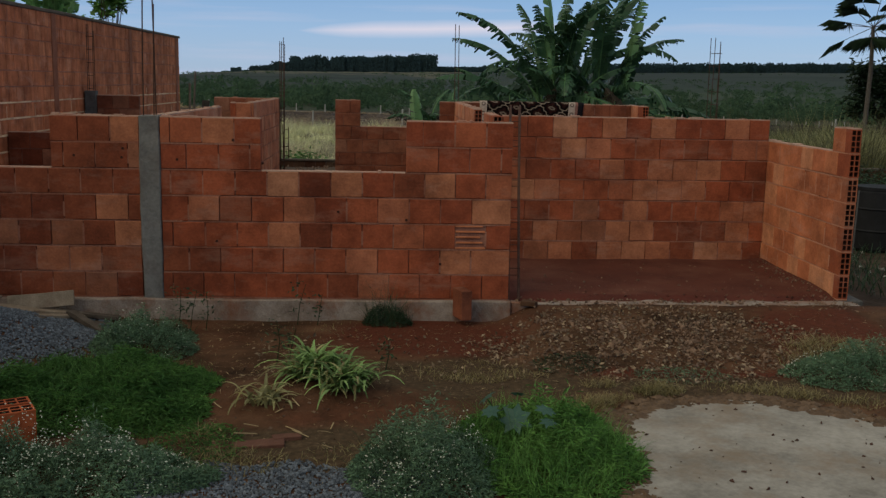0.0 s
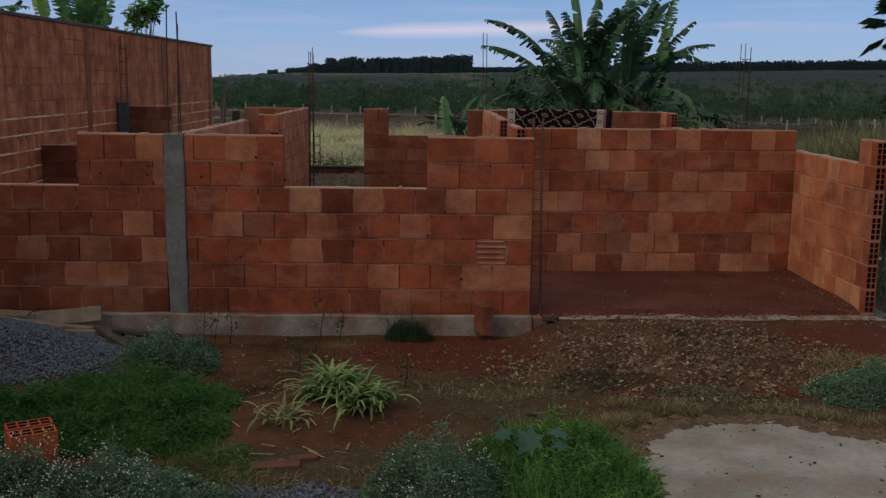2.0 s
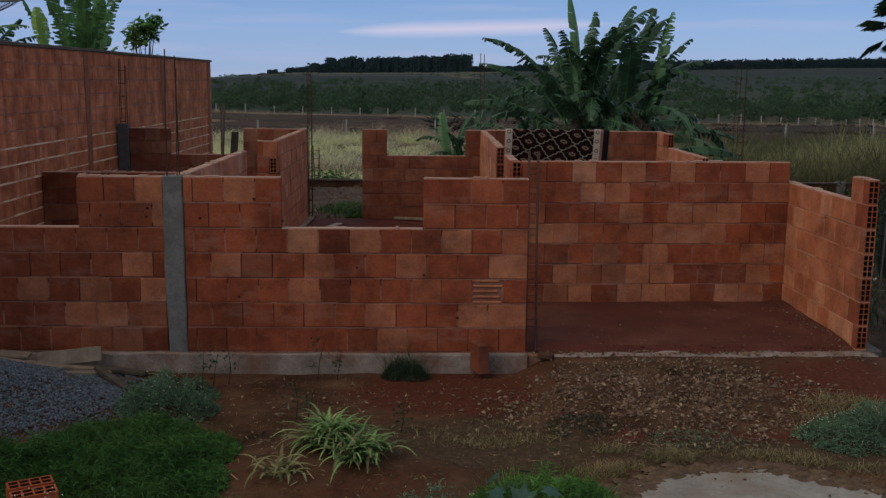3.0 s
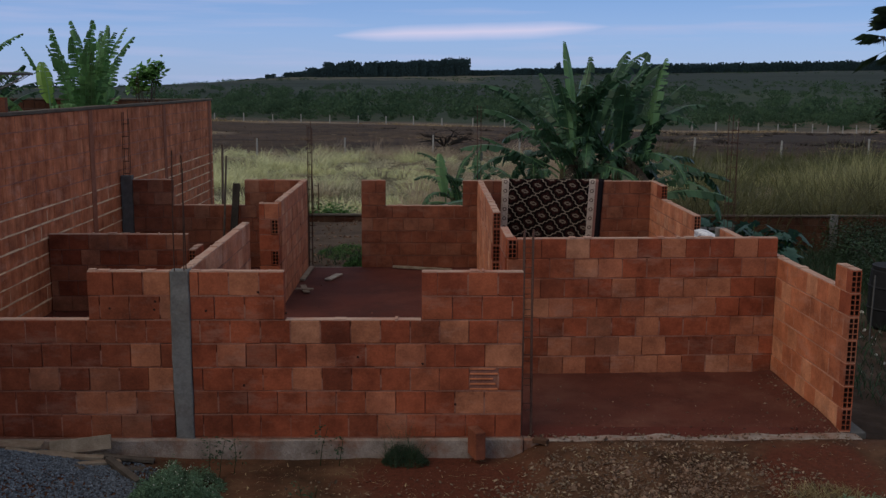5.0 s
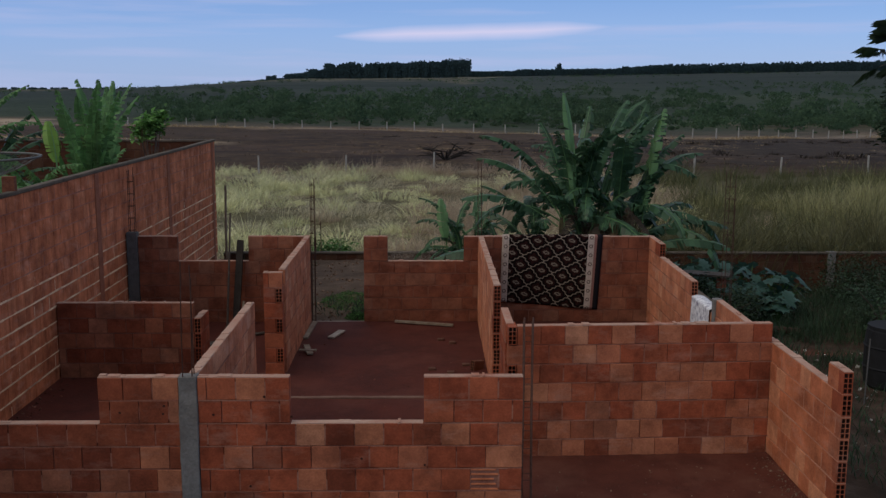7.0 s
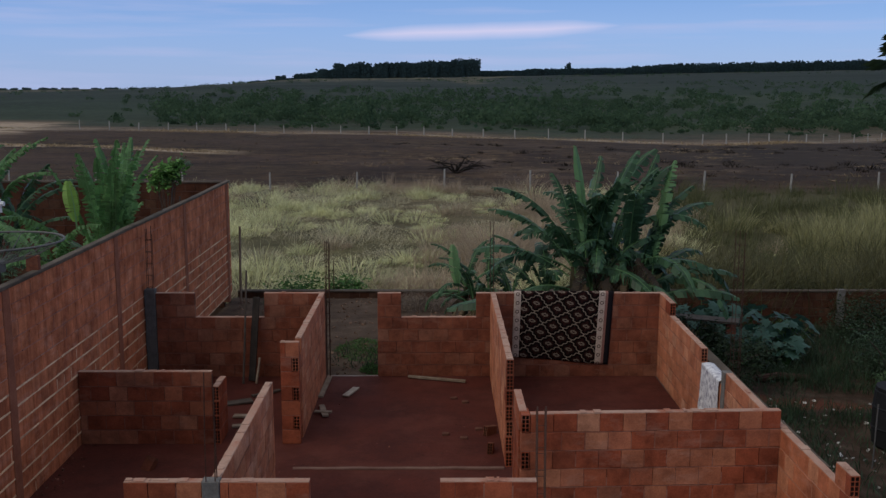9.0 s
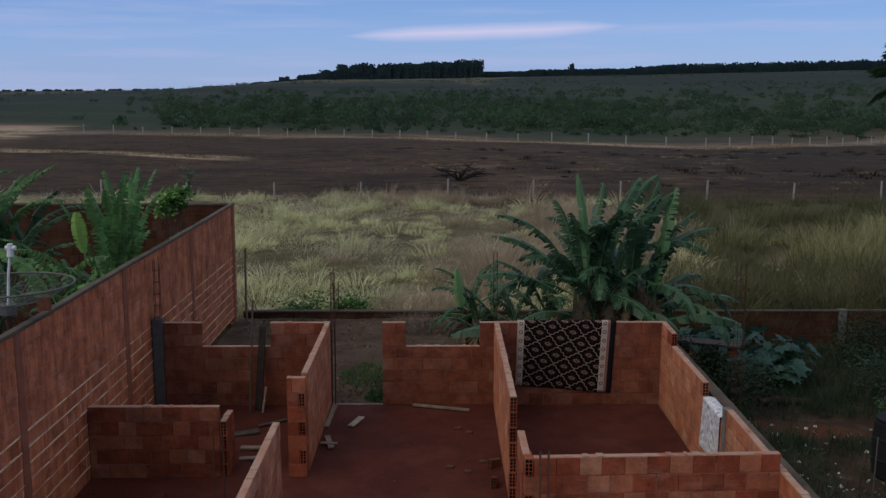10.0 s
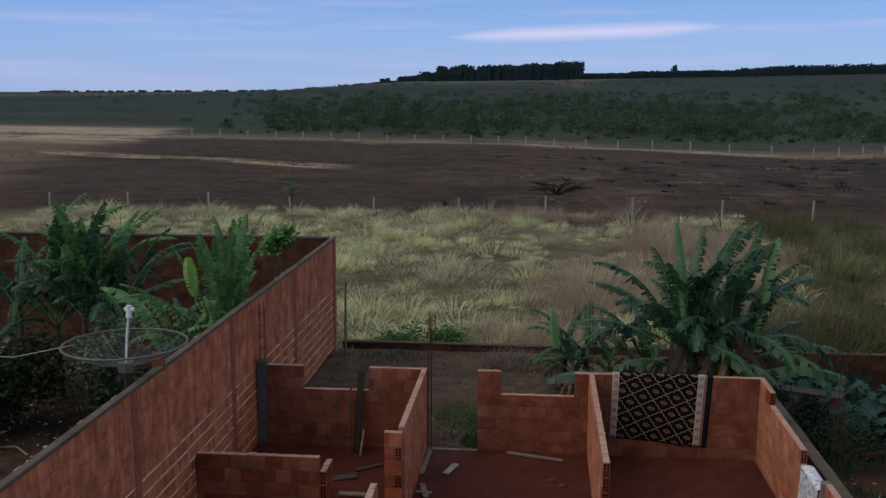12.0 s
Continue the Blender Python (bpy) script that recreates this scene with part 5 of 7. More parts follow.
for _ in range(620):
    k = r2.randrange(len(PAD_EDGE) - 1)
    t = r2.random()
    x = PAD_EDGE[k][0] * (1 - t) + PAD_EDGE[k + 1][0] * t + r2.gauss(0, 0.05)
    y = PAD_EDGE[k][1] * (1 - t) + PAD_EDGE[k + 1][1] * t + r2.gauss(0, 0.05)
    if x > 4.8 or y < 3.4:
        continue
    rad, i, z = r2.uniform(0.015, 0.075), len(dv), -0.155 + r2.uniform(0.0, 0.004)
    dv.append((x, y, z + 0.012))
    for q in range(11):
        a = q * 2 * math.pi / 11
        rr = rad * r2.uniform(0.55, 1.2)
        dv.append((x + rr * math.cos(a), y + rr * 0.75 * math.sin(a), -0.160))
    df += [(i, i + 1 + q, i + 1 + (q + 1) % 11) for q in range(11)]
stuff("earth_drift", (dv, df), M_CLOD, "thin drifts of brown earth over the concrete edge", "earth")
stuff("dry_bits", stones(spots, 75, 0.4), M_STEEL, "dark dry leaf bits on the concrete pad", "debris")


# ---- small things before the house ----
def plank(name, a, b, width, thick, material, label, category="board", roll=0.0, bend=0.0):
    """A board from a to b (middle of its underside), laid flat unless rolled."""
    a, b = Vector(a), Vector(b)
    d = b - a
    q = d.to_track_quat("X", "Z").to_matrix().to_4x4()
    bm = bmesh.new()
    add_box(bm, (0, -width / 2, 0), (d.length, width / 2, thick), 0.003)
    bmesh.ops.subdivide_edges(bm, edges=[e for e in bm.edges if abs((e.verts[0].co - e.verts[1].co).x) > d.length * 0.5], cuts=6)
    for v in bm.verts:
        v.co.z += bend * math.sin(math.pi * v.co.x / d.length) + 0.003 * noise.noise(v.co * 7)
        v.co.y += 0.004 * noise.noise(v.co * 5 + Vector((3, 0, 0)))
    ob = part(name, bm, material)
    ob.matrix_world = Matrix.Translation(a) @ q @ Matrix.Rotation(radians(roll), 4, "X")
    return tagged(ob, label, category)


plank("wooden_board", (-2.92, 7.64, -0.02), (-2.42, 7.69, 0.02), 0.12, 0.025, M_WOOD, "pale weathered board standing against the front wall", roll=72)
plank("wooden_board", (-3.20, 7.42, 0.04), (-2.68, 7.52, -0.06), 0.11, 0.025, M_WOOD, "pale weathered board lying on the gravel")
plank("wooden_board", (-2.95, 7.48, -0.03), (-2.45, 7.56, -0.09), 0.07, 0.03, M_WOOD, "pale weathered batten lying on the gravel")
plank("wooden_board", (-2.72, 7.30, -0.06), (-2.08, 7.44, -0.14), 0.10, 0.02, M_WOOD_DARK, "dark weathered board on the ground")
plank("wooden_board", (-2.38, 7.46, -0.06), (-2.05, 7.16, -0.14), 0.06, 0.04, M_WOOD_DARK, "dark wooden batten on the ground")
plank("wooden_board", (-3.05, 7.30, 0.02), (-2.50, 7.22, -0.05), 0.09, 0.022, M_WOOD_DARK, "dark weathered board on the gravel heap")
plank("wooden_board", (-2.80, 7.20, -0.02), (-2.30, 7.52, -0.10), 0.07, 0.025, M_WOOD, "pale broken board among dark planks")
plank("wooden_board", (-2.55, 7.60, -0.08), (-2.05, 7.62, -0.14), 0.06, 0.03, M_WOOD_DARK, "dark batten along the foundation")
plank("wooden_board", (-3.9, 7.45, 0.10), (-2.95, 7.56, 0.03), 0.14, 0.02, M_WOOD, "weathered board on the gravel heap")
M_TILE = mat("dull_red_tile", (0.075, 0.032, 0.021), (0.13, 0.058, 0.039), scale=12)
plank("clay_tile", (-0.86, 4.93, -0.172), (-0.48, 4.97, -0.165), 0.10, 0.03, M_TILE, "broken flat red clay piece on the earth", "tile fragment")
plank("clay_tile", (-0.55, 5.02, -0.16), (-0.40, 5.06, -0.16), 0.06, 0.03, M_TILE, "small broken red clay piece on the earth", "tile fragment")


HOLE_GRIM_MESH = HOLE_MESH.copy()
HOLE_GRIM_MESH.materials[0] = brick_material("soiled_clay_block", deep=0.42, tint=(1.0, 0.95, 0.95), even=0.6)
FRESH_MESH = HOLE_MESH.copy()
FRESH_MESH.materials[0] = brick_material("fresh_clay_block", deep=1.05, tint=(1.15, 0.80, 0.55), even=0.9)


def loose_block(x, y, z, rx, ry, rz, label, scale=1.0, mesh=IN_MESH):
    ob = new("clay_block", mesh)
    ob.matrix_world = pose(x, y, z, rx, ry, rz) @ Matrix.Scale(scale, 4)
    return tagged(ob, label, "brick")


loose_block(-1.845, 4.82, -0.06, 0, 90, 29, "loose orange hollow clay block standing among weeds", 1.2, mesh=FRESH_MESH)
loose_block(-1.912, 4.941, -0.06, 0, 90, 29, "loose orange hollow clay block standing among weeds", 1.2, mesh=FRESH_MESH)
loose_block(0.66, 7.70, 0.0, 62, 90, -10, "loose red clay block leaning on the foundation", 1.0, mesh=IN_MESH)
plank("broken_block", (1.16, 7.80, -0.03), (1.27, 7.74, -0.03), 0.07, 0.04, M_BRICK_DARK, "dark broken clay fragment by the garage edge", "brick fragment")
r3 = random.Random(81)
for k in range(14):
    x, y = r3.uniform(-1.1, -0.2), r3.uniform(4.9, 5.5)
    a = r3.uniform(0, 6.28)
    L = r3.uniform(0.05, 0.14)
    z = ground_z(x, y) + 0.008
    plank("straw_stick", (x, y, z), (x + L * math.cos(a), y + L * math.sin(a), z + r3.uniform(0, 0.03)), 0.008, 0.005, M_STRAW, "pale dry stick on the earth", "stick")


# ---- reinforcing bars ----
def rebar_cage(x, y, z0, z1, w, bars, label, seed, lean=0.0, stirrups=True, thin=0.006):
    ob = thing("rebar_cage", x, y, z0, label, "rebar", "reinforcing bars")
    r = random.Random(seed)
    cs = [(-w, -w), (w, -w), (w, w), (-w, w)][:bars]
    for cx, cy in cs:
        top = z1 + r.uniform(-0.12, 0.05)
        jx, jy = r.uniform(-0.025, 0.025), r.uniform(-0.02, 0.02)
        part("bar", tube_bm([(x + cx, y + cy, z0), (x + cx + jx * 0.4 + lean * 0.5, y + cy + jy, (z0 + top) / 2), (x + cx + jx + lean, y + cy + jy, top)], thin, 6), M_STEEL, ob)
    if stirrups:
        z = z0 + 0.1
        while z < z1 - 0.1:
            k = lean * (z - z0) / (z1 - z0)
            part("stirrup", tube_bm([(x - w + k, y - w, z), (x + w + k, y - w, z), (x + w + k, y + w, z), (x - w + k, y + w, z), (x - w + k, y - w, z)], 0.004, 5), M_STEEL, ob)
            z += 0.2
    return ob


ob = thing("rebar_cage", 1.09, 7.88, 0.0, "rusty reinforcing cage leaning from the garage edge onto the rear wall", "rebar", "reinforcing bars")
foot, head = Vector((1.095, 7.87, 0.0)), Vector((1.27, 9.565, 1.52))
for cx, cy in ((-0.045, 0), (0.045, 0), (-0.04, 0.06), (0.05, 0.06)):
    part("bar", tube_bm([foot + Vector((cx, cy * 0.4, 0)), foot.lerp(head, 0.5) + Vector((cx * 0.9, cy * 0.3, cy)), head + Vector((cx, 0, cy * 0.6))], 0.0105, 6), M_STEEL, ob)
for k in range(1, 9):
    c = foot.lerp(head, k / 9)
    part("stirrup", tube_bm([c + Vector((-0.05, 0, 0)), c + Vector((0.05, 0, 0)), c + Vector((0.055, 0.02, 0.055)), c + Vector((-0.045, 0.02, 0.055)), c + Vector((-0.05, 0, 0))], 0.004, 5), M_STEEL, ob)
rebar_cage(-1.83, 7.86, 1.42, 2.42, 0.04, 3, "rusty bars rising from the front concrete column", 2, stirrups=False)
rebar_cage(-1.66, 15.775, 0.0, 2.42, 0.028, 4, "rusty reinforcing cage beside the rear door opening", 3)
rebar_cage(1.12, 15.86, -0.1, 2.75, 0.03, 2, "two thin rusty bars behind the rear wall", 4, stirrups=False)
rebar_cage(-4.62, 15.775, 1.45, 2.55, 0.045, 4, "rusty bars rising from the rear corner column", 5)
rebar_cage(5.22, 15.6, -0.6, 2.53, 0.065, 4, "rusty reinforcing cage standing in the side garden", 6, thin=0.0055)
rebar_cage(-2.4, 23.36, -0.12, 0.75, 0.06, 4, "short rusty bars on the rear boundary wall", 7)
rebar_cage(-4.79, 17.2, 2.6, 3.2, 0.03, 2, "short rusty bars on top of the tall wall", 8, stirrups=False)

# ---- inside the rooms ----
plank("wooden_board", (-1.27, 14.60, 0.02), (-1.13, 15.03, 0.02), 0.11, 0.025, M_WOOD_PALE, "pale short board lying on the red earth floor")
plank("wooden_board", (-1.60, 14.15, 0.02), (-1.48, 13.62, 0.03), 0.09, 0.025, M_WOOD, "weathered board piece lying on the floor")
plank("wooden_board", (-1.66, 13.80, 0.045), (-1.40, 13.76, 0.05), 0.07, 0.02, M_WOOD, "weathered board piece lying across another")
plank("wooden_board", (-1.66, 14.55, 0.02), (-1.62, 15.55, 0.04), 0.08, 0.03, M_WOOD, "narrow board lying along the inner wall")
plank("wooden_batten", (-0.30, 15.60, 0.03), (0.66, 15.32, 0.03), 0.05, 0.04, M_WOOD, "long pale batten lying by the rear wall")
plank("wooden_board", (-3.10, 14.20, 0.02), (-2.70, 14.35, 0.03), 0.18, 0.03, M_WOOD_DARK, "grey board on the rear room floor")
plank("wooden_board", (-2.85, 13.65, 0.02), (-2.42, 13.62, 0.03), 0.12, 0.03, M_WOOD, "weathered board on the rear room floor")
plank("wooden_board", (-2.78, 13.2, 0.02), (-2.4, 13.25, 0.03), 0.10, 0.03, M_WOOD, "weathered board on the rear room floor")
plank("wooden_board", (-2.75, 14.6, 0.02), (-2.35, 14.9, 0.02), 0.07, 0.03, M_WOOD_DARK, "dark batten on the rear room floor")
plank("wooden_plank", (-2.90, 15.45, 0.02), (-2.83, 15.70, 1.40), 0.12, 0.03, M_WOOD_BLACK, "dark plank leaning upright on the rear wall")
plank("wooden_batten", (-2.80, 15.28, 0.02), (-2.76, 15.45, 0.42), 0.035, 0.025, M_WOOD, "short pale batten leaning on the dark plank")
ob = part("wooden_pole", tube_bm([(-3.02, 15.30, 0.02), (-3.0, 15.5, 1.0), (-2.99, 15.69, 1.85)], 0.019, 8, 0.8), M_WOOD_DARK)
tagged(ob, "slender weathered pole leaning against the rear wall", "pole")
ob = part("garden_post", tube_bm([(-4.45, 22.4, -0.4), (-4.44, 22.4, 0.6), (-4.42, 22.4, 1.62)], 0.03, 7, 0.9), M_WOOD)
tagged(ob, "thin pale post standing at the yard's rear corner", "post")
for x, y, s in ((0.93, 12.92, 1), (0.90, 12.25, 2), (0.78, 13.1, 3), (0.55, 12.75, 4), (0.30, 12.9, 5), (-3.54, 11.7, 6), (0.45, 14.5, 7), (0.62, 14.3, 8)):
    if s in (1, 2, 6):
        loose_block(x, y, 0.06, 0 if s != 6 else 90, 8 * s, 40 * s, "broken hollow clay block lying on the earth floor", 0.8, mesh=HOLE_GRIM_MESH)
    else:
        tagged(part("clay_fragment", box_bm((x - 0.05, y - 0.035, 0.0), (x + 0.05, y + 0.035, 0.045), 0.008, 0.02, 2), M_TILE), "dark clay fragment on the earth floor", "brick fragment")
spots = [(r3.uniform(-4.6, 3.8), r3.uniform(8.0, 15.6), 0.014, r3.uniform(0.006, 0.016)) for _ in range(420)]
spots += [(r3.uniform(1.2, 3.8), 7.98 + abs(r3.gauss(0, 0.25)), 0.014, r3.uniform(0.008, 0.022)) for _ in range(160)]
spots += [(3.82 - abs(r3.gauss(0, 0.12)), r3.uniform(8.0, 9.6), 0.016, r3.uniform(0.008, 0.024)) for _ in range(110)]
spots += [(-4.66 + abs(r3.gauss(0, 0.12)), r3.uniform(8.0, 15.6), 0.016, r3.uniform(0.008, 0.03)) for _ in range(220)]
M_CRUMB = mat("red_earth_crumbs", (0.07, 0.026, 0.017), (0.15, 0.062, 0.042), scale=20, spread=0.5, island=True)
stuff("floor_crumbs", stones(spots, 82, 0.5), M_CRUMB, "clay crumbs and clods on the earth floor", "debris")


# ---- patterned rug over the rear wall, cloth over the side wall ----
def rug_material(width):
    m = bpy.data.materials.new("lattice_rug")
    m.use_nodes = True
    nt = m.node_tree
    b = nt.nodes["Principled BSDF"]

    def mth(op, a, c=None):
        n = nt.nodes.new("ShaderNodeMath")
        n.operation = op
        for i, q in enumerate((a, c)):
            if q is None:
                continue
            if isinstance(q, (int, float)):
                n.inputs[i].default_value = q
            else:
                nt.links.new(q, n.inputs[i])
        return n.outputs[0]
    uv = nt.nodes.new("ShaderNodeUVMap")
    sep = nt.nodes.new("ShaderNodeSeparateXYZ")
    nt.links.new(uv.outputs[0], sep.inputs[0])
    U, V = sep.outputs[0], sep.outputs[1]
    nz = nt.nodes.new("ShaderNodeTexNoise")
    nz.inputs["Scale"].default_value = 24
    nt.links.new(uv.outputs[0], nz.inputs["Vector"])
    wob = mth("MULTIPLY", mth("SUBTRACT", nz.outputs["Fac"], 0.5), 0.05)
    # slanting lattice: thin wavy lines, a small diamond in a maroon square in each cell
    down = mth("SUBTRACT", V, 2.0)
    cell_m = mth("ADD", mth("ADD", mth("MULTIPLY", U, 1.764), mth("MULTIPLY", down, 3.704)), -2.339)
    cell_n = mth("ADD", mth("ADD", mth("MULTIPLY", U, -3.527), mth("MULTIPLY", down, 2.593)), 2.877)
    ripple = mth("MULTIPLY", mth("SINE", mth("MULTIPLY", cell_n, 18.85)), 0.035)
    ripple2 = mth("MULTIPLY", mth("SINE", mth("MULTIPLY", cell_m, 18.85)), 0.035)
    d1 = mth("ABSOLUTE", mth("COSINE", mth("MULTIPLY", mth("ADD", cell_m, mth("ADD", ripple, wob)), math.pi)))
    d2 = mth("ABSOLUTE", mth("COSINE", mth("MULTIPLY", mth("ADD", cell_n, mth("ADD", ripple2, wob)), math.pi)))
    low = mth("MINIMUM", d1, d2)
    line = mth("LESS_THAN", low, 0.11)
    square = mth("GREATER_THAN", low, 0.62)
    ring = mth("MULTIPLY", mth("GREATER_THAN", low, 0.885), mth("LESS_THAN", low, 0.985))
    pat = mth("MAXIMUM", line, mth("MULTIPLY", ring, 0.75))
    edge = mth("MAXIMUM", mth("LESS_THAN", U, 0.115), mth("GREATER_THAN", U, width - 0.24))
    rim = mth("GREATER_THAN", U, width - 0.09)
    n2 = nt.nodes.new("ShaderNodeTexNoise")
    n2.inputs["Scale"].default_value = 30
    n2.inputs["Detail"].default_value = 2
    nt.links.new(uv.outputs[0], n2.inputs["Vector"])
    vv = mth("MULTIPLY", mth("SUBTRACT", mth("FRACT", mth("DIVIDE", V, 0.15)), 0.5), 0.15)
    uu = mth("MINIMUM", mth("ABSOLUTE", mth("SUBTRACT", U, 0.06)), mth("ABSOLUTE", mth("SUBTRACT", U, width - 0.185)))
    rad = mth("SQRT", mth("ADD", mth("MULTIPLY", vv, vv), mth("MULTIPLY", uu, uu)))
    knot = mth("MULTIPLY", mth("GREATER_THAN", rad, 0.016), mth("LESS_THAN", rad, 0.034))
    orn = mth("MULTIPLY", mth("SUBTRACT", 1.0, mth("MULTIPLY", knot, 0.75)), mth("ADD", 0.35, n2.outputs["Fac"]))
    stripe = mth("GREATER_THAN", U, width - 0.135)

    def mix(fac, a, c):
        n = nt.nodes.new("ShaderNodeMixRGB")
        for i, q in ((1, a), (2, c)):
            if isinstance(q, tuple):
                n.inputs[i].default_value = (*q, 1)
            else:
                nt.links.new(q, n.inputs[i])
        nt.links.new(fac, n.inputs[0])
        return n.outputs[0]
    field = mix(pat, mix(square, (0.007, 0.004, 0.004), (0.022, 0.008, 0.007)), (0.20, 0.16, 0.125))
    border = mix(stripe, mix(orn, (0.06, 0.036, 0.032), (0.42, 0.34, 0.285)), (0.20, 0.10, 0.082))
    col = mix(rim, mix(edge, field, border), (0.012, 0.010, 0.012))
    nt.links.new(col, b.inputs["Base Color"])
    b.inputs["Roughness"].default_value = 1.0
    b.inputs["Specular IOR Level"].default_value = 0.05
    bp = nt.nodes.new("ShaderNodeBump")
    bp.inputs["Strength"].default_value = 0.3
    nt.links.new(n2.outputs["Fac"], bp.inputs["Height"])
    nt.links.new(bp.outputs["Normal"], b.inputs["Normal"])
    return m


def hanging_cloth(name, x0, x1, y_front, y_back, z_top, z_left, z_right, z_behind, material, label, category, wave=0.012, seed=0, thick=0.012):
    """A cloth folded over a wall that runs along x."""
    nu, front, over, back = 40, 30, 6, 8
    v, f, uv = [], [], []
    rows = front + over + back
    for j in range(rows + 1):
        for i in range(nu + 1):
            u = i / nu
            x = x0 + (x1 - x0) * u
            zb = z_left + (z_right - z_left) * u
            if j <= front:
                t = j / front
                z, y = zb + (z_top - zb) * t, y_front - wave * (1 - t) * (0.4 + math.sin(u * 9 + seed) + 0.6 * noise.noise((u * 4, t * 3, seed)))
                s = (z_top - z)
                x += 0.02 * (1 - t) * math.sin(u * 3 + seed) - 0.05 * (1 - t)
            elif j <= front + over:
                t = (j - front) / over
                z, y = z_top + 0.018 * math.sin(math.pi * t), y_front + (y_back - y_front) * t
                s = -t * 0.1
            else:
                t = (j - front - over) / back
                z, y = z_top - (z_top - z_behind) * t, y_back + 0.01
                s = -0.1 - t * 0.5
            v.append((x, y, z))
            uv.append((u * (x1 - x0), s + 2))
    w = nu + 1
    for j in range(rows):
        for i in range(nu):
            f.append((j * w + i, j * w + i + 1, (j + 1) * w + i + 1, (j + 1) * w + i))
    me = mesh_of(name, v, f, material, smooth=True)
    layer = me.uv_layers.new(name="UVMap")
    layer.data.foreach_set("uv", [c for l in me.loops for c in uv[l.vertex_index]])
    ob = new(name, me)
    so = ob.modifiers.new("thickness", "SOLIDIFY")
    so.thickness = thick
    return tagged(ob, label, category)


hanging_cloth("rug", 1.48, 3.15, 15.715, 15.835, 1.467, 0.36, 0.22, 0.7, rug_material(1.67), "dark brown rug with pale diamond lattice hung over the rear wall", "rug", seed=1)
M_CLOTH = mat("pale_printed_cloth", (0.46, 0.45, 0.48), (0.82, 0.81, 0.82), scale=14, grain=40, bump=0.05, stain=(0.20, 0.18, 0.25), stain_scale=13)
cloth = hanging_cloth("cloth", -0.42, 0.42, -0.085, 0.085, 1.075, 0.34, 0.30, 0.75, M_CLOTH, "pale printed cloth hung over the side wall", "cloth", wave=0.03, seed=3, thick=0.006)
cloth.matrix_world = pose(3.955, 12.42, 0, 0, 0, -90.5)


# ---- banana plants ----
def banana_leaf(base, az, el0, length, width, droop, seed, torn=0.75):
    """Vertices and faces of one arching leaf, its blade torn into pointed strips, and the midrib's points."""
    r = random.Random(seed)
    n = 30
    p = Vector(base)
    side = Vector((-math.sin(az), math.cos(az), 0))
    sway = r.uniform(-0.35, 0.35)
    rib, v, f = [], [], []
    for s in range(n + 1):
        t = s / n
        el = el0 - droop * t ** 1.6
        aa = az + sway * t * t
        d = Vector((math.cos(aa) * math.cos(el), math.sin(aa) * math.cos(el), math.sin(el)))
        rib.append((p.copy(), d))
        p = p + d * (length / n)

    def rib_at(q):
        k = min(int(q), n - 1)
        return rib[k][0].lerp(rib[k + 1][0], q - k), rib[k][1]
    for sgn in (-1, 1):
        s = 0.15 * n
        hang = r.uniform(0.15, 0.5)
        while s < n - 0.05:
            rip = r.random() < torn
            e = min(s + (r.uniform(0.35, 1.1) if rip else r.uniform(1.2, 2.6)), n)
            fold = hang + (r.uniform(-0.15, 0.75) if rip else r.uniform(-0.05, 0.15))
            sweep = r.uniform(0.15, 0.55)
            short = r.uniform(0.7, 1.08) if rip else 1.0
            i = len(v)
            for q, inner in ((s, 0), (e - 0.02, 1)):
                c, d = rib_at(q)
                t = q / n
                w = width * 0.5 * max(math.sin(math.pi * min(max((t - 0.10) / 0.93, 0.0), 1.0)) ** 0.55, 0.03) * short
                up = d.cross(side).normalized()
                if up.z < 0:
                    up = -up
                o1 = side * sgn * math.cos(fold * 0.4) + up * (0.22 - fold * 0.3) + d * sweep * 0.4
                o2 = side * sgn * math.cos(fold) - up * math.sin(fold) * 0.9 + d * sweep
                tip = c + o2 * w - Vector((0, 0, 0.10 * w))
                if rip:
                    mid_c, _ = rib_at((s + e) / 2)
                    tip = tip.lerp(mid_c + o2 * w * 1.06 - Vector((0, 0, 0.14 * w)), 0.45)
                v += [c, c + o1 * w * 0.55, tip]
            f += [(i, i + 1, i + 4, i + 3), (i + 1, i + 2, i + 5, i + 4)]
            s = e + (r.uniform(0.02, 0.10) if rip else 0)
    return v, f, [q[0] for q in rib]


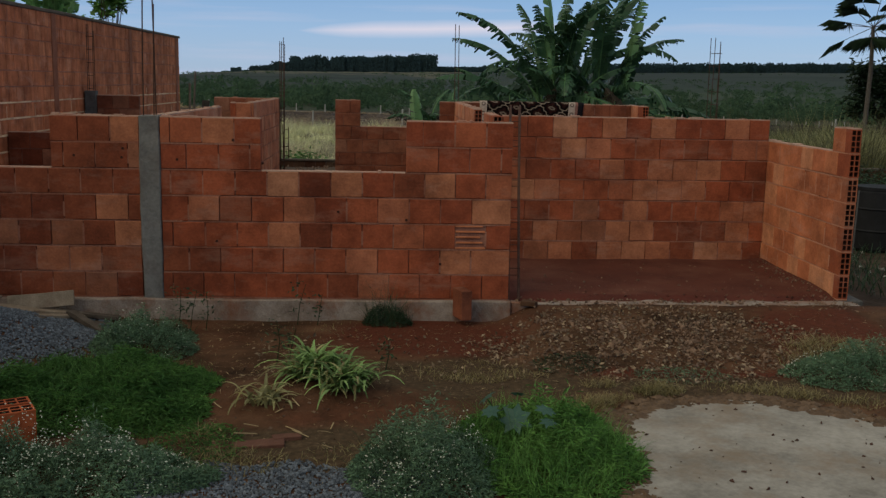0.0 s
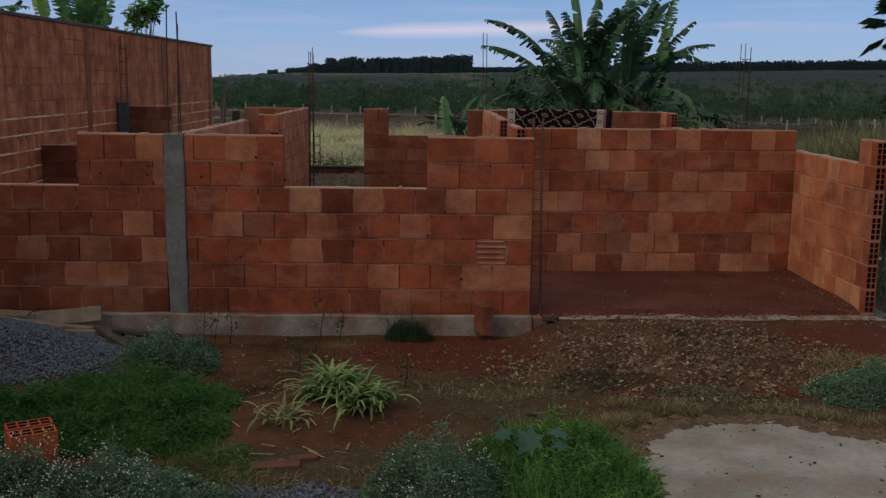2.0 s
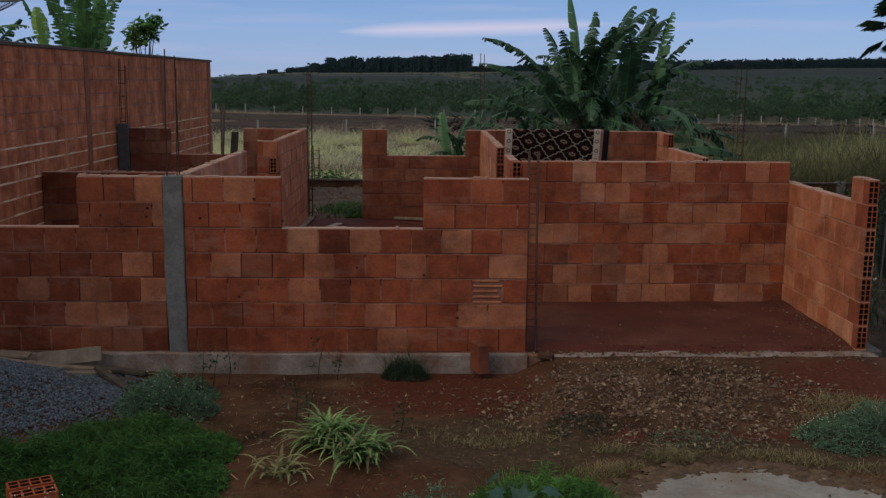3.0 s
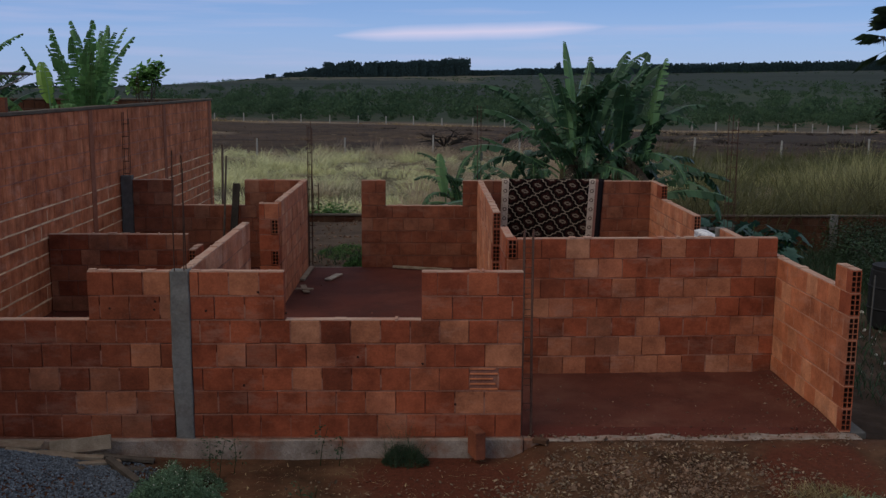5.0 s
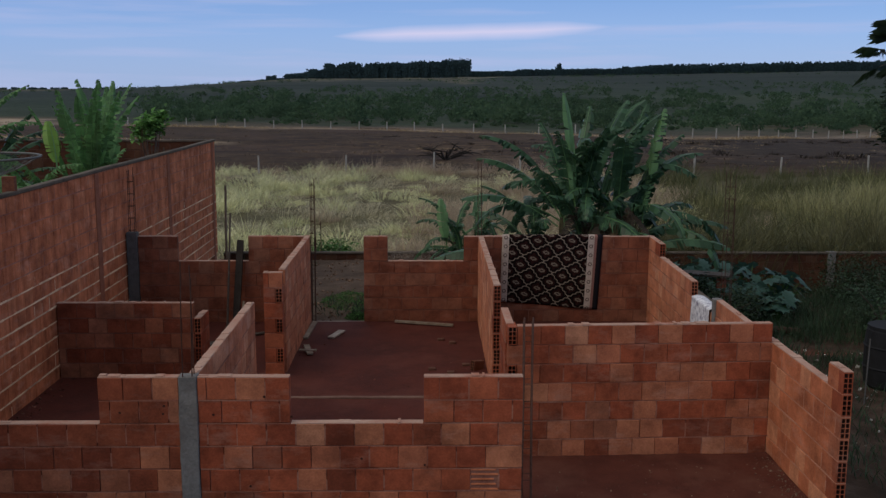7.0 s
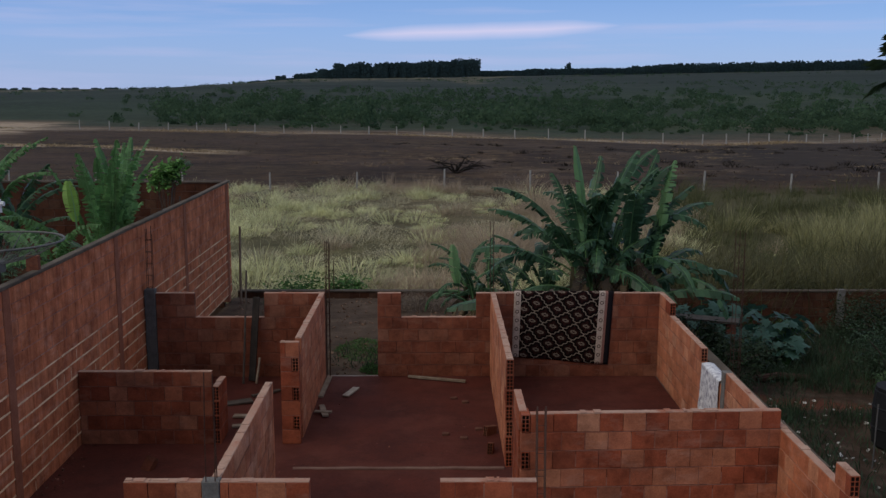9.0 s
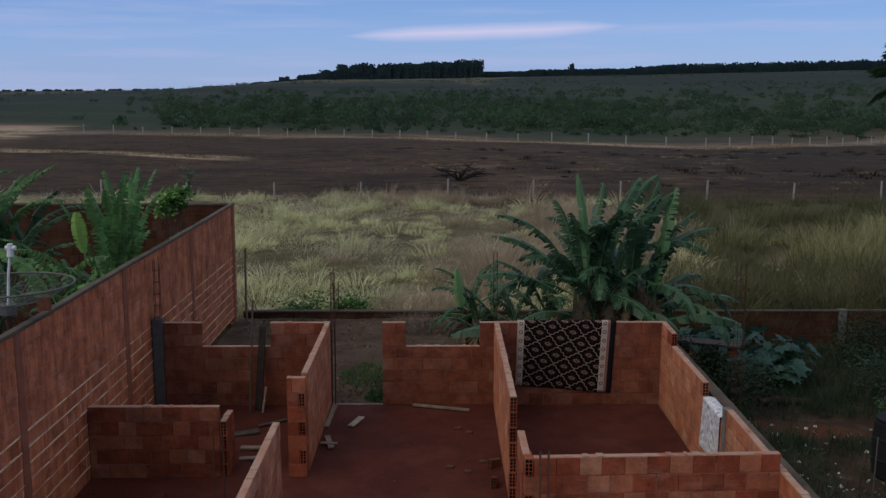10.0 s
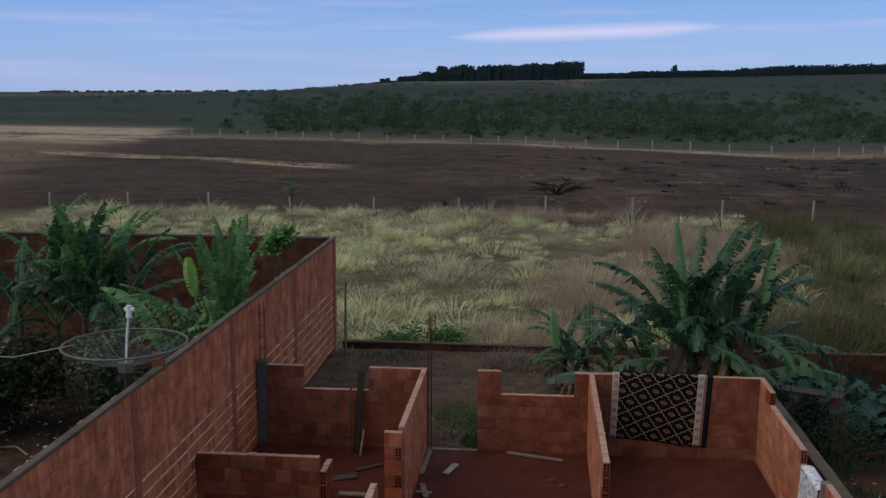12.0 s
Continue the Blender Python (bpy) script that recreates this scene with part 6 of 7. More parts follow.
def banana_plant(x, y, stems, label, seed, blocked=lambda p: False, steep=0.0, m=None, slim=1.0):
    """stems: (dx, dy, height, leaves, leaf length). Each stem and each leaf (with its midrib) is a part."""
    g = ground_z(x, y)
    ob = thing("banana_plant", x, y, g, label, "banana plant")
    r = random.Random(seed)
    for dx, dy, h, n, L in stems:
        bx, by = x + dx, y + dy
        lx, ly = r.uniform(-0.12, 0.12), r.uniform(-0.1, 0.1)
        part("stem", tube_bm([(bx, by, g - 0.05), (bx + lx * 0.4, by + ly * 0.4, g + h * 0.5), (bx + lx, by + ly, g + h)], 0.10, 9, 0.55), M_STEM, ob)
        a0 = r.uniform(0, 6.28)
        for k in range(n):
            az = a0 + k * 2.4 + r.uniform(-0.35, 0.35)
            t = k / max(n - 1, 1)
            el = 0.35 + steep + (1.05 - steep) * t + r.uniform(-0.12, 0.12)
            ln = L * r.uniform(0.8, 1.12)
            v, f, rib = banana_leaf((bx + lx, by + ly, g + h - 0.15 * (1 - t)), az, el, ln, L * 0.185 * slim, r.uniform(1.3, 2.1) * (1.15 - 0.5 * t), seed * 97 + k + int(dx * 31))
            if any(blocked(q) for q in v):
                continue
            lf = foliage_part("leaf", (v, f), m or M_BANANA, ob)
            part("midrib", tube_bm([tuple(q) for q in rib], 0.018, 5, 0.2), M_BANANA_YOUNG, lf)
        for k in range(7):
            v, f, rib = banana_leaf((bx + lx * 0.7, by + ly * 0.7, g + h * 0.8), r.uniform(0, 6.28), -0.5, L * 0.6, L * 0.12, 1.0, seed * 31 + k, 0.8)
            foliage_part("dry_leaf", (v, f), M_BANANA_DRY, ob, "withered brown hanging leaf")
    return ob


def extra_leaf(ob, base, az, el, length, width, droop, seed, m, torn=0.35):
    v, f, rib = banana_leaf(base, az, el, length, width, droop, seed, torn)
    lf = foliage_part("leaf", (v, f), m, ob)
    part("midrib", tube_bm([tuple(q) for q in rib], 0.016, 5, 0.2), M_BANANA_YOUNG, lf)


big = banana_plant(3.25, 18.2, [(-0.45, 0.0, 1.6, 9, 2.2), (0.15, 0.25, 1.8, 9, 2.3), (0.65, 0.0, 1.6, 9, 2.2), (-0.1, -0.3, 1.1, 7, 1.9), (0.95, 0.4, 1.2, 8, 2.1), (-0.8, 0.35, 0.9, 7, 1.8)],
                   "large clump of dark green torn-leaved banana plants behind the house", 5)
extra_leaf(big, (3.0, 17.8, 1.5), 2.6, 1.53, 2.3, 0.36, 0.22, 901, M_BANANA_YOUNG, 0.05)
extra_leaf(big, (3.3, 18.2, 1.6), 0.4, 1.42, 2.3, 0.4, 0.75, 902, M_BANANA)
extra_leaf(big, (3.55, 18.0, 1.6), 0.3, 1.35, 2.2, 0.4, 0.9, 903, M_BANANA)
extra_leaf(big, (2.75, 18.0, 1.5), 2.9, 0.95, 2.0, 0.42, 1.0, 904, M_BANANA, 0.8)
extra_leaf(big, (2.7, 18.0, 1.3), 3.2, 0.65, 2.0, 0.42, 1.0, 905, M_BANANA, 0.8)
for k, (bx, az_, el_, ln) in enumerate(((2.85, 2.2, 1.46, 2.1), (3.05, 1.0, 1.5, 2.35), (3.2, 5.0, 1.4, 2.0), (3.45, 0.2, 1.48, 2.4), (3.7, 5.8, 1.44, 2.2), (3.9, 0.6, 1.5, 2.3), (4.05, 0.1, 1.36, 2.1), (3.6, 3.6, 1.3, 1.9), (3.0, 4.2, 1.3, 1.9))):
    extra_leaf(big, (bx, 18.1, 1.25 + 0.1 * (k % 3)), az_, el_, ln, 0.36, 0.55 + 0.13 * (k % 4), 930 + k, M_BANANA, 0.85)
extra_leaf(big, (4.3, 18.0, 1.3), 0.4, 1.52, 2.25, 0.40, 0.35, 941, M_BANANA_YOUNG, 0.9)
extra_leaf(big, (4.15, 18.1, 1.2), 0.1, 1.45, 2.0, 0.36, 0.5, 942, M_BANANA, 0.9)
extra_leaf(big, (2.4, 17.8, 0.7), 3.35, 0.30, 2.1, 0.5, 0.75, 906, M_BANANA, 0.15)
extra_leaf(big, (4.1, 18.2, 1.0), 0.1, 0.45, 2.1, 0.45, 0.95, 907, M_BANANA, 0.7)
extra_leaf(big, (4.1, 18.0, 0.8), -0.2, 0.40, 1.9, 0.45, 0.9, 908, M_BANANA, 0.5)
rd = random.Random(951)
for k in range(12):
    v, f, rib = banana_leaf((rd.uniform(3.2, 3.95), rd.uniform(17.55, 17.95), rd.uniform(0.9, 1.7)), rd.uniform(4.0, 5.6), rd.uniform(-0.9, -0.3), rd.uniform(0.8, 1.3), 0.26, rd.uniform(0.5, 1.1), 952 + k, 0.9)
    foliage_part("dry_leaf", (v, f), M_BANANA_DRY, big, "withered brown hanging leaf")
M_BANANA_DEAD = green("rotten_banana_leaf", (0.018, 0.013, 0.009), (0.060, 0.042, 0.026), spread=0.4)
for k in range(26):
    v, f, rib = banana_leaf((rd.uniform(3.0, 4.2), rd.uniform(17.6, 18.2), rd.uniform(0.7, 1.9)), rd.uniform(3.6, 5.9), rd.uniform(-1.2, -0.5), rd.uniform(0.9, 1.5), 0.30, rd.uniform(0.3, 0.8), 1952 + k, 0.9)
    foliage_part("dead_leaf", (v, f), M_BANANA_DEAD, big, "blackened dead hanging leaf")
small = banana_plant(0.75, 19.9, [(0, 0, 0.8, 9, 1.2), (0.5, 0.1, 0.7, 8, 1.2), (1.0, -0.2, 0.6, 8, 1.2), (0.3, -0.4, 0.5, 7, 1.0)], "young banana shoots behind the rear wall", 6)
extra_leaf(small, (0.65, 19.6, 0.6), 2.0, 1.4, 1.05, 0.30, 0.3, 911, M_BANANA_YOUNG, 0.05)
nb = banana_plant(-5.75, 16.0, [(0, 0, 1.5, 6, 1.6), (0.3, 0.5, 1.7, 6, 1.7), (-0.4, 0.6, 1.4, 5, 1.6)], "tall green banana plants behind the tall boundary wall", 8, lambda p: p.x > -4.95 and p.z < 2.75, 0.45)
M_BANANA_LIGHT = green("light_banana_leaf", (0.070, 0.162, 0.052), (0.162, 0.305, 0.104), spread=0.35, rough=0.45, glow=0.35, scale=2)
M_BANANA_FRESH = green("yellow_green_banana_leaf", (0.15, 0.27, 0.04), (0.22, 0.36, 0.07), spread=0.1, rough=0.45, glow=0.35, scale=2)
extra_leaf(nb, (-5.72, 15.6, 2.55), 2.2, 1.35, 0.85, 0.30, 0.5, 912, M_BANANA_FRESH, 0.05)
rb = random.Random(915)
for k in range(40):
    mid_ = k % 2 == 0
    bx, by = (rb.gauss(-5.4, 0.14), rb.uniform(15.8, 16.6)) if mid_ else (rb.uniform(-6.4, -5.3), rb.uniform(15.4, 17.0))
    el, az = (rb.uniform(1.38, 1.54), rb.uniform(0, 6.28)) if mid_ else (rb.uniform(0.9, 1.4), rb.uniform(0, 6.28))
    ln = rb.uniform(1.7, 2.6) if mid_ else rb.uniform(1.2, 2.0)
    v, f, rib = banana_leaf((bx, by, rb.uniform(1.2, 1.9)), az, el, ln, rb.uniform(0.20, 0.34), rb.uniform(0.3, 0.7) if mid_ else rb.uniform(0.7, 1.7), 916 + k, rb.choice((0.85, 0.95)))
    if any(q.x > -4.95 and q.z < 2.75 for q in v):
        continue
    lf = foliage_part("leaf", (v, f), M_BANANA_LIGHT, nb)
    part("midrib", tube_bm([tuple(q) for q in rib], 0.014, 5, 0.2), M_BANANA_YOUNG, lf)
nb2 = banana_plant(-9.2, 18.6, [(0, 0, 2.0, 11, 2.2), (0.7, 0.2, 1.8, 10, 2.1), (-0.8, 0.3, 1.7, 10, 2.1), (-1.8, 0.6, 1.8, 9, 2.1)], "dense banana plants in the neighbour's yard", 9, steep=0.35, slim=0.75)

rc = random.Random(975)
for k in range(34):
    bx, by = rc.gauss(-9.2, 0.55), rc.uniform(18.5, 19.6)
    v, f, rib = banana_leaf((bx, by, rc.uniform(1.5, 2.3)), rc.uniform(0, 6.28), rc.uniform(1.0, 1.5), rc.uniform(1.7, 2.5), rc.uniform(0.24, 0.36), rc.uniform(0.5, 1.4), 976 + k, rc.choice((0.8, 0.95)))
    lf = foliage_part("leaf", (v, f), M_BANANA_LIGHT if k % 3 else M_BANANA, nb2)
    part("midrib", tube_bm([tuple(q) for q in rib], 0.014, 5, 0.2), M_BANANA_YOUNG, lf)


# ---- trees and bushes ----
def tree(name, x, y, h, spread, n, leaf, m, label, seed, trunk=0.07, low=0.35, squash=0.8, category="tree"):
    """A tapered trunk with limbs and a crown of many small leaves in uneven clumps."""
    g = ground_z(x, y)
    ob = thing(name, x, y, g, label, category)
    r = random.Random(seed)
    t = part("trunk", tube_bm([(x, y, g - 0.1), (x + 0.05 * h * r.uniform(-1, 1), y, g + h * 0.35), (x + 0.08 * h * r.uniform(-1, 1), y, g + h * 0.75)], trunk, 8, 0.4), M_BARK, ob)
    pts = []
    clumps = []
    for k in range(9):
        a = k * 2.4 + r.uniform(-0.4, 0.4)
        q = math.sqrt(r.random()) * spread * 0.8
        c = Vector((x + math.cos(a) * q, y + math.sin(a) * q, g + h * r.uniform(low, 0.92)))
        clumps.append(c)
        part("limb", tube_bm([(x, y, g + h * low * 0.6), tuple((Vector((x, y, g + h * low * 0.6)) + c) / 2 + Vector((0, 0, 0.1))), tuple(c)], trunk * 0.45, 5, 0.3), M_BARK, t)
    for _ in range(n):
        c = r.choice(clumps)
        d = Vector((r.gauss(0, 1), r.gauss(0, 1), r.gauss(0, squash)))
        pts.append(c + d * spread * 0.22)
    pts = [p for p in pts if p.z > g + 0.05 and not (-5.0 < p.x < -4.6 and p.z < 2.75)]
    foliage_part("crown", leaves(pts, leaf, seed + 1, 0.55), m, ob)
    return ob


tree("bush", -10.2, 16.6, 1.9, 1.3, 5200, 0.13, M_BUSH, "dense dark bush in the neighbour's yard", 101, low=0.15, category="bush")
tree("bush", -8.3, 17.6, 2.3, 0.7, 1500, 0.10, M_SAGE, "pale grey-green shrub in the neighbour's yard", 106, low=0.45, category="bush")
tree("bush", -7.6, 16.8, 1.3, 0.8, 2600, 0.14, M_BUSH, "dark leafy bush in the neighbour's yard", 102, low=0.15, category="bush")
tree("bush", -6.9, 14.4, 0.6, 0.5, 900, 0.12, M_BUSH, "low dark bush in the neighbour's yard", 103, low=0.1, category="bush")
tree("small_tree", -5.2, 19.2, 4.1, 0.36, 620, 0.13, M_LEAFY, "slim light green young tree behind the tall wall", 104, trunk=0.04, low=0.80, category="tree")
tree("bush", 5.2, 18.4, 0.8, 0.7, 3600, 0.09, M_BUSH, "dark leafy bush beside the house", 105, low=0.15, category="bush")
tree("bush", 8.7, 15.3, 0.7, 1.0, 4000, 0.06, M_SAGE_DARK, "feathery green bush in the side garden", 107, low=0.1, category="bush")
tree("bush", 9.3, 18.5, 0.9, 1.1, 4500, 0.06, M_SAGE_DARK, "feathery green bush in the side garden", 108, low=0.1, category="bush")
tree("bush", 10.8, 17.0, 0.9, 0.8, 1300, 0.10, M_BUSH, "green bush in the side garden", 109, low=0.1, category="bush")
tree("bush", 8.9, 17.0, 0.75, 0.6, 900, 0.09, M_GARDEN, "green leafy shrub in the side garden", 110, low=0.25, category="bush")
tree("bush", 10.6, 21.6, 0.9, 1.3, 6000, 0.07, M_BUSH, "dark bush along the rear wall", 116, low=0.1, category="bush")
tree("bush", 12.0, 20.0, 1.0, 1.2, 6000, 0.07, M_BUSH, "dark bush in the side garden", 117, low=0.1, category="bush")
tree("bush", -3.5, 24.5, 0.8, 0.8, 1500, 0.10, M_WEED, "green leafy shrub behind the low rear wall", 119, low=0.3, category="bush")
tree("bush", -2.3, 24.7, 0.72, 0.7, 1000, 0.10, M_WEED, "green leafy shrub behind the low rear wall", 120, low=0.3, category="bush")
tree("bush", 5.7, 17.6, 0.75, 0.9, 2600, 0.07, M_BUSH, "low dark bush in the side garden", 118, low=0.1, category="bush")
for k, (cx, cy, ch) in enumerate(((6.2, 20.9, 0.95), (6.7, 20.9, 1.0), (7.2, 20.4, 1.0), (7.7, 20.0, 0.9), (6.7, 19.6, 0.75), (7.4, 19.2, 0.6))):
    castor_plant(cx, cy, ch, 34, 0.21, "broad-leaved plant with large blue-green star leaves", 111 + k, M_BLUELEAF)


def fan_palm(x, y, h, label, seed):
    g = ground_z(x, y)
    ob = thing("palm_tree", x, y, g, label, "palm")
    r = random.Random(seed)
    part("trunk", tube_bm([(x, y, g - 0.1), (x + 0.1, y, g + h * 0.5), (x, y, g + h * 0.85)], 0.17, 9, 0.75), M_BARK, ob)
    for k in range(17):
        az, el = k * 2.4, r.uniform(-0.6, 1.1)
        d = Vector((math.cos(az) * math.cos(el), math.sin(az) * math.cos(el), math.sin(el)))
        a = Vector((x, y, g + h * 0.85))
        c = a + d * r.uniform(1.6, 2.5)
        lf = part("leaf_stalk", tube_bm([tuple(a), tuple(c)], 0.03, 5, 0.6), M_BARK, ob)
        v, f = [], []
        s = d.cross(Vector((0, 0, 1))).normalized()
        u = s.cross(d)
        for q in range(27):
            b = (q - 13) / 13 * 1.35
            e = d * math.cos(b) + s * math.sin(b)
            L = 1.7 * r.uniform(0.75, 1.15)
            i = len(v)
            w = u.cross(e) * 0.017
            v += [c, c + e * L * 0.6 + w, c + e * L - Vector((0, 0, 0.30 * L)), c + e * L * 0.6 - w]
            f += [(i, i + 1, i + 2), (i, i + 2, i + 3)]
        foliage_part("fan", (v, f), M_BUSH, lf)
    return ob


fan_palm(33.4, 68.0, 8.7, "dark fan palm standing in the field", 121)
tree("far_tree", 36.5, 72.0, 5.5, 2.6, 3500, 0.45, M_BUSH, "dark rounded tree beside the palm", 122, trunk=0.2, low=0.25)
tree("far_tree", 39.5, 66.0, 4.2, 2.4, 2600, 0.4, M_BUSH, "dark tree at the edge of the field", 123, trunk=0.18, low=0.2)

# ---- neighbour's dish antenna ----
M_DISH = mat("weathered_mesh_dish", (0.091, 0.091, 0.084), (0.168, 0.168, 0.154), scale=12, rough=0.6, metal=0.3, bump=0.1)
M_WHITE = mat("white_plastic", (0.55, 0.56, 0.57), (0.72, 0.72, 0.72), scale=8, rough=0.5, bump=0)
dx, dy, dz = -4.98, 10.95, 2.84
dish = thing("satellite_dish", dx, dy, -0.2, "grey mesh satellite dish pointing upward behind the tall wall", "satellite dish")
RD = 0.76


def dish_point(q, a):
    return (dx + q * RD * math.cos(a), dy + q * RD * math.sin(a), dz + 0.26 * q * q)


bm = bmesh.new()
for k in range(72):
    a = 2 * math.pi * k / 72
    tube_bm([dish_point(0.1 + 0.9 * s / 6, a) for s in range(7)], 0.0011, 3, 1.0, bm)
for j in range(1, 26):
    q = j / 26
    tube_bm([dish_point(q, 2 * math.pi * k / 36) for k in range(37)], 0.0011, 3, 1.0, bm)
part("mesh", bm, M_DISH, dish, "fine grey wire mesh")
part("rim", tube_bm([dish_point(1.0, 2 * math.pi * k / 48) for k in range(49)], 0.014, 6), M_DISH, dish, "pale rounded rim")
for k in range(8):
    a = 2 * math.pi * k / 8
    part("rib", tube_bm([dish_point(s / 6, a) for s in range(7)], 0.006, 5), M_DISH, dish)
part("hub", tube_bm([(dx, dy, dz - 0.10), (dx, dy, dz + 0.02)], 0.10, 12), M_DISH, dish)
part("mast", tube_bm([(dx, dy, -0.25), (dx, dy, dz - 0.08)], 0.04, 10), M_STEEL, dish)
arm = part("feed_arm", tube_bm([(dx, dy, dz), (dx + 0.03, dy, dz + 0.38), (dx + 0.07, dy, dz + 0.66)], 0.016, 6), M_WHITE, dish)
part("feed_horn", tube_bm([(dx + 0.07, dy, dz + 0.60), (dx + 0.075, dy, dz + 0.75)], 0.042, 10, 0.8), M_WHITE, arm, "white plastic feed head")
part("cap", tube_bm([(dx + 0.02, dy, dz + 0.70), (dx + 0.14, dy, dz + 0.70)], 0.03, 8), M_WHITE, arm)
ob = part("cable", tube_bm([(dx - 0.7, dy + 0.1, dz + 0.2), (dx - 1.6, dy + 0.2, dz - 0.02), (dx - 3.4, dy + 0.6, dz - 0.10)], 0.006, 5), M_POST)
ob.parent = dish
ob.matrix_parent_inverse = dish.matrix_world.inverted()
loose_block(-4.80, 11.55, 2.73, 0, 90, 0, "loose red clay block on top of the tall wall", 0.8)

# debris in the yards
spots = [(r3.uniform(5.0, 9.5), r3.uniform(11.0, 17.0), 0, r3.uniform(0.015, 0.045) * (1.7 if r3.random() < 0.12 else 1)) for _ in range(230)]
spots += [(r3.uniform(-10.5, -5.2), r3.uniform(9.0, 18.5), 0, r3.uniform(0.015, 0.07) * (1.8 if r3.random() < 0.12 else 1)) for _ in range(520)]
spots = [(x, y, ground_z(x, y) + 0.01, s) for x, y, _, s in spots]
stuff("pale_debris", stones(spots, 131, 0.3), M_LITTER, "pale scraps of rubble and litter on dark soil", "debris")
spots = []
for _ in range(900):
    x, y = r3.uniform(-4.5, 4.0), r3.uniform(16.1, 23.1)
    spots.append((x, y, ground_z(x, y) + 0.01, r3.uniform(0.015, 0.05) * (1.8 if r3.random() < 0.08 else 1)))
twigs = []
for _ in range(900):
    x, y, q = inside(r3, -0.2, 21.9, 0.9, 0.7)
    twigs.append((x, y, ground_z(x, y) + 0.16 * (1 - q * q) * r3.random(), r3.uniform(0.15, 0.5), 0.010, r3.uniform(0, 6.28), r3.uniform(0.9, 2.2)))
stuff("brush_pile", blades(twigs, 136, segs=2), M_TWIG, "low pile of dry brush and twigs in the back yard", "brush pile")
for k in range(9):
    a = r3.uniform(0, 6.28)
    x, y = r3.uniform(-9.5, -6.0), r3.uniform(12.5, 17.5)
    L = r3.uniform(0.5, 1.3)
    z = ground_z(x, y)
    ob = part("branch", tube_bm([(x, y, z + 0.03), (x + L * 0.5 * math.cos(a), y + L * 0.5 * math.sin(a), z + 0.10), (x + L * math.cos(a + 0.2), y + L * math.sin(a + 0.2), z + 0.03)], 0.022, 6, 0.5), M_WOOD)
    tagged(ob, "pale dry branch lying in the neighbour's yard", "branch")
stuff("yard_clods", stones(spots, 132, 0.6), M_CHIP, "grey-brown clods and stones in the back yard", "debris")
low_green = []
for cx, cy, rx, ry, n in ((-1.3, 17.3, 0.5, 0.8, 160), (-0.9, 16.5, 0.25, 0.25, 120), (-3.2, 22.3, 0.9, 0.5, 200), (5.4, 14.5, 0.9, 2.2, 1500), (7.4, 14.0, 2.0, 1.6, 700), (6.5, 18.8, 2.4, 1.5, 1500), (9.5, 20.5, 2.5, 2.2, 1600), (5.6, 11, 0.9, 2.0, 700),
                          (-6.5, 12.5, 1.5, 3.0, 500), (-8.2, 18.5, 3.0, 2.5, 1300), (4.9, 7.2, 0.6, 0.6, 500)):
    for _ in range(n):
        x, y, q = inside(r3, cx, cy, rx, ry)
        low_green.append((x, y, ground_z(x, y), r3.uniform(0.05, 0.28), 0.014, r3.uniform(0, 6.28), r3.uniform(0.2, 1.0)))
tall_weeds = []
for cx, cy, rx, ry, n in ((9.5, 21.6, 3.2, 1.3, 4200), (9.0, 18.9, 2.4, 1.6, 4200), (5.4, 17.6, 0.7, 1.2, 1500), (6.6, 15.1, 1.2, 0.4, 500), (10.5, 15.5, 2.0, 2.5, 3000)):
    for _ in range(n):
        x, y, q = inside(r3, cx, cy, rx, ry)
        lump = max(0.15, 0.6 + 0.9 * noise.noise((x * 1.6, y * 1.6, 5)))
        tall_weeds.append((x, y, ground_z(x, y), r3.uniform(0.2, 0.62) * lump, 0.012, r3.uniform(0, 6.28), r3.uniform(0.1, 0.7)))
stuff("feathery_weeds", blades(tall_weeds, 134), M_SAGE_DARK, "feathery dark green weeds in the side garden", "weeds")
stuff("low_weeds", blades(low_green, 133), M_SAGE_DARK, "low dark green weeds in the yards", "weeds")

weed_bush("weed_patch", (-1.25, 17.9, 0.5, 0.8), 0.20, 1500, 300, M_WEED, M_WEED, "green weeds in the back yard by the rear door", 23, leaf=0.05, slim=0.3)
weed_bush("weed_patch", (-0.95, 16.4, 0.22, 0.22), 0.24, 700, 120, M_WEED, M_WEED, "small green weeds at the rear door opening", 24, leaf=0.05, slim=0.3)

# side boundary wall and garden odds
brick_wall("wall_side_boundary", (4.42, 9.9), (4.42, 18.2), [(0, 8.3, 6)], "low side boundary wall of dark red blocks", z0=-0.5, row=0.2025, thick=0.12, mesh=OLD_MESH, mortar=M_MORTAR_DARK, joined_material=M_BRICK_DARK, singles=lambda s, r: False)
slab("coping_side", (4.34, 9.9, 0.716), (4.53, 18.24, 0.75), M_COPING_PALE, "grey concrete coping on the low side wall", cuts=20, rough=0.01)
plank("concrete_slab", (5.15, 19.55, 0.12), (6.35, 19.05, 0.12), 0.4, 0.05, M_COPING, "grey concrete slab lying across blocks in the garden", "slab")
ob = part("log", tube_bm([(6.55, 18.35, ground_z(6.5, 18.3) + 0.07), (7.0, 18.45, ground_z(7, 18.4) + 0.09), (7.6, 18.4, ground_z(7.6, 18.4) + 0.06)], 0.085, 9, 0.85), M_LOG)
tagged(ob, "dark reddish log lying in the side garden weeds", "log")
for x, y in ((5.3, 19.48), (6.2, 19.1)):
    loose_block(x, y, 0.0, 0, 90, 0, "clay block propping a concrete slab")
M_TANK = mat("dark_plastic", (0.006, 0.006, 0.007), (0.015, 0.015, 0.017), rough=0.85, bump=0.1)
gt = ground_z(7.2, 13.9)
